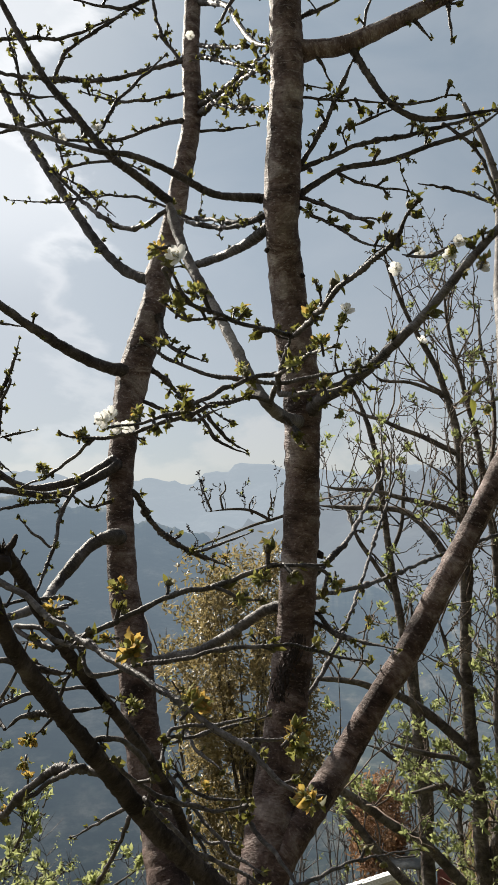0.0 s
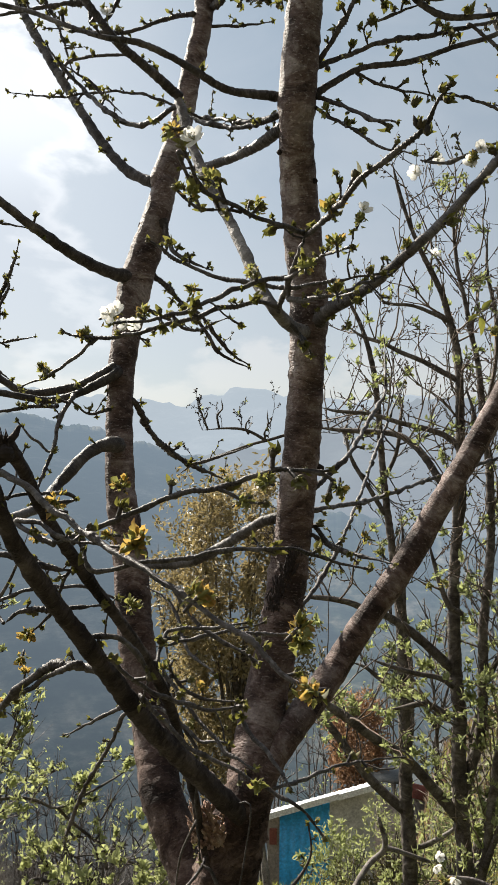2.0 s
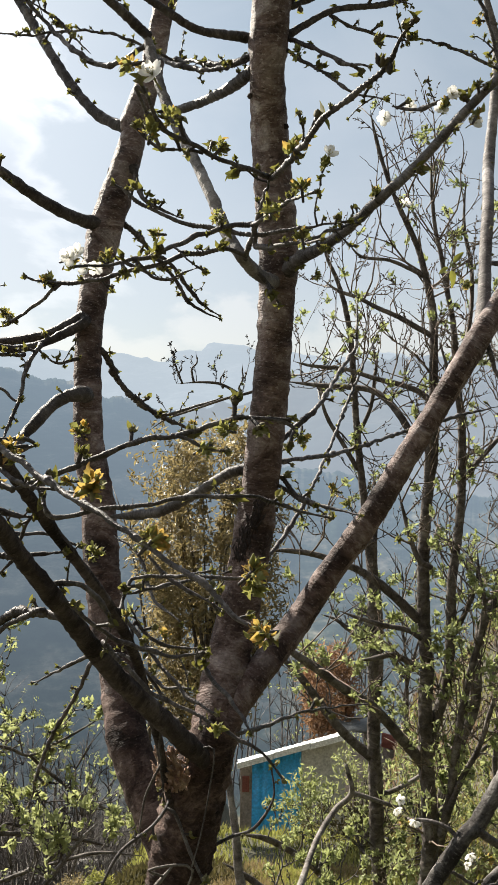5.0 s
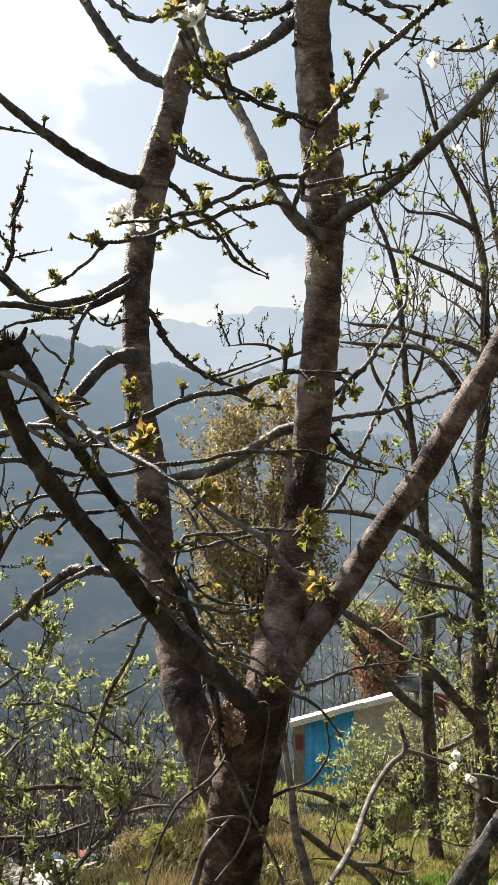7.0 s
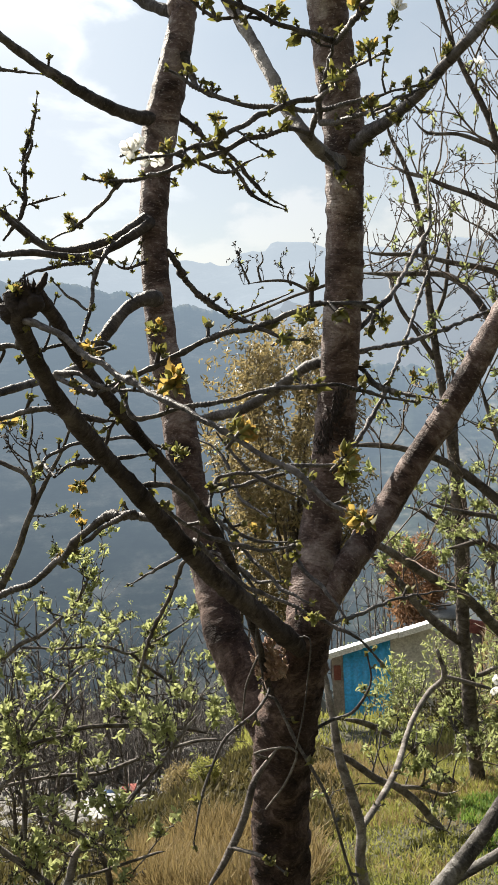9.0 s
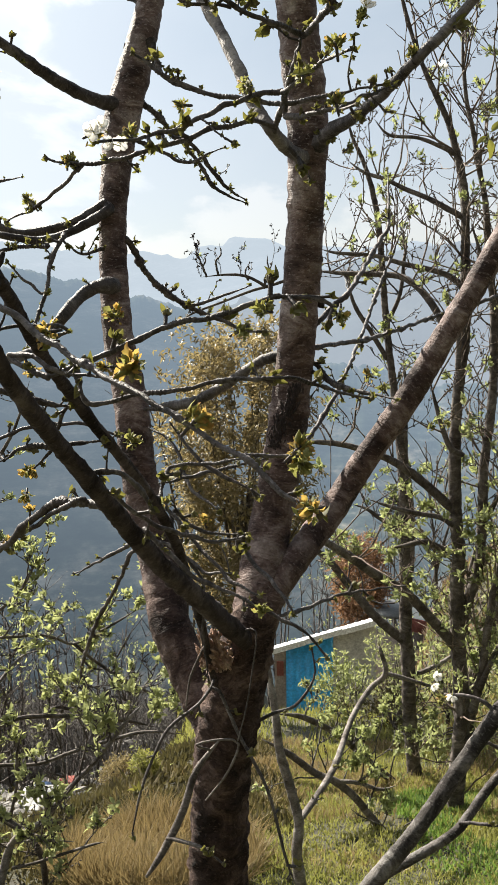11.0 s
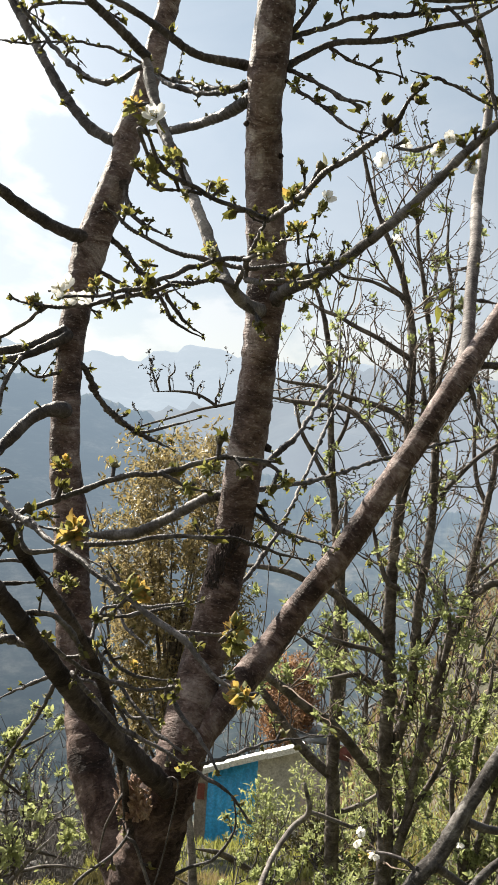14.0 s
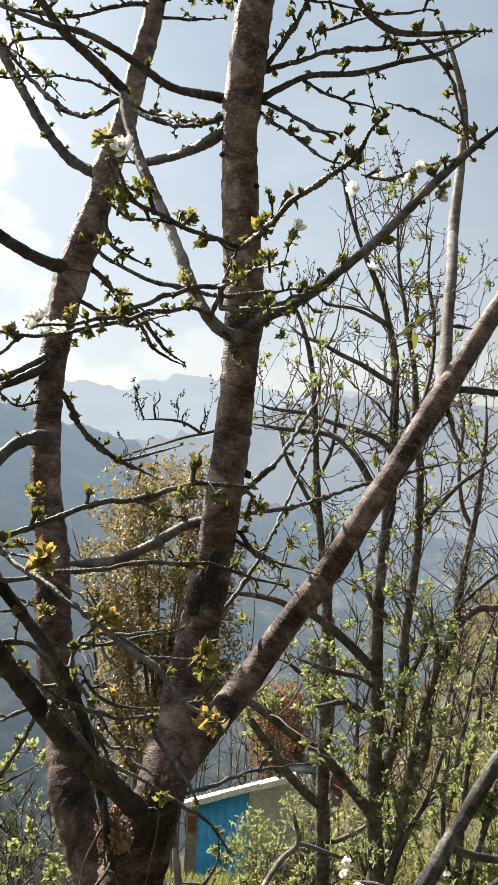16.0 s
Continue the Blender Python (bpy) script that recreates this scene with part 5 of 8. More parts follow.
# ---- leaf tufts and blossom on the cherry ----
def leaf_mesh(seed, mat, narrow):
    """A young leaf one unit long: oval, folded along the midrib, curled and crumpled, with an uneven edge."""
    rng, ms = random.Random(seed), Mesh()
    wide, fold, curl, twist = rng.uniform(0.22, 0.36) * narrow, rng.uniform(0.3, 1.1), rng.uniform(-0.5, 1.6), rng.uniform(-0.8, 0.8)
    outline = (0.2, 0.66, 0.95, 1.0, 0.84, 0.5, 0.1)
    last = len(outline) - 1
    for i, w in enumerate(outline):
        t = i / last
        turn = Matrix.Rotation(twist * t, 3, "Z")
        for j in (-1.0, -0.5, 0.0, 0.5, 1.0):
            e = w * wide * j * (1.0 + 0.16 * (i % 2) * (abs(j) == 1))
            v = turn @ Vector((e, fold * abs(e) * (1 - 0.4 * abs(j)), 0)) + Vector((0, -0.42 * curl * t * t, t * (1 - 0.12 * abs(curl) * t)))
            ms.v.append(v + 0.11 * noise.noise_vector(v * 4.5 + Vector((seed, 0, 0))) * min(1.0, 3 * t))
    for i in range(last):
        for j in range(4):
            a = 5 * i + j
            ms.face([a, a + 1, a + 6, a + 5])
    ob = ms.link("leaf", mat)
    me = ob.data
    bpy.data.objects.remove(ob)
    return me


LEAVES = {"bronze": [leaf_mesh(i, LEAF_BRONZE, 0.95) for i in range(9)], "green": [leaf_mesh(20 + i, LEAF_GREEN, 1.0) for i in range(9)]}
tuft_rng = random.Random(11)


def leaf_tuft(tree, tint, size, at):
    at, size = Vector(at), size * 1.72
    d = (Vector((0, -0.25, 0.55)) + 0.75 * rand_dir(tuft_rng)).normalized()
    ms = Mesh()
    sweep(ms, spline([(*(-d * size * 0.28), 0.0022), (0, 0, 0, 0.003), (*(d * size * 0.1), 0.0024)], size * 0.12), 6, 0.25, 260)
    for _ in range(9):
        ax = (d + 0.8 * rand_dir(tuft_rng)).normalized()
        egg(ms, ax * size * tuft_rng.uniform(0.0, 0.14), ax, size * tuft_rng.uniform(0.16, 0.28), size * tuft_rng.uniform(0.04, 0.06), tuft_rng.choice((1, 2, 2)))
    ob = own(ms.link("leaf_tuft", [BARK_TWIG, BUD, LEAF_GREEN], None, tint + " young leaf tuft"), tree)
    ob.location = at
    side = d.cross(rand_dir(tuft_rng)).normalized()
    for k in range(tuft_rng.randint(30, 40)):
        # the outer leaves stand in two loose sprays, the rest crowd round the bud
        outer = k < 12
        ax = (d * (1.0 if outer else 0.35) + side * ((0.75 if k % 3 else -0.8) if outer else 0.0) + rand_dir(tuft_rng) * (0.6 if outer else 1.0)).normalized()
        mix = tint if tuft_rng.random() < (0.68 if tint == "bronze" else 0.85) else ("green" if tint == "bronze" else "bronze")
        lf = new("leaf", LEAVES[mix][tuft_rng.randrange(9)])
        lf.parent = ob
        s = size * (tuft_rng.uniform(0.18, 0.28) if outer else tuft_rng.uniform(0.1, 0.17))
        lf.matrix_basis = Matrix.LocRotScale(ax * size * tuft_rng.uniform(0.03, 0.2), ax.to_track_quat("Z", "Y") @ Euler((0, 0, tuft_rng.uniform(0, 6.3))).to_quaternion(), (s * tuft_rng.uniform(0.75, 1.2), s, s))


def broad_leaf(tree, at, way, length, up=(0, -0.3, 1)):
    """One unfolded leaf, larger than the rest, on a short stalk."""
    way, ms = Vector(way).normalized(), Mesh()
    stalk = way * length * 0.25
    sweep(ms, [(Vector((0, 0, 0)), 0.0011), (stalk, 0.0008)], 5, 0.1, 200)
    side = way.cross(Vector(up)).normalized()
    nrm = side.cross(way)
    rows = 9
    for k in range(rows + 1):
        t = k / rows
        w = length * 0.22 * math.sin(math.pi * min(1.0, 0.04 + 0.96 * t ** 0.8)) ** 0.75 + 0.0004
        c = stalk + way * length * t - nrm * length * 0.22 * t * t
        for j in (-1, -0.5, 0, 0.5, 1):
            wave = 0.03 * length * math.sin(9 * t + j) * abs(j)
            ms.v.append(c + side * w * j * (1 + 0.05 * (k % 2) * (abs(j) == 1)) + nrm * (0.3 * w * abs(j) + wave))
    base = len(ms.v) - 5 * (rows + 1)
    for k in range(rows):
        for j in range(4):
            a = base + 5 * k + j
            ms.face([a, a + 1, a + 6, a + 5], None, 1)
    own(ms.link("broad_leaf", [LEAF_GREEN, LEAF_FRESH], None, "unfolded fresh yellow-green leaf"), tree).location = Vector(at)


def swollen_buds(tree, size, at):
    """A knot of fat scaly buds about to open."""
    at, ms = Vector(at), Mesh()
    d = Vector((0.25, 0, 1)).normalized()
    for k in range(5):
        ax = (d + 0.65 * rand_dir(tuft_rng)).normalized()
        egg(ms, ax * size * 0.1, ax, size * tuft_rng.uniform(0.5, 0.85), size * tuft_rng.uniform(0.14, 0.2), k % 2)
    for k in range(3):
        ax = (d + 0.7 * rand_dir(tuft_rng)).normalized()
        blade(ms, Vector((0, 0, 0)), ax, rand_dir(tuft_rng), size * 0.8, size * 0.3, 0.9, 0.6, 2)
    own(ms.link("swollen_bud", [BUD, BARK_TWIG, LEAF_OLD], None, "fat brown-green buds about to open"), tree).location = at


def petal_mesh(seed):
    rng, ms = random.Random(seed), Mesh()
    rows = ((0.0, 0.1, 0.0), (0.25, 0.5, 0.05), (0.55, 0.92, 0.08), (0.82, 0.86, 0.16), (1.0, 0.42, 0.26))
    for y, w, z in rows:
        for k in (-1, -0.5, 0, 0.5, 1):
            ms.v.append((k * w * 0.42, y * (1 - (0.08 if abs(k) < 0.1 and y == 1 else 0)), z + 0.12 * k * k * w + rng.uniform(-0.02, 0.02)))
    for i in range(4):
        for k in range(4):
            a = 5 * i + k
            ms.face([a, a + 1, a + 6, a + 5])
    ob = ms.link("petal", PETAL)
    me = ob.data
    bpy.data.objects.remove(ob)
    return me


PETALS = [petal_mesh(i) for i in range(4)]


def blossom(tree, size, at):
    """An open five-petalled flower on a short stalk."""
    at = Vector(at)
    at = at + Vector((0, -0.012, 0.004))
    face = (Vector((0, -1.0, 0.1)) + 0.55 * rand_dir(tuft_rng)).normalized()
    q = face.to_track_quat("Z", "Y") @ Euler((0, 0, tuft_rng.uniform(0, 6.3))).to_quaternion()
    ms = Mesh()
    sweep(ms, spline([(0, 0, -0.75, 0.035), (0.03, 0.02, -0.3, 0.035), (0, 0, -0.02, 0.08)], 0.15), 6, 0.1, 6)
    for k in range(14):
        ax = (Vector((0, 0, 1)) + 0.5 * rand_dir(tuft_rng)).normalized()
        tip = ax * tuft_rng.uniform(0.22, 0.36)
        sweep(ms, [(Vector((0, 0, 0)), 0.006), (tip, 0.006)], 3, 0, 1)
        egg(ms, tip, ax, 0.05, 0.022, 1)
    ob = own(ms.link("blossom", [LEAF_GREEN, STAMEN], None, "white open cherry blossom"), tree)
    r = size * 0.5
    ob.matrix_basis = Matrix.LocRotScale(at, q, (r * 2.3,) * 3)
    for k in range(5):
        p = new("petal", PETALS[tuft_rng.randrange(4)])
        p.parent = ob
        tilt = tuft_rng.uniform(5, 30)
        p.matrix_basis = Euler((radians(0), 0, 2 * math.pi * k / 5 + tuft_rng.uniform(-0.1, 0.1))).to_matrix().to_4x4() @ Euler((radians(tilt), 0, 0)).to_matrix().to_4x4() @ Matrix.Scale(0.56, 4)


blossom(cherry, 0.030, (-0.057, 1.220, 1.991))
blossom(cherry, 0.026, (-0.207, 1.520, 1.813))
blossom(cherry, 0.024, (-0.199, 1.560, 1.794))
blossom(cherry, 0.026, (0.445, 2.100, 2.260))
blossom(cherry, 0.030, (0.500, 1.920, 2.224))
blossom(cherry, 0.028, (0.486, 1.950, 2.205))
blossom(cherry, 0.028, (0.347, 1.850, 2.151))
blossom(cherry, 0.024, (0.201, 1.500, 1.975))
blossom(cherry, 0.030, (-0.337, 2.120, 2.613))
blossom(cherry, 0.032, (-0.164, 3.000, 3.377))
blossom(cherry, 0.026, (0.479, 2.300, 2.084))
blossom(cherry, 0.014, (-0.388, 1.300, 1.558))
leaf_tuft(cherry, "green", 0.036, (0.356, 2.600, 1.320))
leaf_tuft(cherry, "bronze", 0.03, (0.340, 2.580, 1.330))
blossom(cherry, 0.03, (-0.600, 2.850, 2.942))
blossom(cherry, 0.03, (0.541, 1.900, 2.161))
leaf_tuft(cherry, "bronze", 0.050, (-0.122, 1.160, 1.468))
leaf_tuft(cherry, "bronze", 0.042, (-0.262, 1.320, 1.507))
leaf_tuft(cherry, "bronze", 0.046, (-0.045, 1.120, 1.404))
leaf_tuft(cherry, "bronze", 0.042, (0.077, 1.100, 1.372))
leaf_tuft(cherry, "bronze", 0.040, (0.095, 1.040, 1.316))
leaf_tuft(cherry, "bronze", 0.040, (-0.395, 1.500, 1.459))
leaf_tuft(cherry, "bronze", 0.036, (-0.189, 1.460, 1.525))
leaf_tuft(cherry, "bronze", 0.030, (-0.645, 1.900, 1.415))
leaf_tuft(cherry, "bronze", 0.034, (-0.500, 1.600, 1.374))
leaf_tuft(cherry, "bronze", 0.034, (-0.517, 1.920, 1.027))
leaf_tuft(cherry, "bronze", 0.034, (-0.086, 1.230, 2.017))
leaf_tuft(cherry, "bronze", 0.04, (0.543, 1.880, 2.174))
leaf_tuft(cherry, "bronze", 0.030, (-0.466, 1.900, 1.105))
leaf_tuft(cherry, "bronze", 0.030, (-0.205, 1.450, 1.447))
leaf_tuft(cherry, "green", 0.034, (0.080, 1.120, 1.354))
leaf_tuft(cherry, "green", 0.036, (-0.210, 1.700, 1.284))
leaf_tuft(cherry, "green", 0.030, (-0.259, 1.320, 1.495))
leaf_tuft(cherry, "green", 0.040, (0.136, 1.340, 1.938))
leaf_tuft(cherry, "green", 0.040, (0.160, 1.520, 1.929))
leaf_tuft(cherry, "green", 0.042, (0.110, 1.590, 1.908))
leaf_tuft(cherry, "green", 0.036, (0.015, 1.800, 1.942))
leaf_tuft(cherry, "green", 0.036, (0.024, 1.400, 1.957))
leaf_tuft(cherry, "green", 0.034, (-0.065, 1.270, 1.941))
leaf_tuft(cherry, "green", 0.034, (-0.040, 1.270, 1.961))
leaf_tuft(cherry, "green", 0.040, (0.172, 1.660, 1.875))
leaf_tuft(cherry, "green", 0.034, (0.245, 2.200, 1.890))
leaf_tuft(cherry, "green", 0.034, (0.345, 1.920, 2.021))
leaf_tuft(cherry, "green", 0.032, (0.194, 1.500, 1.965))
leaf_tuft(cherry, "green", 0.036, (-0.196, 1.750, 1.848))
leaf_tuft(cherry, "green", 0.036, (-0.232, 1.550, 1.814))
leaf_tuft(cherry, "green", 0.034, (-0.340, 1.860, 1.818))
leaf_tuft(cherry, "green", 0.030, (-0.451, 1.980, 1.763))
leaf_tuft(cherry, "green", 0.034, (-0.094, 1.700, 1.888))
leaf_tuft(cherry, "green", 0.036, (0.191, 2.150, 2.403))
leaf_tuft(cherry, "green", 0.036, (0.508, 2.300, 2.673))
leaf_tuft(cherry, "green", 0.036, (0.679, 2.300, 2.709))
leaf_tuft(cherry, "green", 0.04, (-0.697, 2.850, 2.956))
leaf_tuft(cherry, "green", 0.034, (0.491, 1.940, 2.214))
broad_leaf(cherry, (0.676, 2.600, 1.985), (0.12, -0.25, -1), 0.052, (0.5, -1, 0.1))
broad_leaf(cherry, (0.674, 2.600, 1.985), (-0.8, -0.3, -0.5), 0.034, (0.3, -0.5, 0.8))
broad_leaf(cherry, (0.678, 2.600, 1.988), (0.55, -0.2, 0.7), 0.04, (-0.4, -1, 0.3))
broad_leaf(cherry, (0.085, 1.580, 1.903), (1, -0.1, 0.28), 0.036, (0, -0.75, 0.65))
swollen_buds(cherry, 0.021, (0.224, 1.130, 1.980))
swollen_buds(cherry, 0.019, (0.218, 1.130, 2.007))
swollen_buds(cherry, 0.019, (0.244, 1.100, 2.013))
swollen_buds(cherry, 0.014, (0.253, 1.100, 2.000))
swollen_buds(cherry, 0.021, (0.235, 1.130, 1.972))
swollen_buds(cherry, 0.012, (0.172, 1.190, 1.949))
leaf_tuft(cherry, "green", 0.034, (0.031, 1.620, 0.982))
leaf_tuft(cherry, "green", 0.030, (-0.160, 1.800, 1.141))
leaf_tuft(cherry, "green", 0.034, (0.167, 1.520, 1.524))
leaf_tuft(cherry, "green", 0.034, (0.044, 1.500, 1.528))
leaf_tuft(cherry, "green", 0.036, (0.001, 1.500, 1.497))
leaf_tuft(cherry, "green", 0.030, (-0.363, 1.320, 1.595))
leaf_tuft(cherry, "bronze", 0.03, (0.044, 1.520, 1.537))
leaf_tuft(cherry, "green", 0.05, (0.893, 4.100, 0.954))
leaf_tuft(cherry, "green", 0.05, (0.826, 4.100, 0.940))
leaf_tuft(cherry, "green", 0.04, (0.366, 2.400, 1.302))
leaf_tuft(cherry, "bronze", 0.034, (0.690, 2.400, 2.600))
leaf_tuft(cherry, "bronze", 0.034, (-0.101, 3.250, 1.496))
leaf_tuft(cherry, "bronze", 0.03, (-0.081, 1.800, 1.102))
leaf_tuft(cherry, "green", 0.05, (0.818, 3.000, 1.991))
leaf_tuft(cherry, "bronze", 0.036, (-0.339, 1.500, 1.438))
leaf_tuft(cherry, "bronze", 0.034, (-0.401, 1.680, 1.238))
leaf_tuft(cherry, "bronze", 0.034, (-0.452, 1.830, 1.157))
leaf_tuft(cherry, "bronze", 0.036, (-0.501, 1.500, 1.421))
leaf_tuft(cherry, "green", 0.034, (-0.482, 1.500, 1.454))
leaf_tuft(cherry, "green", 0.034, (-0.498, 2.200, 1.775))
blossom(cherry, 0.027, (-0.217, 1.500, 1.803))
blossom(cherry, 0.026, (-0.196, 1.620, 1.808))

STUB, WOUND_AT = (-0.359, 1.325, 1.592), (-0.082, 2.125, 0.703)
SCAR = (0.120, 2.362, 1.325), (0.074, 2.340, 1.158)

# ragged break at the end of the dark limb, and the torn wood at the crotch
def broken_end():
    """A knobbly callus over the broken limbs, with short torn fibres."""
    rng, ms = random.Random(3), Mesh()
    for dx, dz, r in ((-0.018, -0.026, 0.016), (0.004, -0.02, 0.017), (0.02, -0.014, 0.014), (0.008, 0.0, 0.013)):
        c = Vector(STUB) + Vector((dx, rng.uniform(-0.006, 0.006), dz))
        bm = bmesh.new()
        bmesh.ops.create_icosphere(bm, subdivisions=4, radius=r)
        for v in bm.verts:
            p = v.co + c
            v.co *= 1 + 0.25 * noise.noise(p * 60) + 0.12 * noise.noise(Vector((p.x * 60, p.y * 60, p.z * 420)))
        bm.verts.ensure_lookup_table()
        ms.add([v.co + c for v in bm.verts], [[v.index for v in f.verts] for f in bm.faces])
        bm.free()
    # torn fibres: a comb on the outer limb, a tall frayed tongue on the inner one
    for k in range(90):
        outer = k % 3 == 0
        c = Vector((-0.024, -0.002, -0.022)) if outer else Vector((0.01, 0.0, -0.004))
        wide = 0.013 if outer else 0.018
        a = Vector(STUB) + c + Vector((rng.uniform(-wide, wide), rng.uniform(-0.008, 0.008), rng.uniform(-0.01, 0.006)))
        d = (Vector((-0.25 if outer else 0.05, 0, 1.0)) + 0.45 * rand_dir(rng)).normalized()
        ln = rng.uniform(0.01, 0.024) * (1 if outer else 1.25 - 22 * abs(a.x - STUB[0] - 0.008))
        r = rng.uniform(0.0012, 0.0034)
        sweep(ms, [(a, r), (a + d * ln * 0.55, r * 0.9), (a + d * ln, 0.0005)], 4, 0.5, 200)
    fork = Vector(STUB) + Vector((0.022, 0, 0.0))
    sweep(ms, [(fork, 0.006), (fork + Vector((0.012, 0, 0.014)), 0.005), (fork + Vector((0.017, 0, 0.026)), 0.003)], 6, 0.4, 120)
    own(ms.link("broken_end", BARK_DARK, None, "ragged dark callus on the broken limb"), cherry)


broken_end()


def torn_wood():
    """Slivers of bare wood standing in the torn crotch."""
    rng, ms = random.Random(8), Mesh()
    for _ in range(190):
        x = WOUND_AT[0] + rng.uniform(-0.046, 0.036)
        a = Vector((x, WOUND_AT[1] + rng.uniform(-0.006, 0.014) + 9 * (x - WOUND_AT[0] - 0.01) ** 2, WOUND_AT[2] + rng.uniform(-0.075, 0.02)))
        d = (Vector((-0.18, 0, 1)) + 0.7 * rand_dir(rng)).normalized()
        ln = rng.uniform(0.008, 0.028)
        r = rng.uniform(0.002, 0.0048)
        sweep(ms, [(a, r), (a + d * ln * 0.5, r * 1.1), (a + d * ln * 0.85, r * 0.7), (a + d * ln, 0.001)], 5, 0.45, 130)
    own(ms.link("torn_wood", WOUND, None, "torn orange-brown bare wood"), cherry)


torn_wood()


def bark_scar():
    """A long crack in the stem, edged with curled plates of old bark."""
    rng, ms = random.Random(12), Mesh()
    top, foot = Vector(SCAR[0]), Vector(SCAR[1])
    for _ in range(260):
        t = rng.random()
        c = top.lerp(foot, t) + Vector((0.008 * math.sin(5.5 * t + 0.6) + rng.gauss(0, 0.011), 0, 0))
        c.y += 6.0 * (c.x - top.lerp(foot, t).x - 0.012) ** 2
        d = (Vector((0.12, 0, 1)) + 0.45 * rand_dir(rng)).normalized()
        ln, r = rng.uniform(0.006, 0.018), rng.uniform(0.0012, 0.003)
        sweep(ms, [(c - d * ln * 0.5, 0.001), (c - d * ln * 0.2, r), (c + d * ln * 0.2, r * 0.9), (c + d * ln * 0.5, 0.001)], 5, 0.5, 140)
    own(ms.link("bark_scar", BARK_DARK, None, "cracked dark flaking bark scar"), cherry)


bark_scar()


# ---- other trees ----
PATHS = {}


def orchard_limb(tree, kind, points, spur=0, mat=None):
    points = points[:-1] + [(*points[-1][:3], points[-1][3] * 0.14)]
    ob = limb(tree, kind, points, spur, mat or BARK_FAR)
    PATHS.setdefault(tree.name, []).append(spline(points, 0.05))
    return ob


def shoots(tree, seed, count, length, leaf, leaf_mat, tufts, up=0.9, bark_mat=None, thick=0.0045, side=3, reach=1.0):
    """Fine shoots along a tree's limbs, with small tufts of spring leaves."""
    rng, ws, ls = random.Random(seed), Mesh(), Mesh()
    paths = PATHS[tree.name]
    weights = [sum((b[0] - a[0]).length for a, b in zip(p, p[1:])) for p in paths]

    def tuft(at, d):
        for _ in range(rng.randint(8, 13)):
            ax = (d * 0.5 + Vector((0, 0, 0.25)) + rand_dir(rng)).normalized()
            blade(ls, at + rand_dir(rng) * leaf * 0.35, ax, rand_dir(rng), leaf * rng.uniform(0.4, 0.95), leaf * rng.uniform(0.26, 0.46), 0.5, 0.7, 0, 4)

    def shoot(at, d, ln, r, depth):
        k = 5
        pts, q = [(*at, r)], at.copy()
        for i in range(k):
            d = (d + 0.33 * rand_dir(rng) + Vector((0, 0, 0.12))).normalized()
            q = q + d * (ln / k)
            pts.append((*q, r * (1 - 0.6 * (i + 1) / k)))
            if depth and rng.random() < 0.5:
                sd = (d + 0.95 * rand_dir(rng)).normalized()
                shoot(q.copy(), sd, ln * rng.uniform(0.25, 0.5), r * 0.68, depth - 1)
            if rng.random() < tufts * (1.6 if q.z < 0.5 else 0.3):
                tuft(q, d)
            elif rng.random() < 0.5:
                egg(ws, q, (d + rand_dir(rng)).normalized(), rng.uniform(0.012, 0.024), 0.0042)
        sweep(ws, spline(pts, ln / 6), 4, 0.15, 60)
        if rng.random() < (tufts + 0.1) * (1.5 if q.z < 0.5 else 0.25):
            tuft(q, d)

    for _ in range(count):
        p = rng.choices(paths, weights)[0]
        i = rng.randrange(max(1, len(p) // 8), max(2, int(len(p) * reach)))
        q, r = p[i]
        d = (rand_dir(rng) + Vector((0, 0, up))).normalized()
        shoot(q.copy(), d, length * rng.uniform(0.4, 1.2), max(0.0026, min(thick, r * 0.7)) * rng.uniform(0.8, 1.2), side and 2)
    tagged(own(ws.link("brushwood", bark_mat or BARK_FAR), tree), kind="stuff")
    tagged(own(ls.link("foliage", leaf_mat), tree), kind="stuff")


near_tree = thing("orchard_tree", (0.35, 2.85, ground_z(0.35, 2.85)), "leaning grey fruit tree limbs low beside the slope path", "tree", "orchard trees")
R = near_tree
limb(R, "stem", [(0.270, 2.620, -0.980, 0.0420), (0.240, 2.500, -0.620, 0.0370), (0.262, 2.460, -0.350, 0.0302), (0.461, 2.450, -0.054, 0.0245), (0.551, 2.483, 0.052, 0.0249), (0.649, 2.517, 0.182, 0.0245), (0.752, 2.550, 0.312, 0.0249), (0.791, 2.583, 0.322, 0.0266), (0.877, 2.617, 0.451, 0.0235), (0.979, 2.650, 0.604, 0.0224), (1.067, 2.683, 0.732, 0.0213), (1.203, 2.717, 0.928, 0.0187), (1.337, 2.750, 1.159, 0.0131)], mat=BARK_LICHEN)
limb(R, "stem", [(0.300, 2.620, -0.950, 0.0350), (0.310, 2.600, -0.600, 0.0260), (0.330, 2.590, -0.350, 0.0180), (0.606, 2.600, -0.156, 0.0155), (0.683, 2.643, -0.108, 0.0158), (0.759, 2.686, -0.034, 0.0152), (0.856, 2.729, 0.044, 0.0155), (0.957, 2.771, 0.114, 0.0149), (1.041, 2.814, 0.175, 0.0142), (1.152, 2.857, 0.230, 0.0126), (1.312, 2.900, 0.341, 0.0101)], mat=BARK_LICHEN)
limb(R, "limb", [(0.789, 2.560, 0.321, 0.0129), (0.855, 2.598, 0.264, 0.0123), (0.926, 2.636, 0.209, 0.0116), (1.016, 2.674, 0.172, 0.0109), (1.128, 2.712, 0.131, 0.0103), (1.281, 2.750, 0.109, 0.0078)], mat=BARK_TWIG, spur=3)
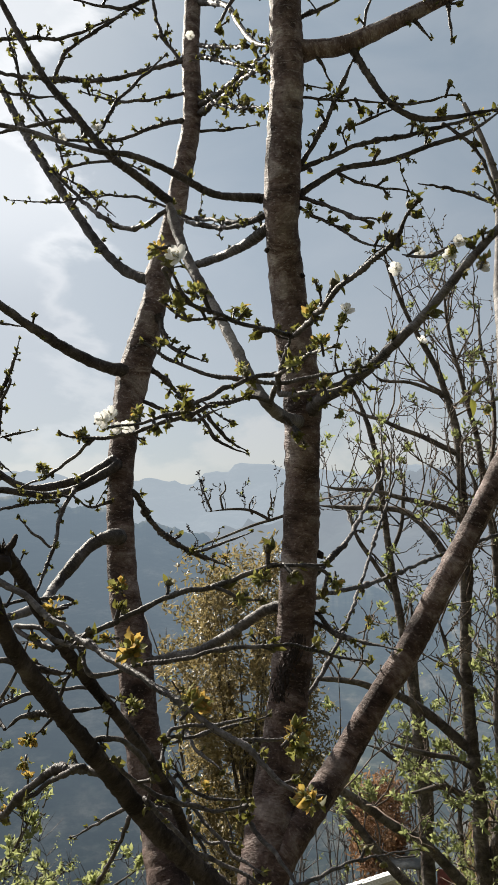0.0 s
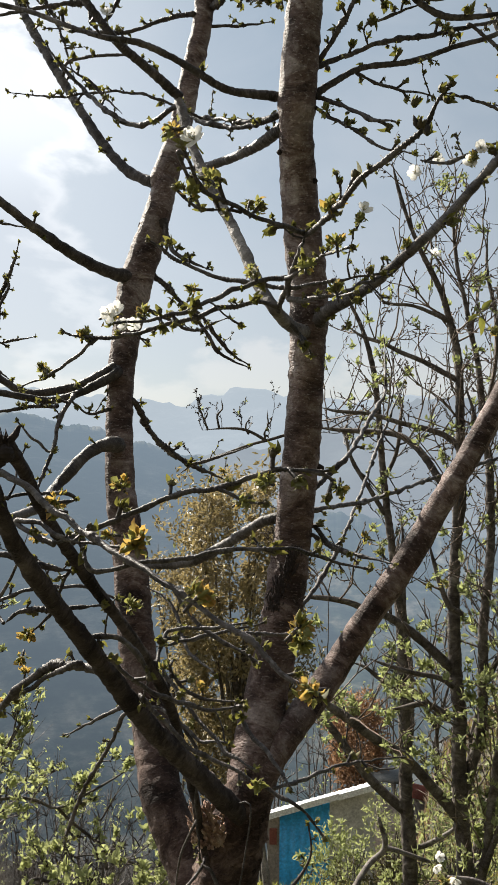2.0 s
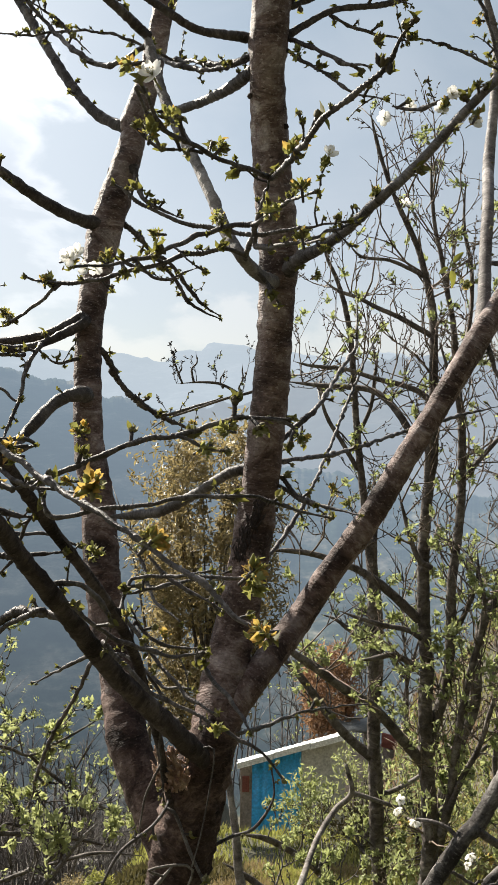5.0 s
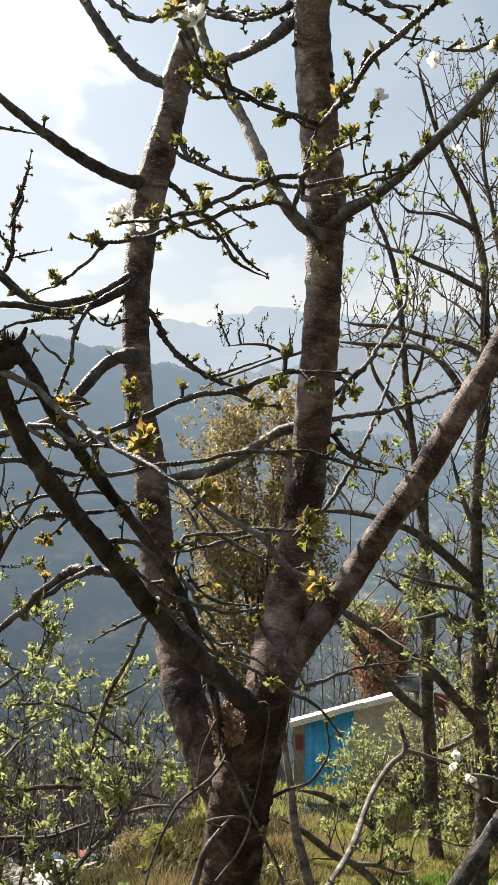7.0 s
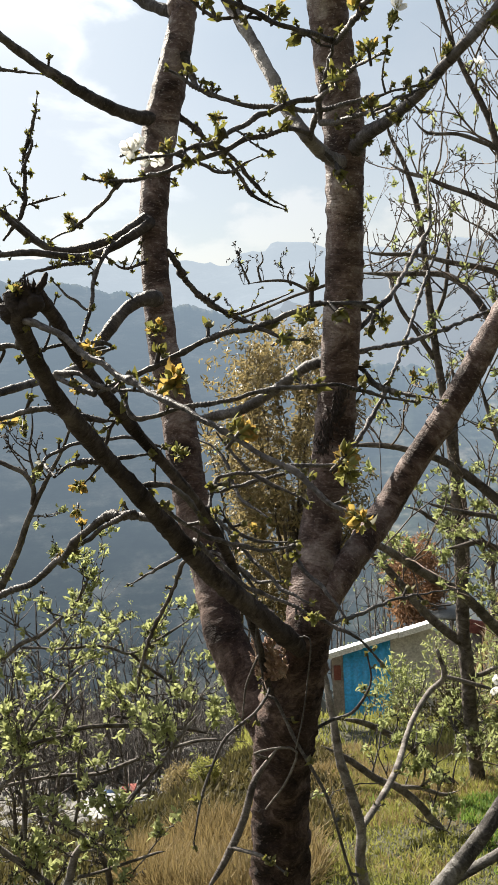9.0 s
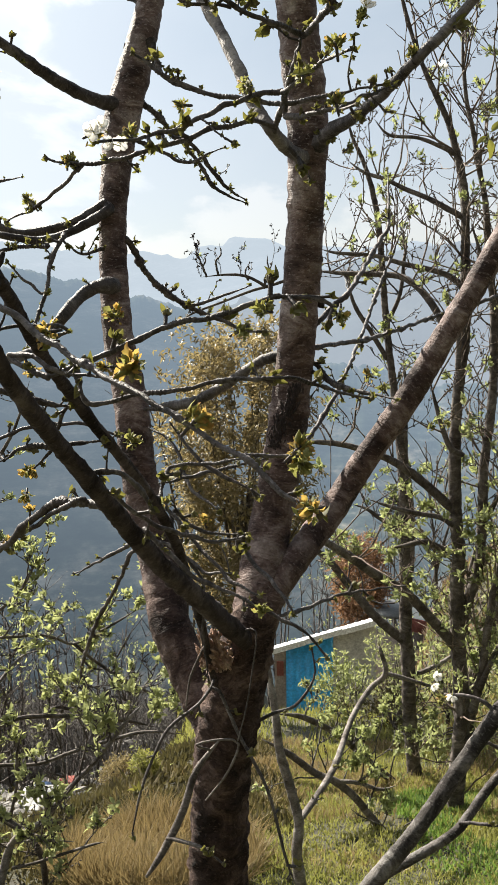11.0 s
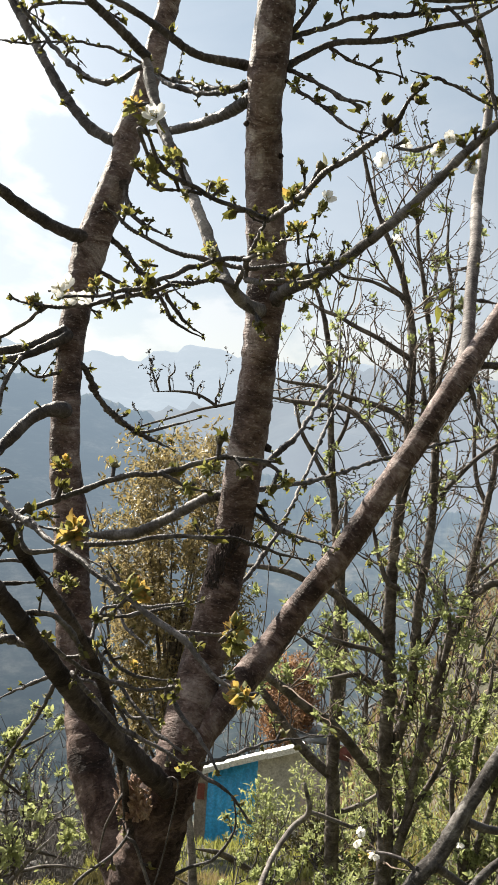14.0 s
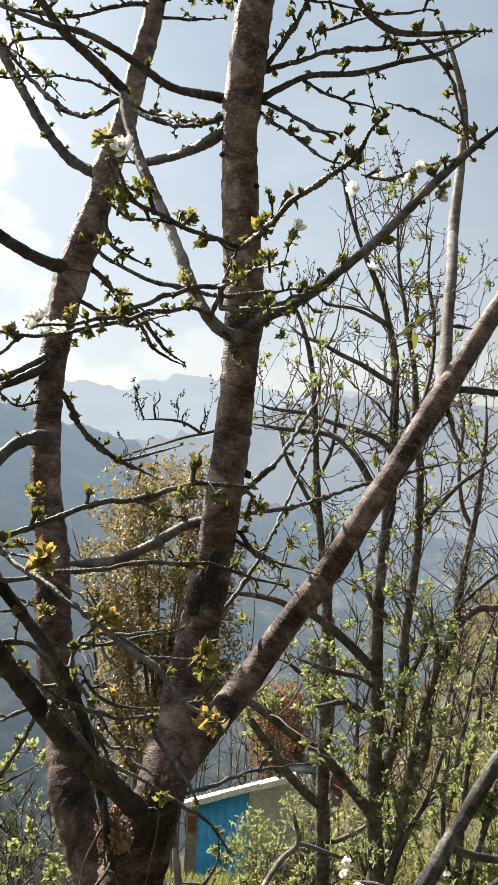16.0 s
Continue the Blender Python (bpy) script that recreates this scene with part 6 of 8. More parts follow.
limb(R, "limb", [(0.890, 2.620, 0.431, 0.0132), (0.976, 2.680, 0.381, 0.0127), (1.099, 2.740, 0.338, 0.0121), (1.279, 2.800, 0.285, 0.0088)], mat=BARK_TWIG, spur=3)
limb(R, "limb", [(0.733, 2.540, 0.302, 0.0072), (0.697, 2.560, 0.330, 0.0064), (0.647, 2.580, 0.339, 0.0057), (0.589, 2.600, 0.334, 0.0041)], mat=BARK_GREY, spur=6)
limb(R, "twig", [(0.927, 2.640, 0.217, 0.0066), (0.956, 2.627, 0.167, 0.0058), (0.996, 2.613, 0.100, 0.0049), (1.020, 2.600, 0.012, 0.0033)], spur=7)
limb(R, "twig", [(0.739, 2.600, 0.165, 0.0065), (0.816, 2.633, 0.109, 0.0058), (0.928, 2.667, 0.104, 0.0050), (1.013, 2.700, 0.107, 0.0034)], spur=6)
limb(R, "twig", [(0.656, 2.600, -0.099, 0.0065), (0.734, 2.550, -0.077, 0.0056), (0.809, 2.500, -0.063, 0.0039)], spur=6)

blossom(near_tree, 0.03, (0.548, 2.590, 0.372))
blossom(near_tree, 0.028, (0.560, 2.600, 0.395))
blossom(near_tree, 0.03, (0.607, 2.590, 0.335))
blossom(near_tree, 0.03, (0.776, 2.600, 0.228))
blossom(near_tree, 0.028, (0.765, 2.600, 0.200))
blossom(near_tree, 0.026, (0.872, 2.620, 0.365))
leaf_tuft(near_tree, "green", 0.045, (0.585, 2.600, 0.322))
leaf_tuft(near_tree, "green", 0.045, (0.812, 2.600, 0.215))
leaf_tuft(near_tree, "bronze", 0.035, (0.840, 2.610, 0.205))
leaf_tuft(near_tree, "green", 0.035, (0.850, 2.620, 0.350))

young = thing("young_tree", (0.45, 3.85, ground_z(0.45, 3.85)), "slim pale-barked young tree on the grass slope", "tree", "orchard trees")
Y = young
limb(Y, "trunk", [(0.221, 3.850, -1.442, 0.0323), (0.178, 3.880, -1.134, 0.0269), (0.187, 3.903, -0.951, 0.0242), (0.139, 3.929, -0.750, 0.0242), (0.099, 3.948, -0.602, 0.0215), (0.082, 3.970, -0.427, 0.0188), (0.047, 4.000, -0.185, 0.0134), (0.029, 4.000, 0.082, 0.0080)], mat=BARK_PALE)
limb(Y, "limb", [(0.193, 3.900, -0.944, 0.0161), (0.327, 4.300, -1.023, 0.0176), (0.430, 4.580, -1.028, 0.0187), (0.561, 4.999, -0.982, 0.0169), (0.705, 5.300, -0.943, 0.0178), (0.806, 5.300, -0.833, 0.0177), (0.767, 5.300, -0.654, 0.0106)], spur=3, mat=BARK_PALE)
limb(Y, "limb", [(0.821, 5.400, -0.879, 0.0144), (0.933, 5.400, -0.912, 0.0144), (1.107, 5.400, -0.970, 0.0108)], spur=3, mat=BARK_PALE)

plum = thing("orchard_tree", (1.5, 5.7, ground_z(1.5, 5.7)), "many-stemmed fruit tree with bare upright shoots and opening pale leaves", "tree", "orchard trees")
Q = plum
orchard_limb(Q, "trunk", [(1.327, 5.700, -2.932, 0.0662), (1.345, 5.700, -2.571, 0.0625), (1.365, 5.700, -2.340, 0.0607), (1.371, 5.700, -1.867, 0.0588), (1.396, 5.700, -1.523, 0.0570), (1.393, 5.700, -1.185, 0.0533), (1.358, 5.700, -0.771, 0.0496), (1.343, 5.700, -0.364, 0.0460), (1.348, 5.700, -0.164, 0.0441), (1.322, 5.700, 0.113, 0.0423), (1.308, 5.700, 0.425, 0.0405), (1.309, 5.700, 0.734, 0.0368), (1.329, 5.700, 1.039, 0.0349), (1.353, 5.700, 1.265, 0.0331), (1.350, 5.700, 1.561, 0.0313), (1.343, 5.700, 1.780, 0.0294), (1.337, 5.700, 2.069, 0.0276), (1.312, 5.700, 2.280, 0.0257), (1.271, 5.700, 2.436, 0.0221), (1.226, 5.700, 2.590, 0.0202), (1.166, 5.700, 2.720, 0.0184), (1.072, 5.700, 2.905, 0.0147), (0.988, 5.700, 3.119, 0.0129), (0.927, 5.700, 3.316, 0.0110), (0.890, 5.700, 3.479, 0.0092)])
orchard_limb(Q, "trunk", [(1.360, 5.700, -0.833, 0.0368), (1.405, 5.712, -0.569, 0.0369), (1.467, 5.724, -0.367, 0.0351), (1.505, 5.735, -0.166, 0.0333), (1.512, 5.747, 0.111, 0.0334), (1.515, 5.759, 0.424, 0.0316), (1.545, 5.771, 0.659, 0.0298), (1.567, 5.782, 0.930, 0.0280), (1.570, 5.794, 1.235, 0.0280), (1.561, 5.806, 1.499, 0.0262), (1.530, 5.818, 1.721, 0.0244), (1.514, 5.829, 1.943, 0.0226), (1.494, 5.841, 2.163, 0.0189), (1.448, 5.853, 2.380, 0.0170), (1.410, 5.865, 2.596, 0.0151), (1.369, 5.876, 2.773, 0.0133), (1.343, 5.888, 3.023, 0.0114), (1.336, 5.900, 3.306, 0.0076)])
orchard_limb(Q, "limb", [(1.459, 5.650, -1.281, 0.0310), (1.503, 5.629, -1.040, 0.0290), (1.530, 5.607, -0.722, 0.0271), (1.558, 5.586, -0.431, 0.0252), (1.601, 5.564, -0.144, 0.0233), (1.649, 5.543, 0.079, 0.0179), (1.666, 5.521, 0.335, 0.0142), (1.610, 5.500, 0.563, 0.0106)])
orchard_limb(Q, "limb", [(1.493, 5.600, -1.088, 0.0217), (1.567, 5.600, -0.880, 0.0199), (1.676, 5.600, -0.671, 0.0181), (1.748, 5.600, -0.426, 0.0163), (1.802, 5.600, -0.205, 0.0126)])
orchard_limb(Q, "limb", [(1.339, 5.700, -0.821, 0.0368), (1.161, 5.650, -0.605, 0.0346), (0.973, 5.600, -0.395, 0.0325), (0.765, 5.550, -0.255, 0.0304), (0.601, 5.500, -0.120, 0.0284), (0.461, 5.450, -0.017, 0.0246), (0.305, 5.400, 0.101, 0.0174)])
orchard_limb(Q, "limb", [(1.287, 5.700, 0.158, 0.0331), (1.124, 5.686, 0.309, 0.0312), (0.989, 5.671, 0.420, 0.0293), (0.852, 5.657, 0.503, 0.0237), (0.749, 5.643, 0.534, 0.0218), (0.594, 5.629, 0.595, 0.0200), (0.409, 5.614, 0.623, 0.0163), (0.238, 5.600, 0.623, 0.0108)])
orchard_limb(Q, "limb", [(1.218, 5.700, 1.368, 0.0257), (1.146, 5.783, 1.508, 0.0243), (1.068, 5.867, 1.613, 0.0227), (0.969, 5.950, 1.681, 0.0211), (0.816, 6.033, 1.701, 0.0195), (0.608, 6.117, 1.713, 0.0158), (0.395, 6.200, 1.738, 0.0120)])
orchard_limb(Q, "limb", [(1.347, 5.700, 1.591, 0.0221), (1.265, 5.733, 1.665, 0.0203), (1.154, 5.767, 1.712, 0.0186), (0.976, 5.800, 1.755, 0.0168), (0.780, 5.833, 1.815, 0.0132), (0.556, 5.867, 1.836, 0.0114), (0.436, 5.900, 1.865, 0.0076)])
orchard_limb(Q, "limb", [(1.333, 5.700, 2.032, 0.0202), (1.223, 5.733, 2.098, 0.0185), (1.112, 5.767, 2.164, 0.0167), (0.971, 5.800, 2.228, 0.0150), (0.851, 5.833, 2.294, 0.0132), (0.721, 5.867, 2.342, 0.0114), (0.618, 5.900, 2.421, 0.0076)])
orchard_limb(Q, "limb", [(1.277, 5.700, 2.412, 0.0147), (1.180, 5.700, 2.464, 0.0129), (1.029, 5.700, 2.522, 0.0110), (0.853, 5.700, 2.542, 0.0092), (0.758, 5.700, 2.638, 0.0074)])
orchard_limb(Q, "limb", [(1.521, 5.800, 1.721, 0.0168), (1.579, 5.860, 1.950, 0.0151), (1.637, 5.920, 2.218, 0.0153), (1.649, 5.980, 2.522, 0.0135), (1.607, 6.040, 2.824, 0.0117), (1.626, 6.100, 3.168, 0.0099)])
orchard_limb(Q, "limb", [(1.635, 5.850, 1.127, 0.0170), (1.739, 5.912, 1.237, 0.0172), (1.900, 5.975, 1.392, 0.0154), (2.031, 6.038, 1.477, 0.0136), (2.202, 6.100, 1.593, 0.0099)])
orchard_limb(Q, "limb", [(1.348, 5.750, -0.180, 0.0241), (1.246, 5.750, -0.145, 0.0223), (1.132, 5.750, -0.095, 0.0204), (1.009, 5.750, -0.118, 0.0167), (0.875, 5.750, -0.142, 0.0111)])
orchard_limb(Q, "limb", [(1.295, 5.650, 0.047, 0.0200), (1.205, 5.650, 0.101, 0.0182), (1.050, 5.650, 0.131, 0.0164), (0.874, 5.650, 0.179, 0.0128), (0.737, 5.650, 0.229, 0.0073)])
orchard_limb(Q, "limb", [(1.291, 5.600, 1.085, 0.0181), (1.303, 5.600, 1.343, 0.0181), (1.385, 5.600, 1.566, 0.0163), (1.414, 5.600, 1.784, 0.0144), (1.349, 5.600, 1.992, 0.0108)])
orchard_limb(Q, "limb", [(1.338, 5.600, 0.525, 0.0181), (1.245, 5.600, 0.595, 0.0181), (1.168, 5.600, 0.816, 0.0144), (1.110, 5.600, 1.036, 0.0108)])
orchard_limb(Q, "limb", [(1.538, 5.800, 0.017, 0.0187), (1.620, 5.800, 0.183, 0.0168), (1.696, 5.800, 0.406, 0.0150), (1.693, 5.800, 0.624, 0.0094)])
shoots(Q, 21, 185, 0.66, 0.055, LEAF_SUNNY, 0.04, 0.75, thick=0.0062, bark_mat=BARK_SHOOT)

slope_tree = thing("orchard_tree", (1.95, 7.0, ground_z(1.95, 7.0)), "leaning fruit tree with forked grey limbs on the bank", "tree", "orchard trees")
E = slope_tree
orchard_limb(E, "trunk", [(1.740, 7.000, -2.750, 0.0570), (1.790, 7.000, -1.800, 0.0545), (1.905, 7.000, -1.270, 0.0520), (2.034, 7.000, -0.900, 0.0499), (2.057, 7.000, -0.551, 0.0453), (2.086, 7.000, -0.230, 0.0431), (2.183, 7.000, -0.005, 0.0408), (2.240, 7.000, 0.182, 0.0385), (2.260, 7.000, 0.432, 0.0317), (2.296, 7.000, 0.719, 0.0295), (2.343, 7.000, 0.980, 0.0272), (2.380, 7.000, 1.238, 0.0227), (2.395, 7.000, 1.515, 0.0204), (2.411, 7.000, 1.789, 0.0159), (2.388, 7.000, 2.147, 0.0113)])
orchard_limb(E, "limb", [(2.242, 7.000, 0.163, 0.0317), (2.336, 7.000, 0.265, 0.0317), (2.443, 7.000, 0.338, 0.0317), (2.601, 7.000, 0.348, 0.0295), (2.814, 7.000, 0.380, 0.0204)], mat=BARK_PALE)
orchard_limb(E, "limb", [(2.279, 7.000, 0.347, 0.0204), (2.417, 7.000, 0.490, 0.0181), (2.592, 7.000, 0.634, 0.0159), (2.775, 7.000, 0.703, 0.0091)])
orchard_limb(E, "limb", [(2.376, 7.100, 0.971, 0.0207), (2.277, 7.100, 1.177, 0.0184), (2.231, 7.100, 1.500, 0.0161), (2.247, 7.100, 1.869, 0.0138), (2.170, 7.100, 2.226, 0.0092)])
orchard_limb(E, "limb", [(2.133, 7.000, -0.081, 0.0204), (1.996, 7.000, 0.177, 0.0181), (1.906, 7.000, 0.362, 0.0136)])
shoots(E, 25, 80, 0.6, 0.05, LEAF_SUNNY, 0.03, 0.7, thick=0.006, bark_mat=BARK_SHOOT)

bank_tree = thing("orchard_tree", (2.18, 6.3, ground_z(2.18, 6.3)), "bushy young fruit tree in yellow-green leaf on the bank", "tree", "orchard trees")
G = bank_tree
orchard_limb(G, "limb", [(2.221, 6.300, -2.164, 0.0305), (2.177, 6.300, -1.926, 0.0285), (2.154, 6.300, -1.620, 0.0265), (2.156, 6.300, -1.223, 0.0244), (2.173, 6.300, -0.764, 0.0224), (2.238, 6.300, -0.356, 0.0183), (2.252, 6.300, -0.089, 0.0122)])
orchard_limb(G, "limb", [(2.257, 6.300, -2.162, 0.0285), (2.213, 6.300, -1.925, 0.0285), (2.218, 6.300, -1.593, 0.0265), (2.329, 6.300, -1.169, 0.0244), (2.415, 6.300, -0.752, 0.0204), (2.435, 6.300, -0.345, 0.0143)])
orchard_limb(G, "limb", [(2.198, 6.300, -2.117, 0.0244), (2.154, 6.300, -1.880, 0.0244), (2.109, 6.300, -1.622, 0.0224), (2.023, 6.300, -1.229, 0.0204), (2.012, 6.300, -0.909, 0.0183), (2.040, 6.300, -0.546, 0.0122)])
orchard_limb(G, "limb", [(1.428, 5.700, -1.183, 0.0221), (1.554, 5.825, -1.121, 0.0188), (1.692, 5.950, -0.971, 0.0173), (1.847, 6.075, -0.866, 0.0157), (2.040, 6.200, -0.821, 0.0100)])
orchard_limb(G, "limb", [(2.438, 6.300, -2.155, 0.0285), (2.429, 6.300, -1.868, 0.0265), (2.442, 6.300, -1.584, 0.0244), (2.512, 6.300, -1.206, 0.0224), (2.570, 6.300, -0.744, 0.0204), (2.561, 6.300, -0.294, 0.0122)])
shoots(G, 26, 62, 0.34, 0.05, LEAF_SUNNY, 0.1, 0.6, thick=0.005)

plum_far = thing("orchard_tree", (1.3, 6.6, ground_z(1.3, 6.6)), "slender fruit tree with bare shoots beyond the grass", "tree", "orchard trees")
P = plum_far
orchard_limb(P, "trunk", [(1.463, 6.600, -3.664, 0.0641), (1.375, 6.600, -3.145, 0.0598), (1.303, 6.600, -2.637, 0.0576), (1.259, 6.600, -2.388, 0.0576), (1.203, 6.600, -1.895, 0.0555), (1.181, 6.600, -1.411, 0.0555), (1.157, 6.600, -1.078, 0.0512), (1.148, 6.600, -0.702, 0.0470), (1.131, 6.600, -0.240, 0.0427), (1.114, 6.600, 0.212, 0.0363), (1.067, 6.600, 0.655, 0.0320), (1.008, 6.600, 1.088, 0.0278), (0.970, 6.600, 1.429, 0.0256), (0.942, 6.600, 1.765, 0.0235), (0.909, 6.600, 2.096, 0.0214), (0.859, 6.600, 2.339, 0.0192), (0.791, 6.600, 2.538, 0.0149), (0.726, 6.600, 2.674, 0.0128), (0.669, 6.600, 2.850, 0.0085)])
orchard_limb(P, "trunk", [(1.154, 6.600, -0.889, 0.0256), (1.191, 6.600, -0.467, 0.0256), (1.178, 6.600, -0.010, 0.0235), (1.133, 6.600, 0.348, 0.0214), (1.129, 6.600, 0.747, 0.0171), (1.116, 6.600, 1.095, 0.0128)])
orchard_limb(P, "limb", [(1.141, 6.600, -1.154, 0.0384), (0.945, 6.600, -0.984, 0.0363), (0.796, 6.600, -0.814, 0.0342), (0.646, 6.600, -0.612, 0.0299), (0.519, 6.600, -0.458, 0.0256), (0.350, 6.600, -0.330, 0.0171)])
orchard_limb(P, "limb", [(0.986, 6.600, 1.086, 0.0192), (0.861, 6.600, 1.293, 0.0171), (0.737, 6.600, 1.497, 0.0149), (0.665, 6.600, 1.745, 0.0107)])
orchard_limb(P, "limb", [(0.982, 6.600, 1.344, 0.0171), (1.075, 6.600, 1.564, 0.0149), (1.104, 6.600, 1.819, 0.0128), (1.128, 6.600, 2.030, 0.0085)])
orchard_limb(P, "limb", [(1.185, 6.600, -1.459, 0.0192), (1.336, 6.600, -1.403, 0.0192), (1.511, 6.600, -1.299, 0.0149), (1.614, 6.600, -1.174, 0.0107)], mat=BARK_PALE)
orchard_limb(P, "limb", [(1.112, 6.600, -0.287, 0.0192), (0.983, 6.600, -0.180, 0.0171), (0.841, 6.600, -0.075, 0.0128), (0.727, 6.600, -0.036, 0.0085)])
orchard_limb(P, "limb", [(1.253, 6.600, -2.514, 0.0321), (0.970, 6.440, -2.212, 0.0292), (0.731, 6.280, -1.912, 0.0244), (0.592, 6.120, -1.707, 0.0238), (0.317, 5.960, -1.476, 0.0212), (0.111, 5.800, -1.360, 0.0150)])
orchard_limb(P, "limb", [(1.261, 5.300, -2.498, 0.0308), (1.037, 5.300, -2.186, 0.0274), (0.918, 5.300, -2.054, 0.0257), (0.749, 5.300, -1.878, 0.0257), (0.618, 5.300, -1.704, 0.0257), (0.487, 5.300, -1.586, 0.0257), (0.359, 5.300, -1.529, 0.0240), (0.178, 5.300, -1.384, 0.0205), (0.008, 5.300, -1.283, 0.0154)])
orchard_limb(P, "limb", [(0.487, 5.300, -1.586, 0.0154), (0.634, 5.300, -1.596, 0.0137), (0.780, 5.300, -1.645, 0.0120), (0.889, 5.300, -1.618, 0.0068)], mat=BARK_PALE)
shoots(P, 22, 72, 0.5, 0.05, LEAF_SUNNY, 0.05, 0.75, thick=0.007, reach=0.85, bark_mat=BARK_TWIG)

willow = thing("orchard_tree", (-1.5, 4.6, ground_z(-1.5, 4.6)), "low fruit tree with pale green opening leaves on the slope", "tree", "orchard trees")
S = willow
orchard_limb(S, "trunk", [(-3.151, 4.600, -1.648, 0.0423), (-2.722, 4.600, -1.127, 0.0360), (-2.260, 4.600, -0.605, 0.0296), (-1.925, 4.600, -0.200, 0.0233), (-1.814, 4.600, -0.060, 0.0212), (-1.701, 4.600, 0.125, 0.0201), (-1.600, 4.600, 0.308, 0.0180), (-1.540, 4.600, 0.444, 0.0169), (-1.469, 4.600, 0.578, 0.0148), (-1.375, 4.600, 0.731, 0.0116), (-1.294, 4.600, 0.862, 0.0085), (-1.237, 4.600, 0.992, 0.0063), (-1.185, 4.600, 1.142, 0.0042)])
orchard_limb(S, "limb", [(-1.494, 4.600, 0.556, 0.0138), (-1.481, 4.600, 0.646, 0.0138), (-1.523, 4.600, 0.727, 0.0127), (-1.609, 4.600, 0.777, 0.0127), (-1.717, 4.600, 0.839, 0.0116), (-1.796, 4.600, 0.955, 0.0095), (-1.966, 4.600, 1.076, 0.0063)])
orchard_limb(S, "limb", [(-1.485, 4.600, 0.646, 0.0085), (-1.472, 4.600, 0.736, 0.0074), (-1.483, 4.600, 0.849, 0.0063), (-1.452, 4.600, 0.981, 0.0053), (-1.447, 4.600, 1.114, 0.0032)])
orchard_limb(S, "limb", [(-2.237, 4.400, -0.390, 0.0182), (-1.855, 4.400, -0.278, 0.0162), (-1.750, 4.400, -0.262, 0.0152), (-1.668, 4.400, -0.235, 0.0142), (-1.570, 4.400, -0.164, 0.0121), (-1.465, 4.400, -0.122, 0.0111), (-1.358, 4.400, -0.046, 0.0091), (-1.261, 4.400, 0.041, 0.0081), (-1.198, 4.400, 0.128, 0.0071), (-1.144, 4.400, 0.237, 0.0051)])
orchard_limb(S, "limb", [(-1.573, 4.400, -0.187, 0.0081), (-1.461, 4.400, -0.190, 0.0071), (-1.361, 4.400, -0.200, 0.0061), (-1.312, 4.400, -0.149, 0.0051), (-1.273, 4.400, -0.093, 0.0040)])
orchard_limb(S, "limb", [(-1.486, 4.000, -0.541, 0.0101), (-1.445, 4.117, -0.484, 0.0094), (-1.402, 4.233, -0.444, 0.0087), (-1.368, 4.350, -0.422, 0.0090), (-1.330, 4.467, -0.384, 0.0092), (-1.316, 4.583, -0.390, 0.0074), (-1.300, 4.700, -0.405, 0.0054)])
orchard_limb(S, "limb", [(-1.488, 4.000, -0.563, 0.0101), (-1.399, 4.112, -0.571, 0.0104), (-1.339, 4.225, -0.610, 0.0107), (-1.262, 4.338, -0.625, 0.0120), (-1.159, 4.450, -0.673, 0.0123), (-1.029, 4.562, -0.734, 0.0126), (-0.915, 4.675, -0.799, 0.0129), (-0.795, 4.788, -0.875, 0.0121), (-0.623, 4.900, -0.981, 0.0090)])
orchard_limb(S, "limb", [(-2.041, 4.000, -1.041, 0.0165), (-1.765, 4.000, -0.887, 0.0147), (-1.695, 4.000, -0.832, 0.0147), (-1.603, 4.000, -0.757, 0.0138), (-1.521, 4.000, -0.681, 0.0128), (-1.493, 4.000, -0.606, 0.0110), (-1.484, 4.000, -0.520, 0.0101), (-1.482, 4.000, -0.445, 0.0083), (-1.495, 4.000, -0.328, 0.0055)], mat=BARK_GREY)
orchard_limb(S, "trunk", [(-1.358, 3.900, -1.662, 0.0268), (-1.309, 3.900, -1.371, 0.0232), (-1.247, 3.900, -1.145, 0.0206), (-1.203, 3.900, -1.043, 0.0188), (-1.120, 3.900, -0.979, 0.0161), (-1.055, 3.900, -0.937, 0.0143), (-0.977, 3.900, -0.841, 0.0134), (-0.899, 3.900, -0.747, 0.0125), (-0.802, 3.900, -0.644, 0.0107), (-0.704, 3.900, -0.521, 0.0098), (-0.617, 3.900, -0.410, 0.0080), (-0.533, 3.900, -0.320, 0.0054)], mat=BARK_GREY)
orchard_limb(S, "limb", [(-1.332, 3.900, -1.394, 0.0197), (-1.351, 3.900, -1.261, 0.0179), (-1.463, 3.900, -1.141, 0.0161), (-1.558, 3.900, -1.064, 0.0152), (-1.634, 3.900, -0.998, 0.0152), (-1.727, 3.900, -0.900, 0.0143), (-1.838, 3.900, -0.780, 0.0107)])
orchard_limb(S, "limb", [(-1.151, 4.200, -1.744, 0.0193), (-1.146, 4.200, -1.554, 0.0174), (-1.160, 4.200, -1.342, 0.0164), (-1.235, 4.200, -1.202, 0.0164), (-1.318, 4.200, -1.144, 0.0164), (-1.390, 4.200, -1.097, 0.0145), (-1.527, 4.200, -1.038, 0.0096)])
orchard_limb(S, "limb", [(-1.204, 3.900, -1.054, 0.0080), (-1.126, 3.900, -1.044, 0.0071), (-1.004, 3.900, -1.044, 0.0063), (-0.904, 3.900, -1.049, 0.0045)], mat=BARK_GREY)
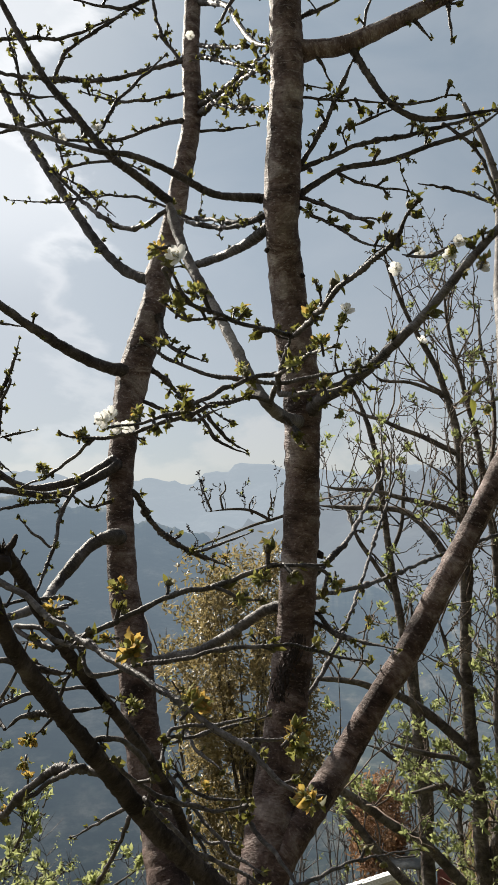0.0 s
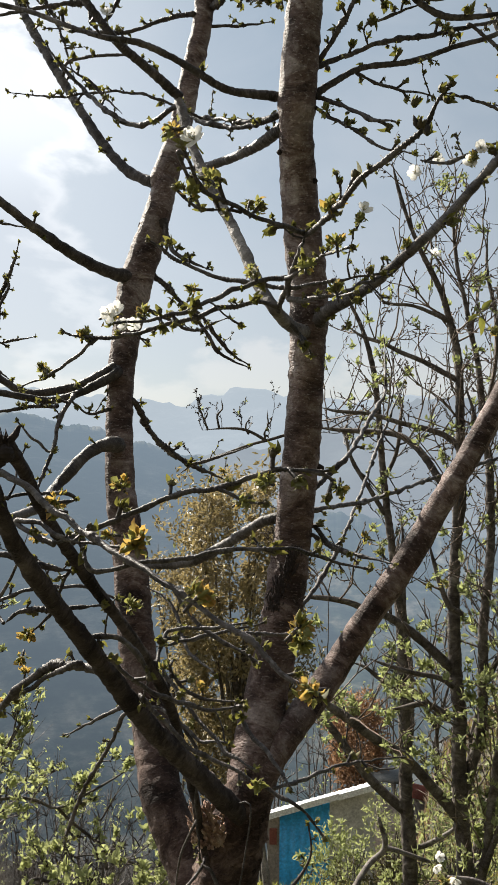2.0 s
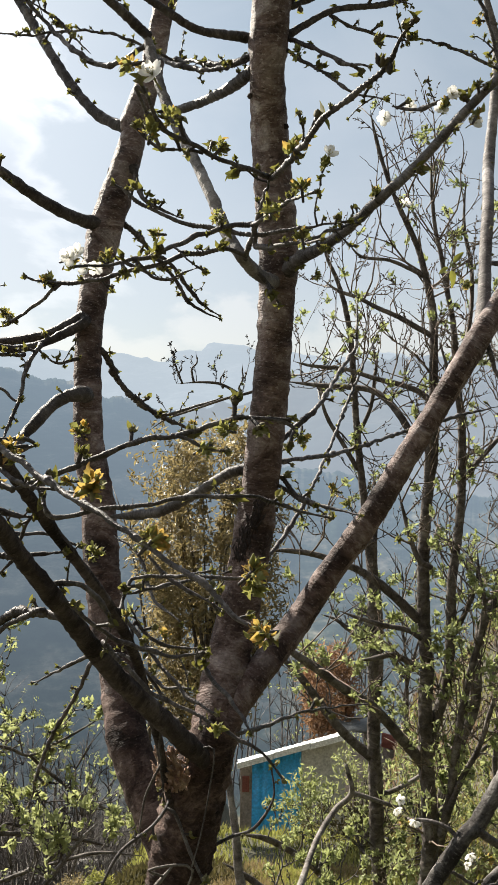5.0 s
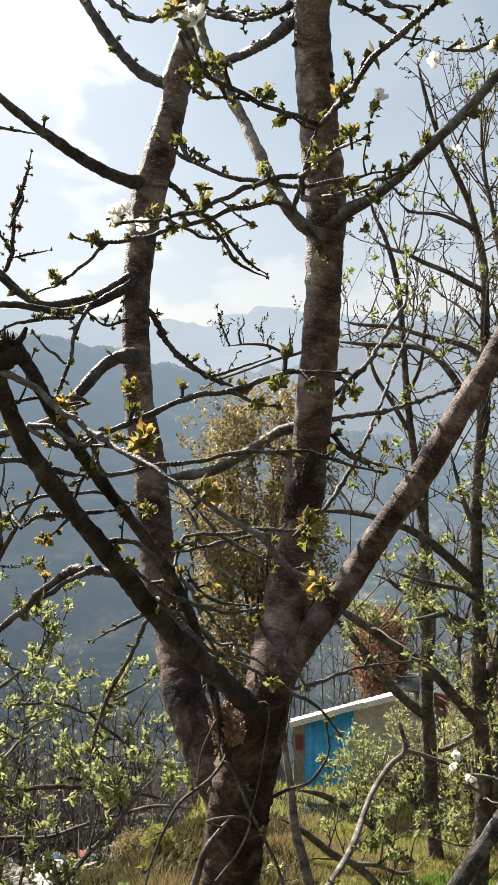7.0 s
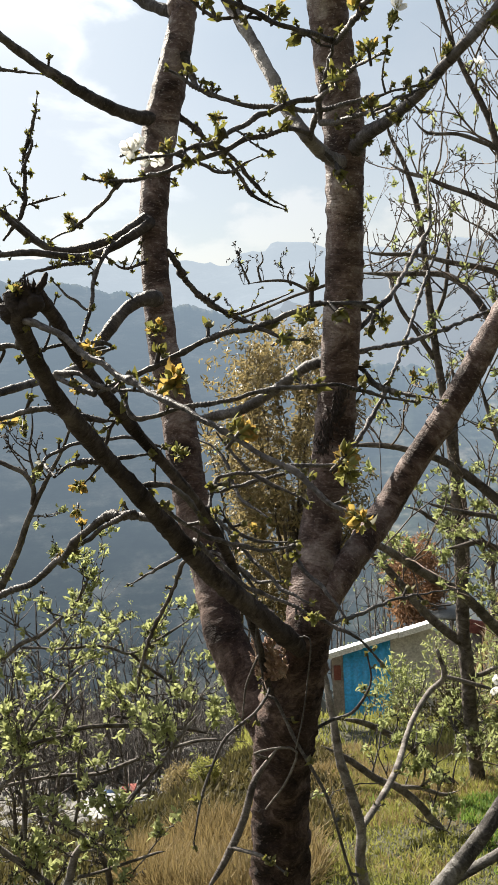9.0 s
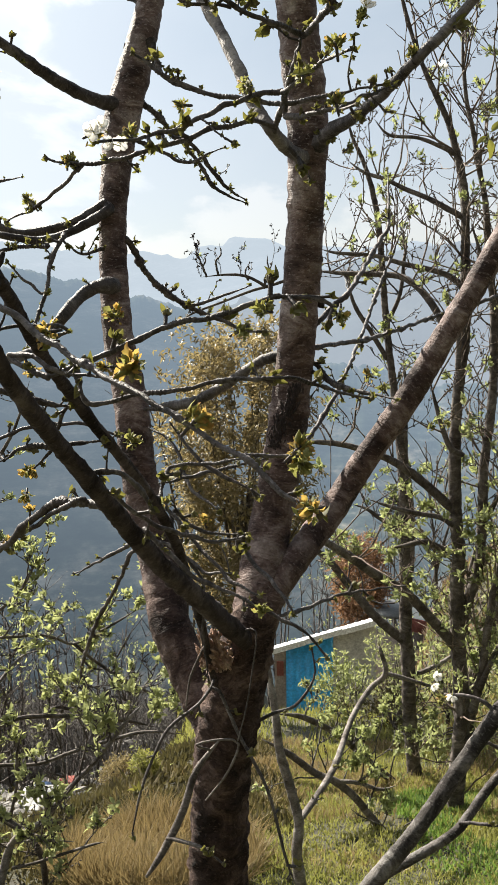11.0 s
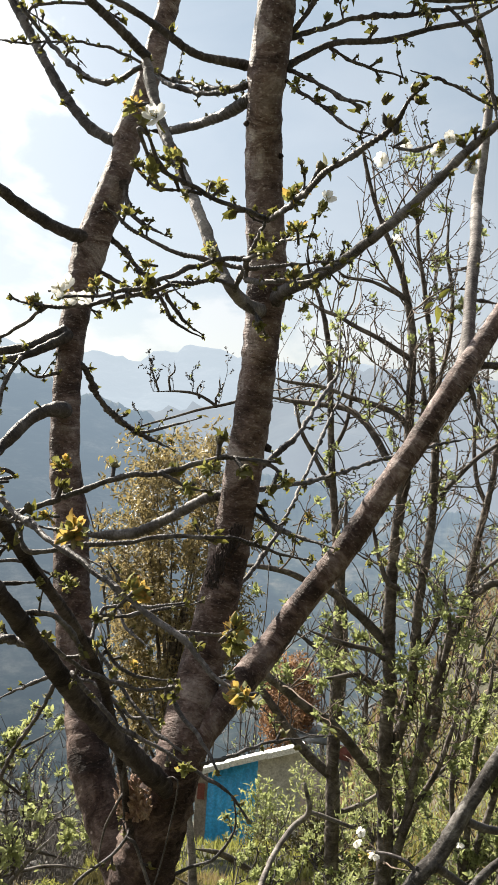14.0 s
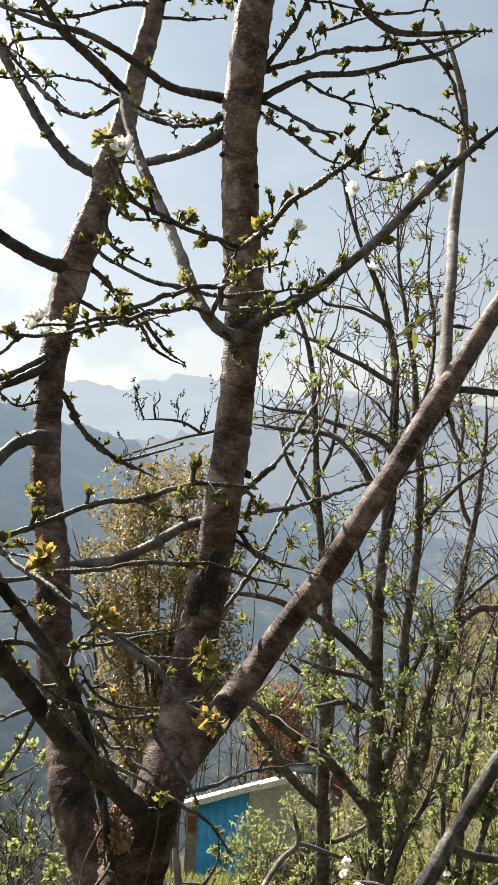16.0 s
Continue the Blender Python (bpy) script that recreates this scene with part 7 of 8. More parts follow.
orchard_limb(S, "limb", [(-1.217, 3.900, -1.189, 0.0088), (-1.114, 3.900, -1.165, 0.0075), (-0.962, 3.900, -1.114, 0.0075), (-0.822, 3.900, -1.066, 0.0063), (-0.763, 3.900, -1.054, 0.0050)])
orchard_limb(S, "limb", [(-1.854, 4.400, -1.010, 0.0113), (-1.466, 4.400, -0.936, 0.0099), (-1.212, 4.400, -0.926, 0.0099), (-1.027, 4.400, -0.861, 0.0099), (-0.822, 4.400, -0.794, 0.0085), (-0.619, 4.400, -0.744, 0.0085), (-0.381, 4.400, -0.760, 0.0057)])
orchard_limb(S, "limb", [(-1.361, 4.400, -0.200, 0.0081), (-1.307, 4.514, -0.242, 0.0083), (-1.236, 4.629, -0.280, 0.0085), (-1.162, 4.743, -0.346, 0.0087), (-1.086, 4.857, -0.429, 0.0078), (-0.958, 4.971, -0.404, 0.0080), (-0.850, 5.086, -0.376, 0.0070), (-0.710, 5.200, -0.320, 0.0060)])
orchard_limb(S, "limb", [(-1.084, 4.850, -0.426, 0.0089), (-0.995, 4.962, -0.578, 0.0091), (-0.827, 5.075, -0.764, 0.0094), (-0.649, 5.188, -0.929, 0.0096), (-0.464, 5.300, -1.127, 0.0073)])
orchard_limb(S, "limb", [(-1.173, 4.500, -0.699, 0.0083), (-1.136, 4.550, -0.673, 0.0084), (-1.057, 4.600, -0.709, 0.0085), (-0.975, 4.650, -0.731, 0.0075), (-0.895, 4.700, -0.795, 0.0065)])
orchard_limb(S, "limb", [(-1.463, 3.900, -1.141, 0.0080), (-1.490, 3.960, -0.973, 0.0082), (-1.491, 4.020, -0.792, 0.0083), (-1.514, 4.080, -0.695, 0.0075), (-1.502, 4.140, -0.551, 0.0067), (-1.468, 4.200, -0.449, 0.0048)])
orchard_limb(S, "limb", [(-1.318, 4.200, -1.144, 0.0087), (-1.262, 4.200, -0.903, 0.0077), (-1.254, 4.200, -0.744, 0.0067), (-1.214, 4.200, -0.610, 0.0048)])
orchard_limb(S, "limb", [(-2.107, 4.500, -0.901, 0.0114), (-1.850, 4.500, -0.734, 0.0093), (-1.715, 4.500, -0.568, 0.0083), (-1.680, 4.500, -0.450, 0.0062)])
orchard_limb(S, "limb", [(-1.561, 4.000, -0.718, 0.0083), (-1.489, 4.000, -0.671, 0.0073), (-1.360, 4.000, -0.630, 0.0064), (-1.210, 4.000, -0.567, 0.0046)])
shoots(S, 23, 150, 0.32, 0.05, LEAF_PALE, 0.036, 0.7, thick=0.005)

bare = thing("bare_tree", (0.3, 7.0, ground_z(0.3, 7.0)), "thin bare tree with fine forked twigs", "tree", "orchard trees")
C = bare
orchard_limb(C, "trunk", [(-0.343, 7.000, -3.310, 0.0445), (-0.266, 7.000, -2.462, 0.0438), (-0.102, 7.000, -1.394, 0.0380), (0.022, 7.000, -0.660, 0.0328), (0.125, 7.000, -0.089, 0.0277), (0.244, 7.000, 0.651, 0.0182), (0.346, 7.000, 1.368, 0.0134)])
orchard_limb(C, "limb", [(0.369, 7.000, 1.732, 0.0137), (0.138, 7.000, 1.657, 0.0122), (-0.046, 7.000, 1.608, 0.0110), (-0.276, 7.000, 1.525, 0.0094), (-0.507, 7.000, 1.441, 0.0079), (-0.646, 7.000, 1.346, 0.0068)])
orchard_limb(C, "limb", [(0.092, 7.000, 1.640, 0.0137), (-0.065, 7.000, 1.723, 0.0115), (-0.224, 7.000, 1.741, 0.0095), (-0.431, 7.000, 1.725, 0.0069)])
orchard_limb(C, "branch", [(-0.389, 7.000, 1.742, 0.0108), (-0.413, 7.000, 1.797, 0.0099), (-0.432, 7.000, 1.852, 0.0090), (-0.452, 7.000, 1.893, 0.0081), (-0.472, 7.000, 1.934, 0.0063)])
orchard_limb(C, "branch", [(-0.412, 7.000, 1.810, 0.0072), (-0.392, 7.000, 1.849, 0.0067), (-0.398, 7.000, 1.885, 0.0054)])
orchard_limb(C, "branch", [(-0.294, 7.000, 1.758, 0.0108), (-0.309, 7.000, 1.812, 0.0099), (-0.310, 7.000, 1.856, 0.0089), (-0.282, 7.000, 1.881, 0.0085), (-0.267, 7.000, 1.910, 0.0080), (-0.280, 7.000, 1.986, 0.0054)])
orchard_limb(C, "branch", [(-0.060, 7.000, 1.697, 0.0098), (-0.080, 7.000, 1.747, 0.0089), (-0.073, 7.000, 1.782, 0.0080), (-0.048, 7.000, 1.824, 0.0054)])
orchard_limb(C, "branch", [(0.080, 7.000, 1.652, 0.0098), (0.074, 7.000, 1.705, 0.0089), (0.099, 7.000, 1.761, 0.0080), (0.098, 7.000, 1.827, 0.0071), (0.093, 7.000, 1.893, 0.0053)])
orchard_limb(C, "branch", [(0.095, 7.000, 1.774, 0.0071), (0.124, 7.000, 1.803, 0.0067), (0.139, 7.000, 1.850, 0.0049)])
shoots(C, 24, 26, 0.2, 0.03, LEAF_PALE, 0.01, 1.2, thick=0.0045, bark_mat=BARK_TWIG)


def crown_tree(name, label, base, centre, size, leaf, count, mat, seed, group="", droop=0.0, trunk=0.07, loose=0.0):
    """A leafy tree or bush: trunk, spreading limbs and a gappy crown of many leaves in clumps."""
    rng = random.Random(seed)
    base, centre, size = Vector(base), Vector(centre), Vector(size)
    t = thing(name, base, label, "tree" if "tree" in name else "bush", group)
    ms, ends = Mesh(), []
    mid = base.lerp(centre, 0.6)
    for k in range(26):
        u = rand_dir(rng, 0.25)
        end = centre + Vector((u.x * size.x, u.y * size.y, u.z * size.z)) * rng.uniform(0.6, 1.0)
        a = base.lerp(mid, rng.uniform(0.35, 1.0))
        c = a.lerp(end, 0.5) + Vector((0, 0, -0.08 * size.z))
        s = spline([(*a, trunk * 0.35), (*c, trunk * 0.22), (*end, trunk * 0.06)], 0.2)
        sweep(ms, s, 5, 0.15, 8)
        ends += [q for q, _ in s[len(s) // 3:]]
    own(ms.link("branchwork", BARK_FAR), t)
    tk = Mesh()
    sweep(tk, spline([(*(base - Vector((0, 0, 0.15))), trunk * 1.2), (*base.lerp(mid, 0.5), trunk), (*mid, trunk * 0.7), (*base.lerp(centre, 0.9), trunk * 0.3)], 0.15), 9, 0.12, 6)
    own(tk.link("trunk", BARK_FAR), t)
    ls = Mesh()
    while count > 0:
        if rng.random() < 0.3:
            c = rng.choice(ends)
        else:
            u = rand_dir(rng) * rng.uniform(0.3, 1.0) ** 0.5
            u = u * (0.95 + loose * noise.noise(u * 2.3 + Vector((seed, 0, 0))))
            c = centre + Vector((u.x * size.x, u.y * size.y, u.z * size.z))
        if noise.noise(c * ((1.6 + loose) / size.x)) < -0.22 + 0.14 * loose:
            continue
        for _ in range(9):
            q = c + rand_dir(rng) * rng.uniform(0, leaf * 1.7)
            d = (rand_dir(rng) + Vector((0, 0, 0.5 - droop))).normalized()
            blade(ls, q, d, rand_dir(rng), leaf * rng.uniform(0.6, 1.3), leaf * rng.uniform(0.25, 0.42), 0.3, 0.5, 0, 2)
            count -= 1
    tagged(own(ls.link("crown", mat), t), kind="stuff")
    return t


crown_tree("evergreen_tree", "round olive-brown evergreen tree below the slope", (-0.25, 10.5, ground_z(-0.25, 10.5)), (-0.22, 10.5, -0.5), (1.0, 0.85, 2.05), 0.08, 27000, LEAF_OLIVE, 31, droop=0.75, loose=0.4)
crown_tree("rusty_bush", "dry rust-brown bush behind the shed", (2.55, 22.0, ground_z(2.55, 22.0)), (2.55, 22.0, -5.9), (0.78, 0.7, 1.5), 0.16, 5000, LEAF_RUST, 32, droop=0.3, trunk=0.06)
for k, (x, y, h, w) in enumerate(((-2.6, 9.3, 0.6, 0.7), (1.75, 7.2, 0.75, 0.55), (2.6, 6.9, 0.95, 0.7), (3.3, 7.6, 1.2, 0.8), (2.1, 9.2, 0.8, 0.7), (1.55, 9.95, 0.8, 0.4))):
    z = ground_z(x, y)
    crown_tree("green_bush", "low green bush in spring leaf on the slope", (x, y, z), (x, y, z + h * 0.8), (w, w, h), 0.06, 1100, LEAF_PALE, 40 + k, "slope bushes", trunk=0.025)

crown_tree("green_bush", "yellow-green leafy shrub beside the blue shed", (1.25, 12.0, ground_z(1.25, 12.0)), (1.13, 12.0, -4.15), (0.4, 0.3, 0.55), 0.075, 1200, LEAF_SUNNY, 71, "slope bushes", trunk=0.02)
crown_tree("green_bush", "dark green leafy shrub on the slope below the shed", (1.45, 9.0, ground_z(1.45, 9.0)), (1.45, 9.0, -3.05), (0.42, 0.4, 0.34), 0.055, 1000, SCRUB, 72, "slope bushes", trunk=0.02)
crown_tree("green_bush", "low dark scrubby bush below the shed", (1.5, 10.2, ground_z(1.5, 10.2)), (1.5, 10.2, ground_z(1.5, 10.2) + 0.22), (0.8, 0.3, 0.3), 0.05, 1700, SCRUB, 75, "slope bushes", trunk=0.015)
crown_tree("green_bush", "rounded grey-olive bush at the terrace edge", (-1.23, 6.9, ground_z(-1.23, 6.9)), (-1.23, 6.9, ground_z(-1.23, 6.9) + 0.16), (0.17, 0.15, 0.16), 0.03, 2200, LEAF_OLIVE, 73, "slope bushes", trunk=0.012)
crown_tree("green_bush", "small fresh green bush at the terrace edge", (-1.0, 6.8, ground_z(-1.0, 6.8)), (-1.0, 6.8, ground_z(-1.0, 6.8) + 0.14), (0.13, 0.12, 0.15), 0.035, 1300, GRASS, 74, "slope bushes", trunk=0.012)


def pole_tree(x, y, h, seed, mat=BARK_FAR):
    rng = random.Random(seed)
    z = ground_z(x, y)
    t = thing("bare_sapling", (x, y, z), "thin bare grey sapling far down the slope", "tree", "far saplings")
    ws, ls = Mesh(), Mesh()
    pts = [(x, y, z - 0.2, 0.05)]
    q = Vector((x, y, z))
    for i in range(5):
        q = q + Vector((rng.gauss(0, 0.12), rng.gauss(0, 0.1), h / 5))
        pts.append((*q, 0.045 * (1 - 0.85 * (i + 1) / 5)))
        for _ in range(5):
            d = (rand_dir(rng) + Vector((0, 0, 1.1))).normalized()
            e = q + d * rng.uniform(0.4, 1.1)
            sweep(ws, [(q, 0.012), ((q + e) / 2 + rand_dir(rng) * 0.06, 0.009), (e, 0.004)], 3, 0, 1)
            if rng.random() < 0.14:
                for _ in range(6):
                    blade(ls, e + rand_dir(rng) * 0.08, rand_dir(rng, 0.4), rand_dir(rng), 0.09, 0.045, 0.3, 0.4, 0, 2)
    tk = Mesh()
    sweep(tk, spline(pts, 0.4), 6, 0.1, 5)
    own(tk.link("trunk", mat), t)
    tagged(own(ws.link("brushwood", mat), t), kind="stuff")
    if ls.v:
        tagged(own(ls.link("foliage", LEAF_PALE), t), kind="stuff")


pole_rng = random.Random(77)
for k in range(46):
    py = pole_rng.uniform(11, 30)
    pole_tree(-py * pole_rng.uniform(0.05, 0.42), py, pole_rng.uniform(2.2, 4.2), 300 + k)
for k in range(56):
    py = pole_rng.uniform(26, 56)
    pole_tree(-py * pole_rng.uniform(0.02, 0.44), py, pole_rng.uniform(3.0, 6.0), 400 + k)
for k in range(8):
    py = pole_rng.uniform(9, 16)
    pole_tree(py * pole_rng.uniform(0.2, 0.42), py, pole_rng.uniform(2.0, 3.6), 360 + k)
for k in range(26):
    py = pole_rng.uniform(22.5, 29)
    pole_tree(py * pole_rng.uniform(0.0, 0.17), py, pole_rng.uniform(4.2, 6.2) + 0.3 * (py - 22.5), 500 + k, BARK_BRUSH)


def far_thicket():
    """Bare brushwood too thick to count, standing on the lower slope."""
    rng, ms = random.Random(88), Mesh()
    for _ in range(5200):
        y = rng.uniform(19, 58)
        x = -y * rng.uniform(0.015, 0.46)
        q = Vector((x, y, ground_z(x, y) - 0.1))
        d = (Vector((0, 0, 1)) + 0.3 * rand_dir(rng)).normalized()
        h = rng.uniform(0.5, 2.4)
        bend = q + d * h * 0.5 + rand_dir(rng) * 0.1
        r = rng.uniform(0.008, 0.02)
        sweep(ms, [(q, r), (bend, r * 0.75), (q + (d + 0.25 * rand_dir(rng)) * h, 0.003)], 3, 0, 1)
        for _ in range(2):
            e = (d + 0.8 * rand_dir(rng)).normalized()
            sweep(ms, [(bend, r * 0.55), (bend + e * h * rng.uniform(0.2, 0.45), 0.003)], 3, 0, 1)
    tagged(ms.link("brushwood", BARK_BRUSH), "grey leafless brushwood covering the lower slope", "brushwood", kind="stuff")


far_thicket()


# ---- the shed ----
def box(ms, lo, hi, m=0, shear=0.0):
    """A box whose top and bottom rise with x by shear."""
    (x0, y0, z0), (x1, y1, z1) = lo, hi
    v = [(x, y, z + shear * (x - x0)) for z in (z0, z1) for y in (y0, y1) for x in (x0, x1)]
    ms.add(v, [(0, 1, 3, 2), (4, 6, 7, 5), (0, 4, 5, 1), (2, 3, 7, 6), (0, 2, 6, 4), (1, 5, 7, 3)], m)


def corrugated(ms, x0, x1, y, z0, z1, shear, pitch=0.18, deep=0.004):
    """A wall of wavy sheet, standing along x."""
    n = int((x1 - x0) / pitch * 6)
    o = len(ms.v)
    for i in range(n + 1):
        x = x0 + (x1 - x0) * i / n
        d = deep * math.sin(2 * math.pi * (x - x0) / pitch)
        for yy in (y + d, y + d + 0.004):
            ms.v.append((x, yy, z0))
            ms.v.append((x, yy, z1 + shear * (x - x0)))
    for i in range(n):
        a = o + 4 * i
        ms.face([a, a + 4, a + 5, a + 1])
        ms.face([a + 2, a + 3, a + 7, a + 6])
        ms.face([a + 1, a + 5, a + 7, a + 3])


def shed():
    t = thing("shed", (1.4, 19.6, ground_z(1.4, 19.6)), "small blue sheet-metal shed with a white roof edge", "shed")

    def wall_part(name, mat, lo, hi, label="", shear=0.0):
        ms = Mesh()
        box(ms, lo, hi, 0, shear)
        return own(ms.link(name, mat, None, label, False), t)

    ms = Mesh()
    corrugated(ms, 0.52, 1.62, 19.0, -9.0, -6.5, 0.29, 0.2, 0.012)
    own(ms.link("front_wall", BLUE, None, "blue corrugated sheet wall"), t)
    wall_part("corner_wall", PLASTER, (0.26, 19.03, -9.0), (0.515, 19.15, -6.58), "brown-grey plank corner", 0.29)
    wall_part("side_wall", PALE_SHEET, (1.625, 19.02, -9.0), (2.62, 19.12, -6.19), "pale grey sheet wall beside the blue one", 0.28)
    # white edge boards, lapped end to end and a little out of line
    for k, (x0, x1, lift) in enumerate(((0.17, 0.98, 0.0), (0.99, 1.8, 0.012), (1.81, 2.62, -0.008))):
        wall_part("roof_edge", WHITE, (x0, 18.84, -6.575 + 0.288 * (x0 - 0.17) + lift), (x1, 18.9, -6.44 + 0.288 * (x0 - 0.17) + lift), "white painted metal roof edge", 0.288)
    ms = Mesh()
    n = 90
    for i in range(n + 1):
        x = 0.19 + 2.44 * i / n
        z = -6.44 + 0.288 * (x - 0.19) + 0.006 * math.sin(x * 42)
        for y, drop in ((18.91, 0.0), (19.08, 0.02), (20.4, 0.8)):
            ms.v.extend([(x, y, z - drop), (x, y, z - drop - 0.008)])
    for i in range(n):
        a = 6 * i
        for k in (0, 2):
            ms.face([a + k, a + k + 6, a + k + 8, a + k + 2])
            ms.face([a + k + 1, a + k + 3, a + k + 9, a + k + 7])
        ms.face([a, a + 1, a + 7, a + 6])
    own(ms.link("roof", WHITE, None, "pale ribbed roof sheet"), t)
    wall_part("hanging_cloth", CLOTH, (0.3, 18.98, -7.15), (0.46, 19.02, -6.8), "red cloth on the corner")
    wall_part("back_wall", PLASTER, (0.28, 20.25, -9.4), (2.6, 20.33, -7.25), "", 0.27)


shed()


def far_roof():
    t = thing("lean_to", (3.4, 21.6, ground_z(3.4, 21.6)), "grey-blue tin lean-to roof with a red panel", "shed")
    ms = Mesh()
    box(ms, (2.75, 21.0, -6.5), (3.75, 22.4, -6.42), 0, -0.12)
    own(ms.link("roof", TIN), t)
    ms = Mesh()
    box(ms, (3.8, 21.1, -6.95), (4.35, 21.16, -6.6), 0, -0.25)
    own(ms.link("panel", CLOTH, None, "faded red panel"), t)
    ms = Mesh()
    box(ms, (2.85, 21.2, -9.6), (4.5, 21.3, -6.96))
    own(ms.link("wall", PLASTER), t)


far_roof()


# ---- the lower terrace, far down the slope: stone wall, hut with a red door, blue tank ----
def stone_mesh(seed):
    rng, bm = random.Random(seed), bmesh.new()
    bmesh.ops.create_icosphere(bm, subdivisions=1, radius=0.5)
    for v in bm.verts:
        v.co = Vector((v.co.x * 1.25, v.co.y, v.co.z * 0.75)) * (1 + 0.35 * noise.noise(v.co * 2 + Vector((seed, 0, 0))))
    me = bpy.data.meshes.new("stone")
    bm.to_mesh(me)
    bm.free()
    me.materials.append(STONE)
    return me


STONES = [stone_mesh(i) for i in range(6)]
stone_rng = random.Random(19)
wall = tagged(new("terrace_wall"), "dry stone terrace wall of pale grey stones", "wall", kind="structure")
for row in range(4):
    for k in range(38):
        s = new("stone", STONES[stone_rng.randrange(6)])
        s.parent = wall
        u = k / 37 + stone_rng.uniform(-0.006, 0.006)
        x, y = -6.9 + 3.6 * u, 19.6 + 7.2 * u
        sz = stone_rng.uniform(0.2, 0.34)
        s.matrix_basis = Matrix.LocRotScale((x, y + stone_rng.uniform(-0.08, 0.08), ground_z(x, y) + 0.04 + 0.18 * row), Euler((stone_rng.uniform(-0.4, 0.4), stone_rng.uniform(-0.4, 0.4), stone_rng.uniform(0, 3))), (sz * 1.2, sz, sz))


def rubble():
    """Pale field stones strewn over the lower terrace."""
    rng, ms = random.Random(23), Mesh()
    for _ in range(500):
        y = rng.uniform(15.5, 24)
        x = -y * rng.uniform(0.12, 0.46)
        me = STONES[rng.randrange(6)]
        sz = rng.uniform(0.08, 0.34)
        m = Matrix.LocRotScale((x, y, ground_z(x, y) + 0.12 * sz), Euler((rng.uniform(-0.5, 0.5), rng.uniform(-0.5, 0.5), rng.uniform(0, 6.3))), (sz * 1.3, sz, sz * 0.8))
        ms.add([m @ v.co for v in me.vertices], [list(p.vertices) for p in me.polygons])
    tagged(ms.link("rubble", STONE, None, "", False), "pale field stones strewn over the lower terrace", "rubble", kind="stuff")


rubble()


def hut():
    z = ground_z(-4.75, 16.8)
    t = thing("hut", (-4.75, 16.8, z), "small low hut with a pale flat roof", "hut")
    ms = Mesh()
    box(ms, (-5.15, 16.5, z - 0.5), (-4.4, 17.2, z + 0.2))
    own(ms.link("wall", PLASTER, None, "", False), t)
    for k in range(3):
        ms = Mesh()
        box(ms, (-5.25 + 0.32 * k, 16.35, z + 0.2 + 0.01 * (k % 2)), (-4.945 + 0.32 * k, 17.3, z + 0.25 + 0.01 * (k % 2)))
        own(ms.link("roof_sheet", SLAB, None, "pale weathered roof sheet", False), t)
    z2 = ground_z(-4.8, 19.0)
    ms = Mesh()
    box(ms, (-4.95, 18.9, z2), (-4.62, 19.2, z2 + 0.3))
    tagged(ms.link("red_box", RED, None, "", False), "faded red box standing beyond the hut", "box")
    z3 = ground_z(-5.05, 17.9)
    ms = Mesh()
    sweep(ms, spline([(-5.05, 17.9, z3 - 0.1, 0.21), (-5.05, 17.9, z3 + 0.2, 0.22), (-5.05, 17.9, z3 + 0.34, 0.21), (-5.05, 17.9, z3 + 0.39, 0.1)], 0.1), 14, 0.02, 2)
    tagged(ms.link("water_tank", NAVY), "small blue water tank behind the hut", "tank")


hut()


# ---- grass ----
def grass(name, label, mat, count, area, height, width, seed, lean=0.35, keep=None):
    rng, ms = random.Random(seed), Mesh()
    x0, x1, y0, y1 = area
    made = 0
    while made < count:
        x, y = rng.uniform(x0, x1), rng.uniform(y0, y1)
        c = noise.noise(Vector((x * 1.6, y * 1.6, seed)))
        if (keep and not keep(x, y)) or rng.random() > 0.52 + 1.0 * c:
            continue
        z = ground_z(x, y) - 0.01
        h = height * rng.uniform(0.45, 1.25) * (1 + 0.5 * c)
        d = (Vector((0, 0, 1)) + lean * rand_dir(rng)).normalized()
        blade(ms, Vector((x, y, z)), d, rand_dir(rng), h, width * rng.uniform(0.7, 1.3), 0.2, rng.uniform(0.2, 1.0), 0, 2)
        made += 1
    tagged(ms.link(name, mat), label, "grass", kind="stuff")


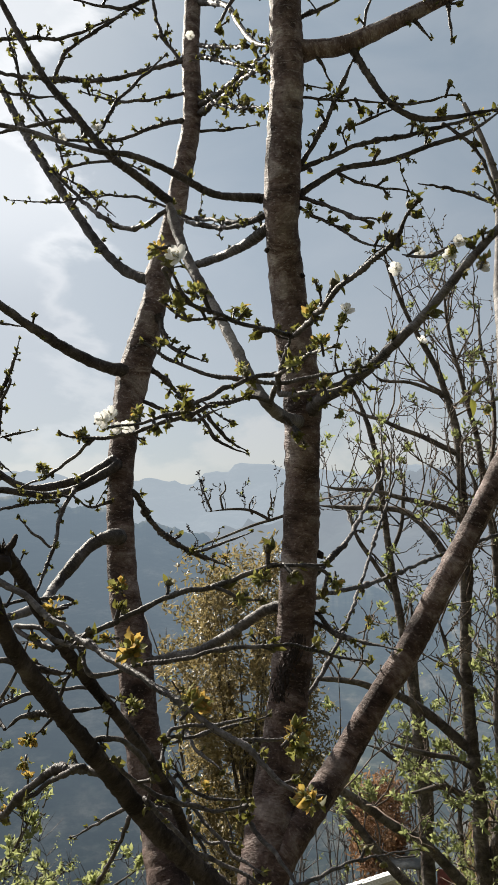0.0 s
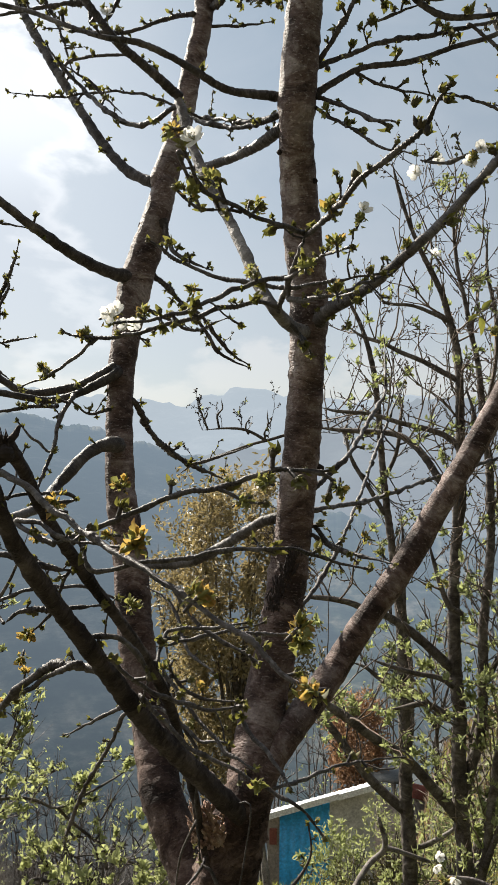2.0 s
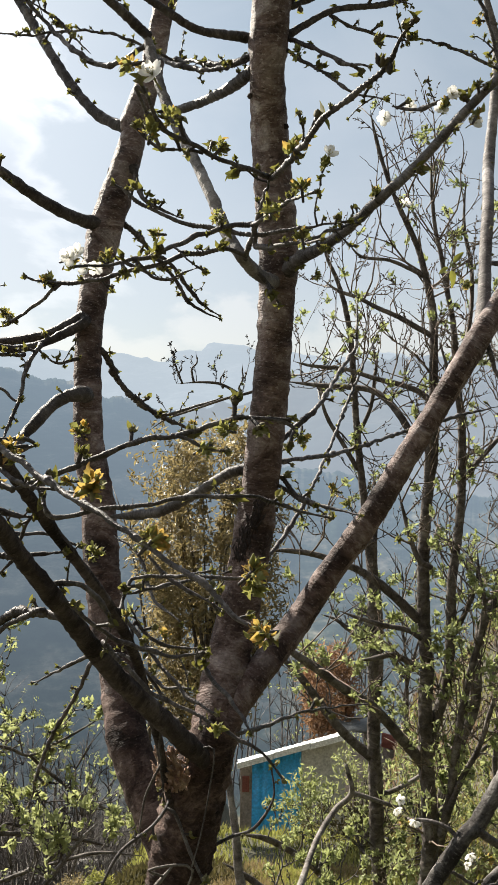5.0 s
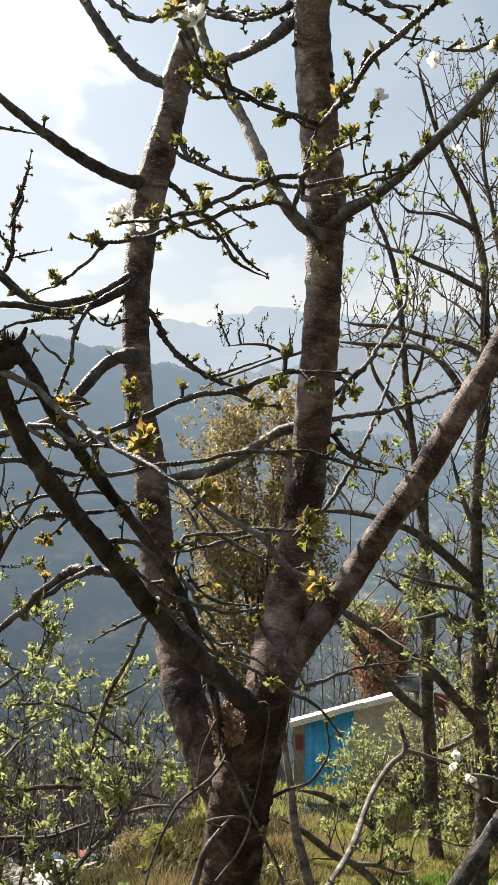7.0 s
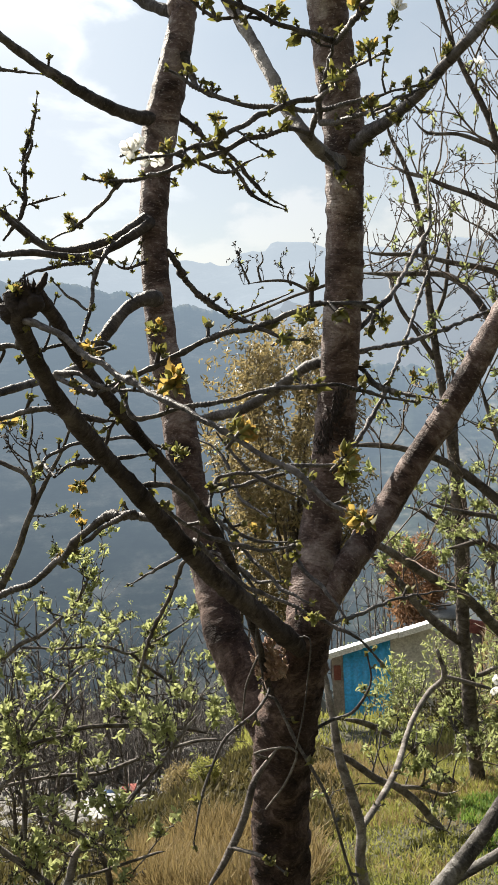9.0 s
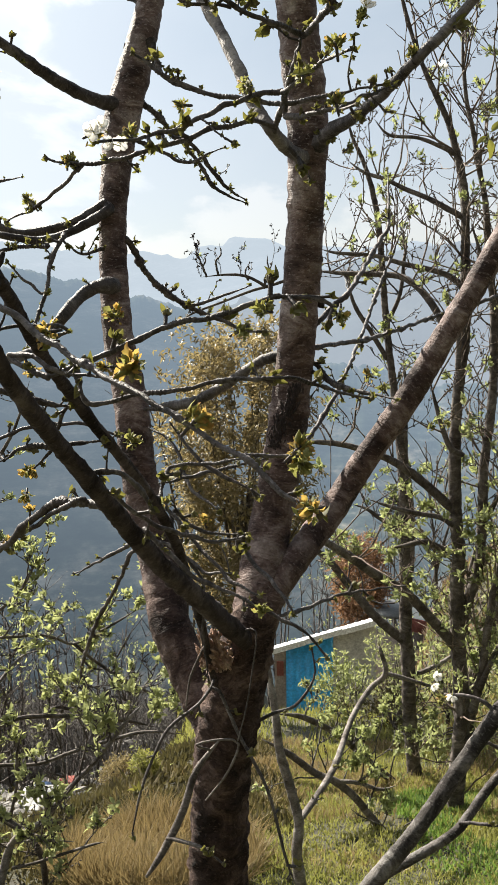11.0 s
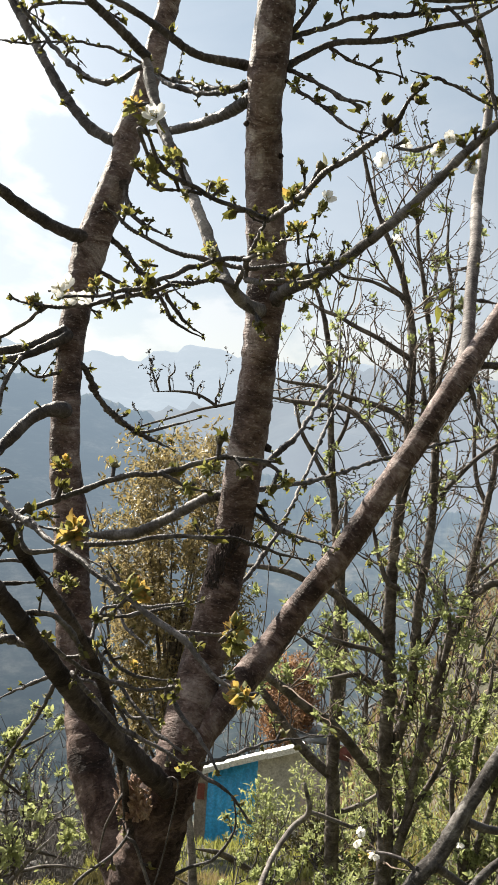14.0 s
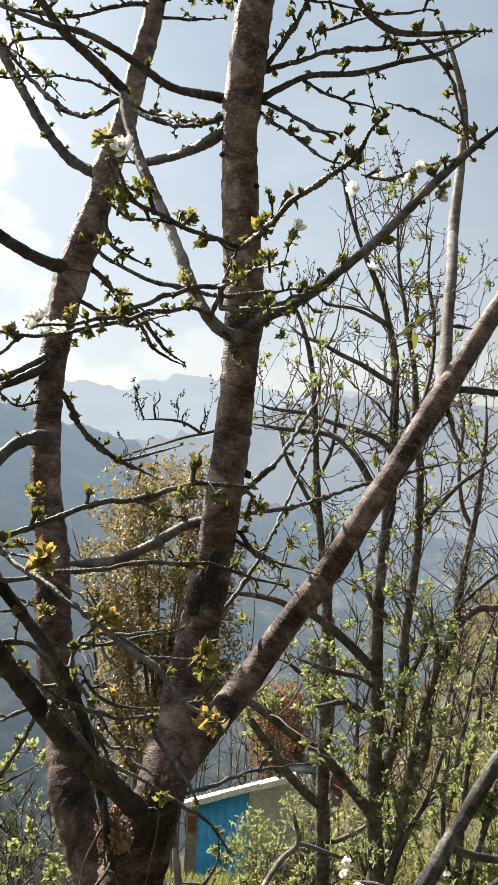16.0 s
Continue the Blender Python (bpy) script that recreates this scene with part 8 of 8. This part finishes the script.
grass("grass", "short green and yellowing grass on the slope", GRASS, 80000, (-1.1, 3.3, 3.3, 8.2), 0.055, 0.0085, 51, 0.6, lambda x, y: x > 0.1 or y < 5.6 + 0.6 * x)
grass("grass", "dark weeds at the edge of the terrace", SCRUB, 16000, (-3.4, -1.0, 3.2, 6.5), 0.1, 0.014, 58, 0.6, lambda x, y: y > 3.8 + 0.9 * noise.noise(Vector((x * 0.9, 0, 3))) + 0.25 * noise.noise(Vector((x * 4, y * 4, 3))))
grass("grass", "coarse grass further down the slope", GRASS, 24000, (-1.5, 6.0, 8.2, 17.0), 0.13, 0.016, 52)
grass("scrub", "dark olive scrub and weeds on the lower slope", SCRUB, 30000, (-8.0, -0.9, 5.2, 21.0), 0.13, 0.03, 56, 0.9)
grass("scrub", "green weeds among the scrub", LEAF_PALE, 2500, (-7.0, -0.8, 5.0, 16.0), 0.09, 0.028, 57, 0.9)
grass("grass", "lush green weeds on the slope", WEEDS, 16000, (0.35, 2.6, 3.4, 6.2), 0.06, 0.012, 63, 0.7, lambda x, y: noise.noise(Vector((x * 1.1, y * 1.1, 21))) > 0.12 - 0.3 * smooth(0.5, 1.6, x))
grass("dry_grass", "tall straw-coloured dry grass clump", STRAW, 9500, (-1.45, 0.1, 4.0, 5.5), 0.21, 0.0065, 53, 0.85, lambda x, y: (x + 0.6) ** 2 / 0.36 + (y - 4.75) ** 2 / 0.55 < 1)
grass("dry_grass", "scattered straw in the grass", STRAW, 15000, (-1.4, 4.0, 3.2, 8.5), 0.085, 0.007, 54, 0.6, lambda x, y: noise.noise(Vector((x * 1.3, y * 1.3, 9))) > -0.02)
grass("dry_grass", "dry brown grass on the bank", STRAW, 12000, (1.7, 6.0, 6.5, 13.0), 0.13, 0.013, 55, 0.6)
grass("dry_grass", "reddish-brown dry grass on the spur beyond the shed", LEAF_RUSSET, 14000, (2.2, 11.0, 12.5, 24.0), 0.2, 0.035, 62, 0.7, lambda x, y: x > 0.17 * y)
grass("dry_grass", "flattened brown grass patch below the tree", STRAW, 5000, (-0.5, 1.2, 5.9, 7.6), 0.09, 0.008, 59, 0.8, lambda x, y: (x - 0.3) ** 2 / 0.5 + (y - 6.6) ** 2 / 0.6 < 1)
grass("scrub", "low dark green and brown scrub clumps beside the trunk", SCRUB, 12000, (-1.6, 0.25, 5.2, 8.3), 0.1, 0.028, 60, 0.9)
grass("grass", "short grass on the terrace under the tree", GRASS, 30000, (-4.5, 4.5, -2.5, 3.3), 0.06, 0.012, 61)
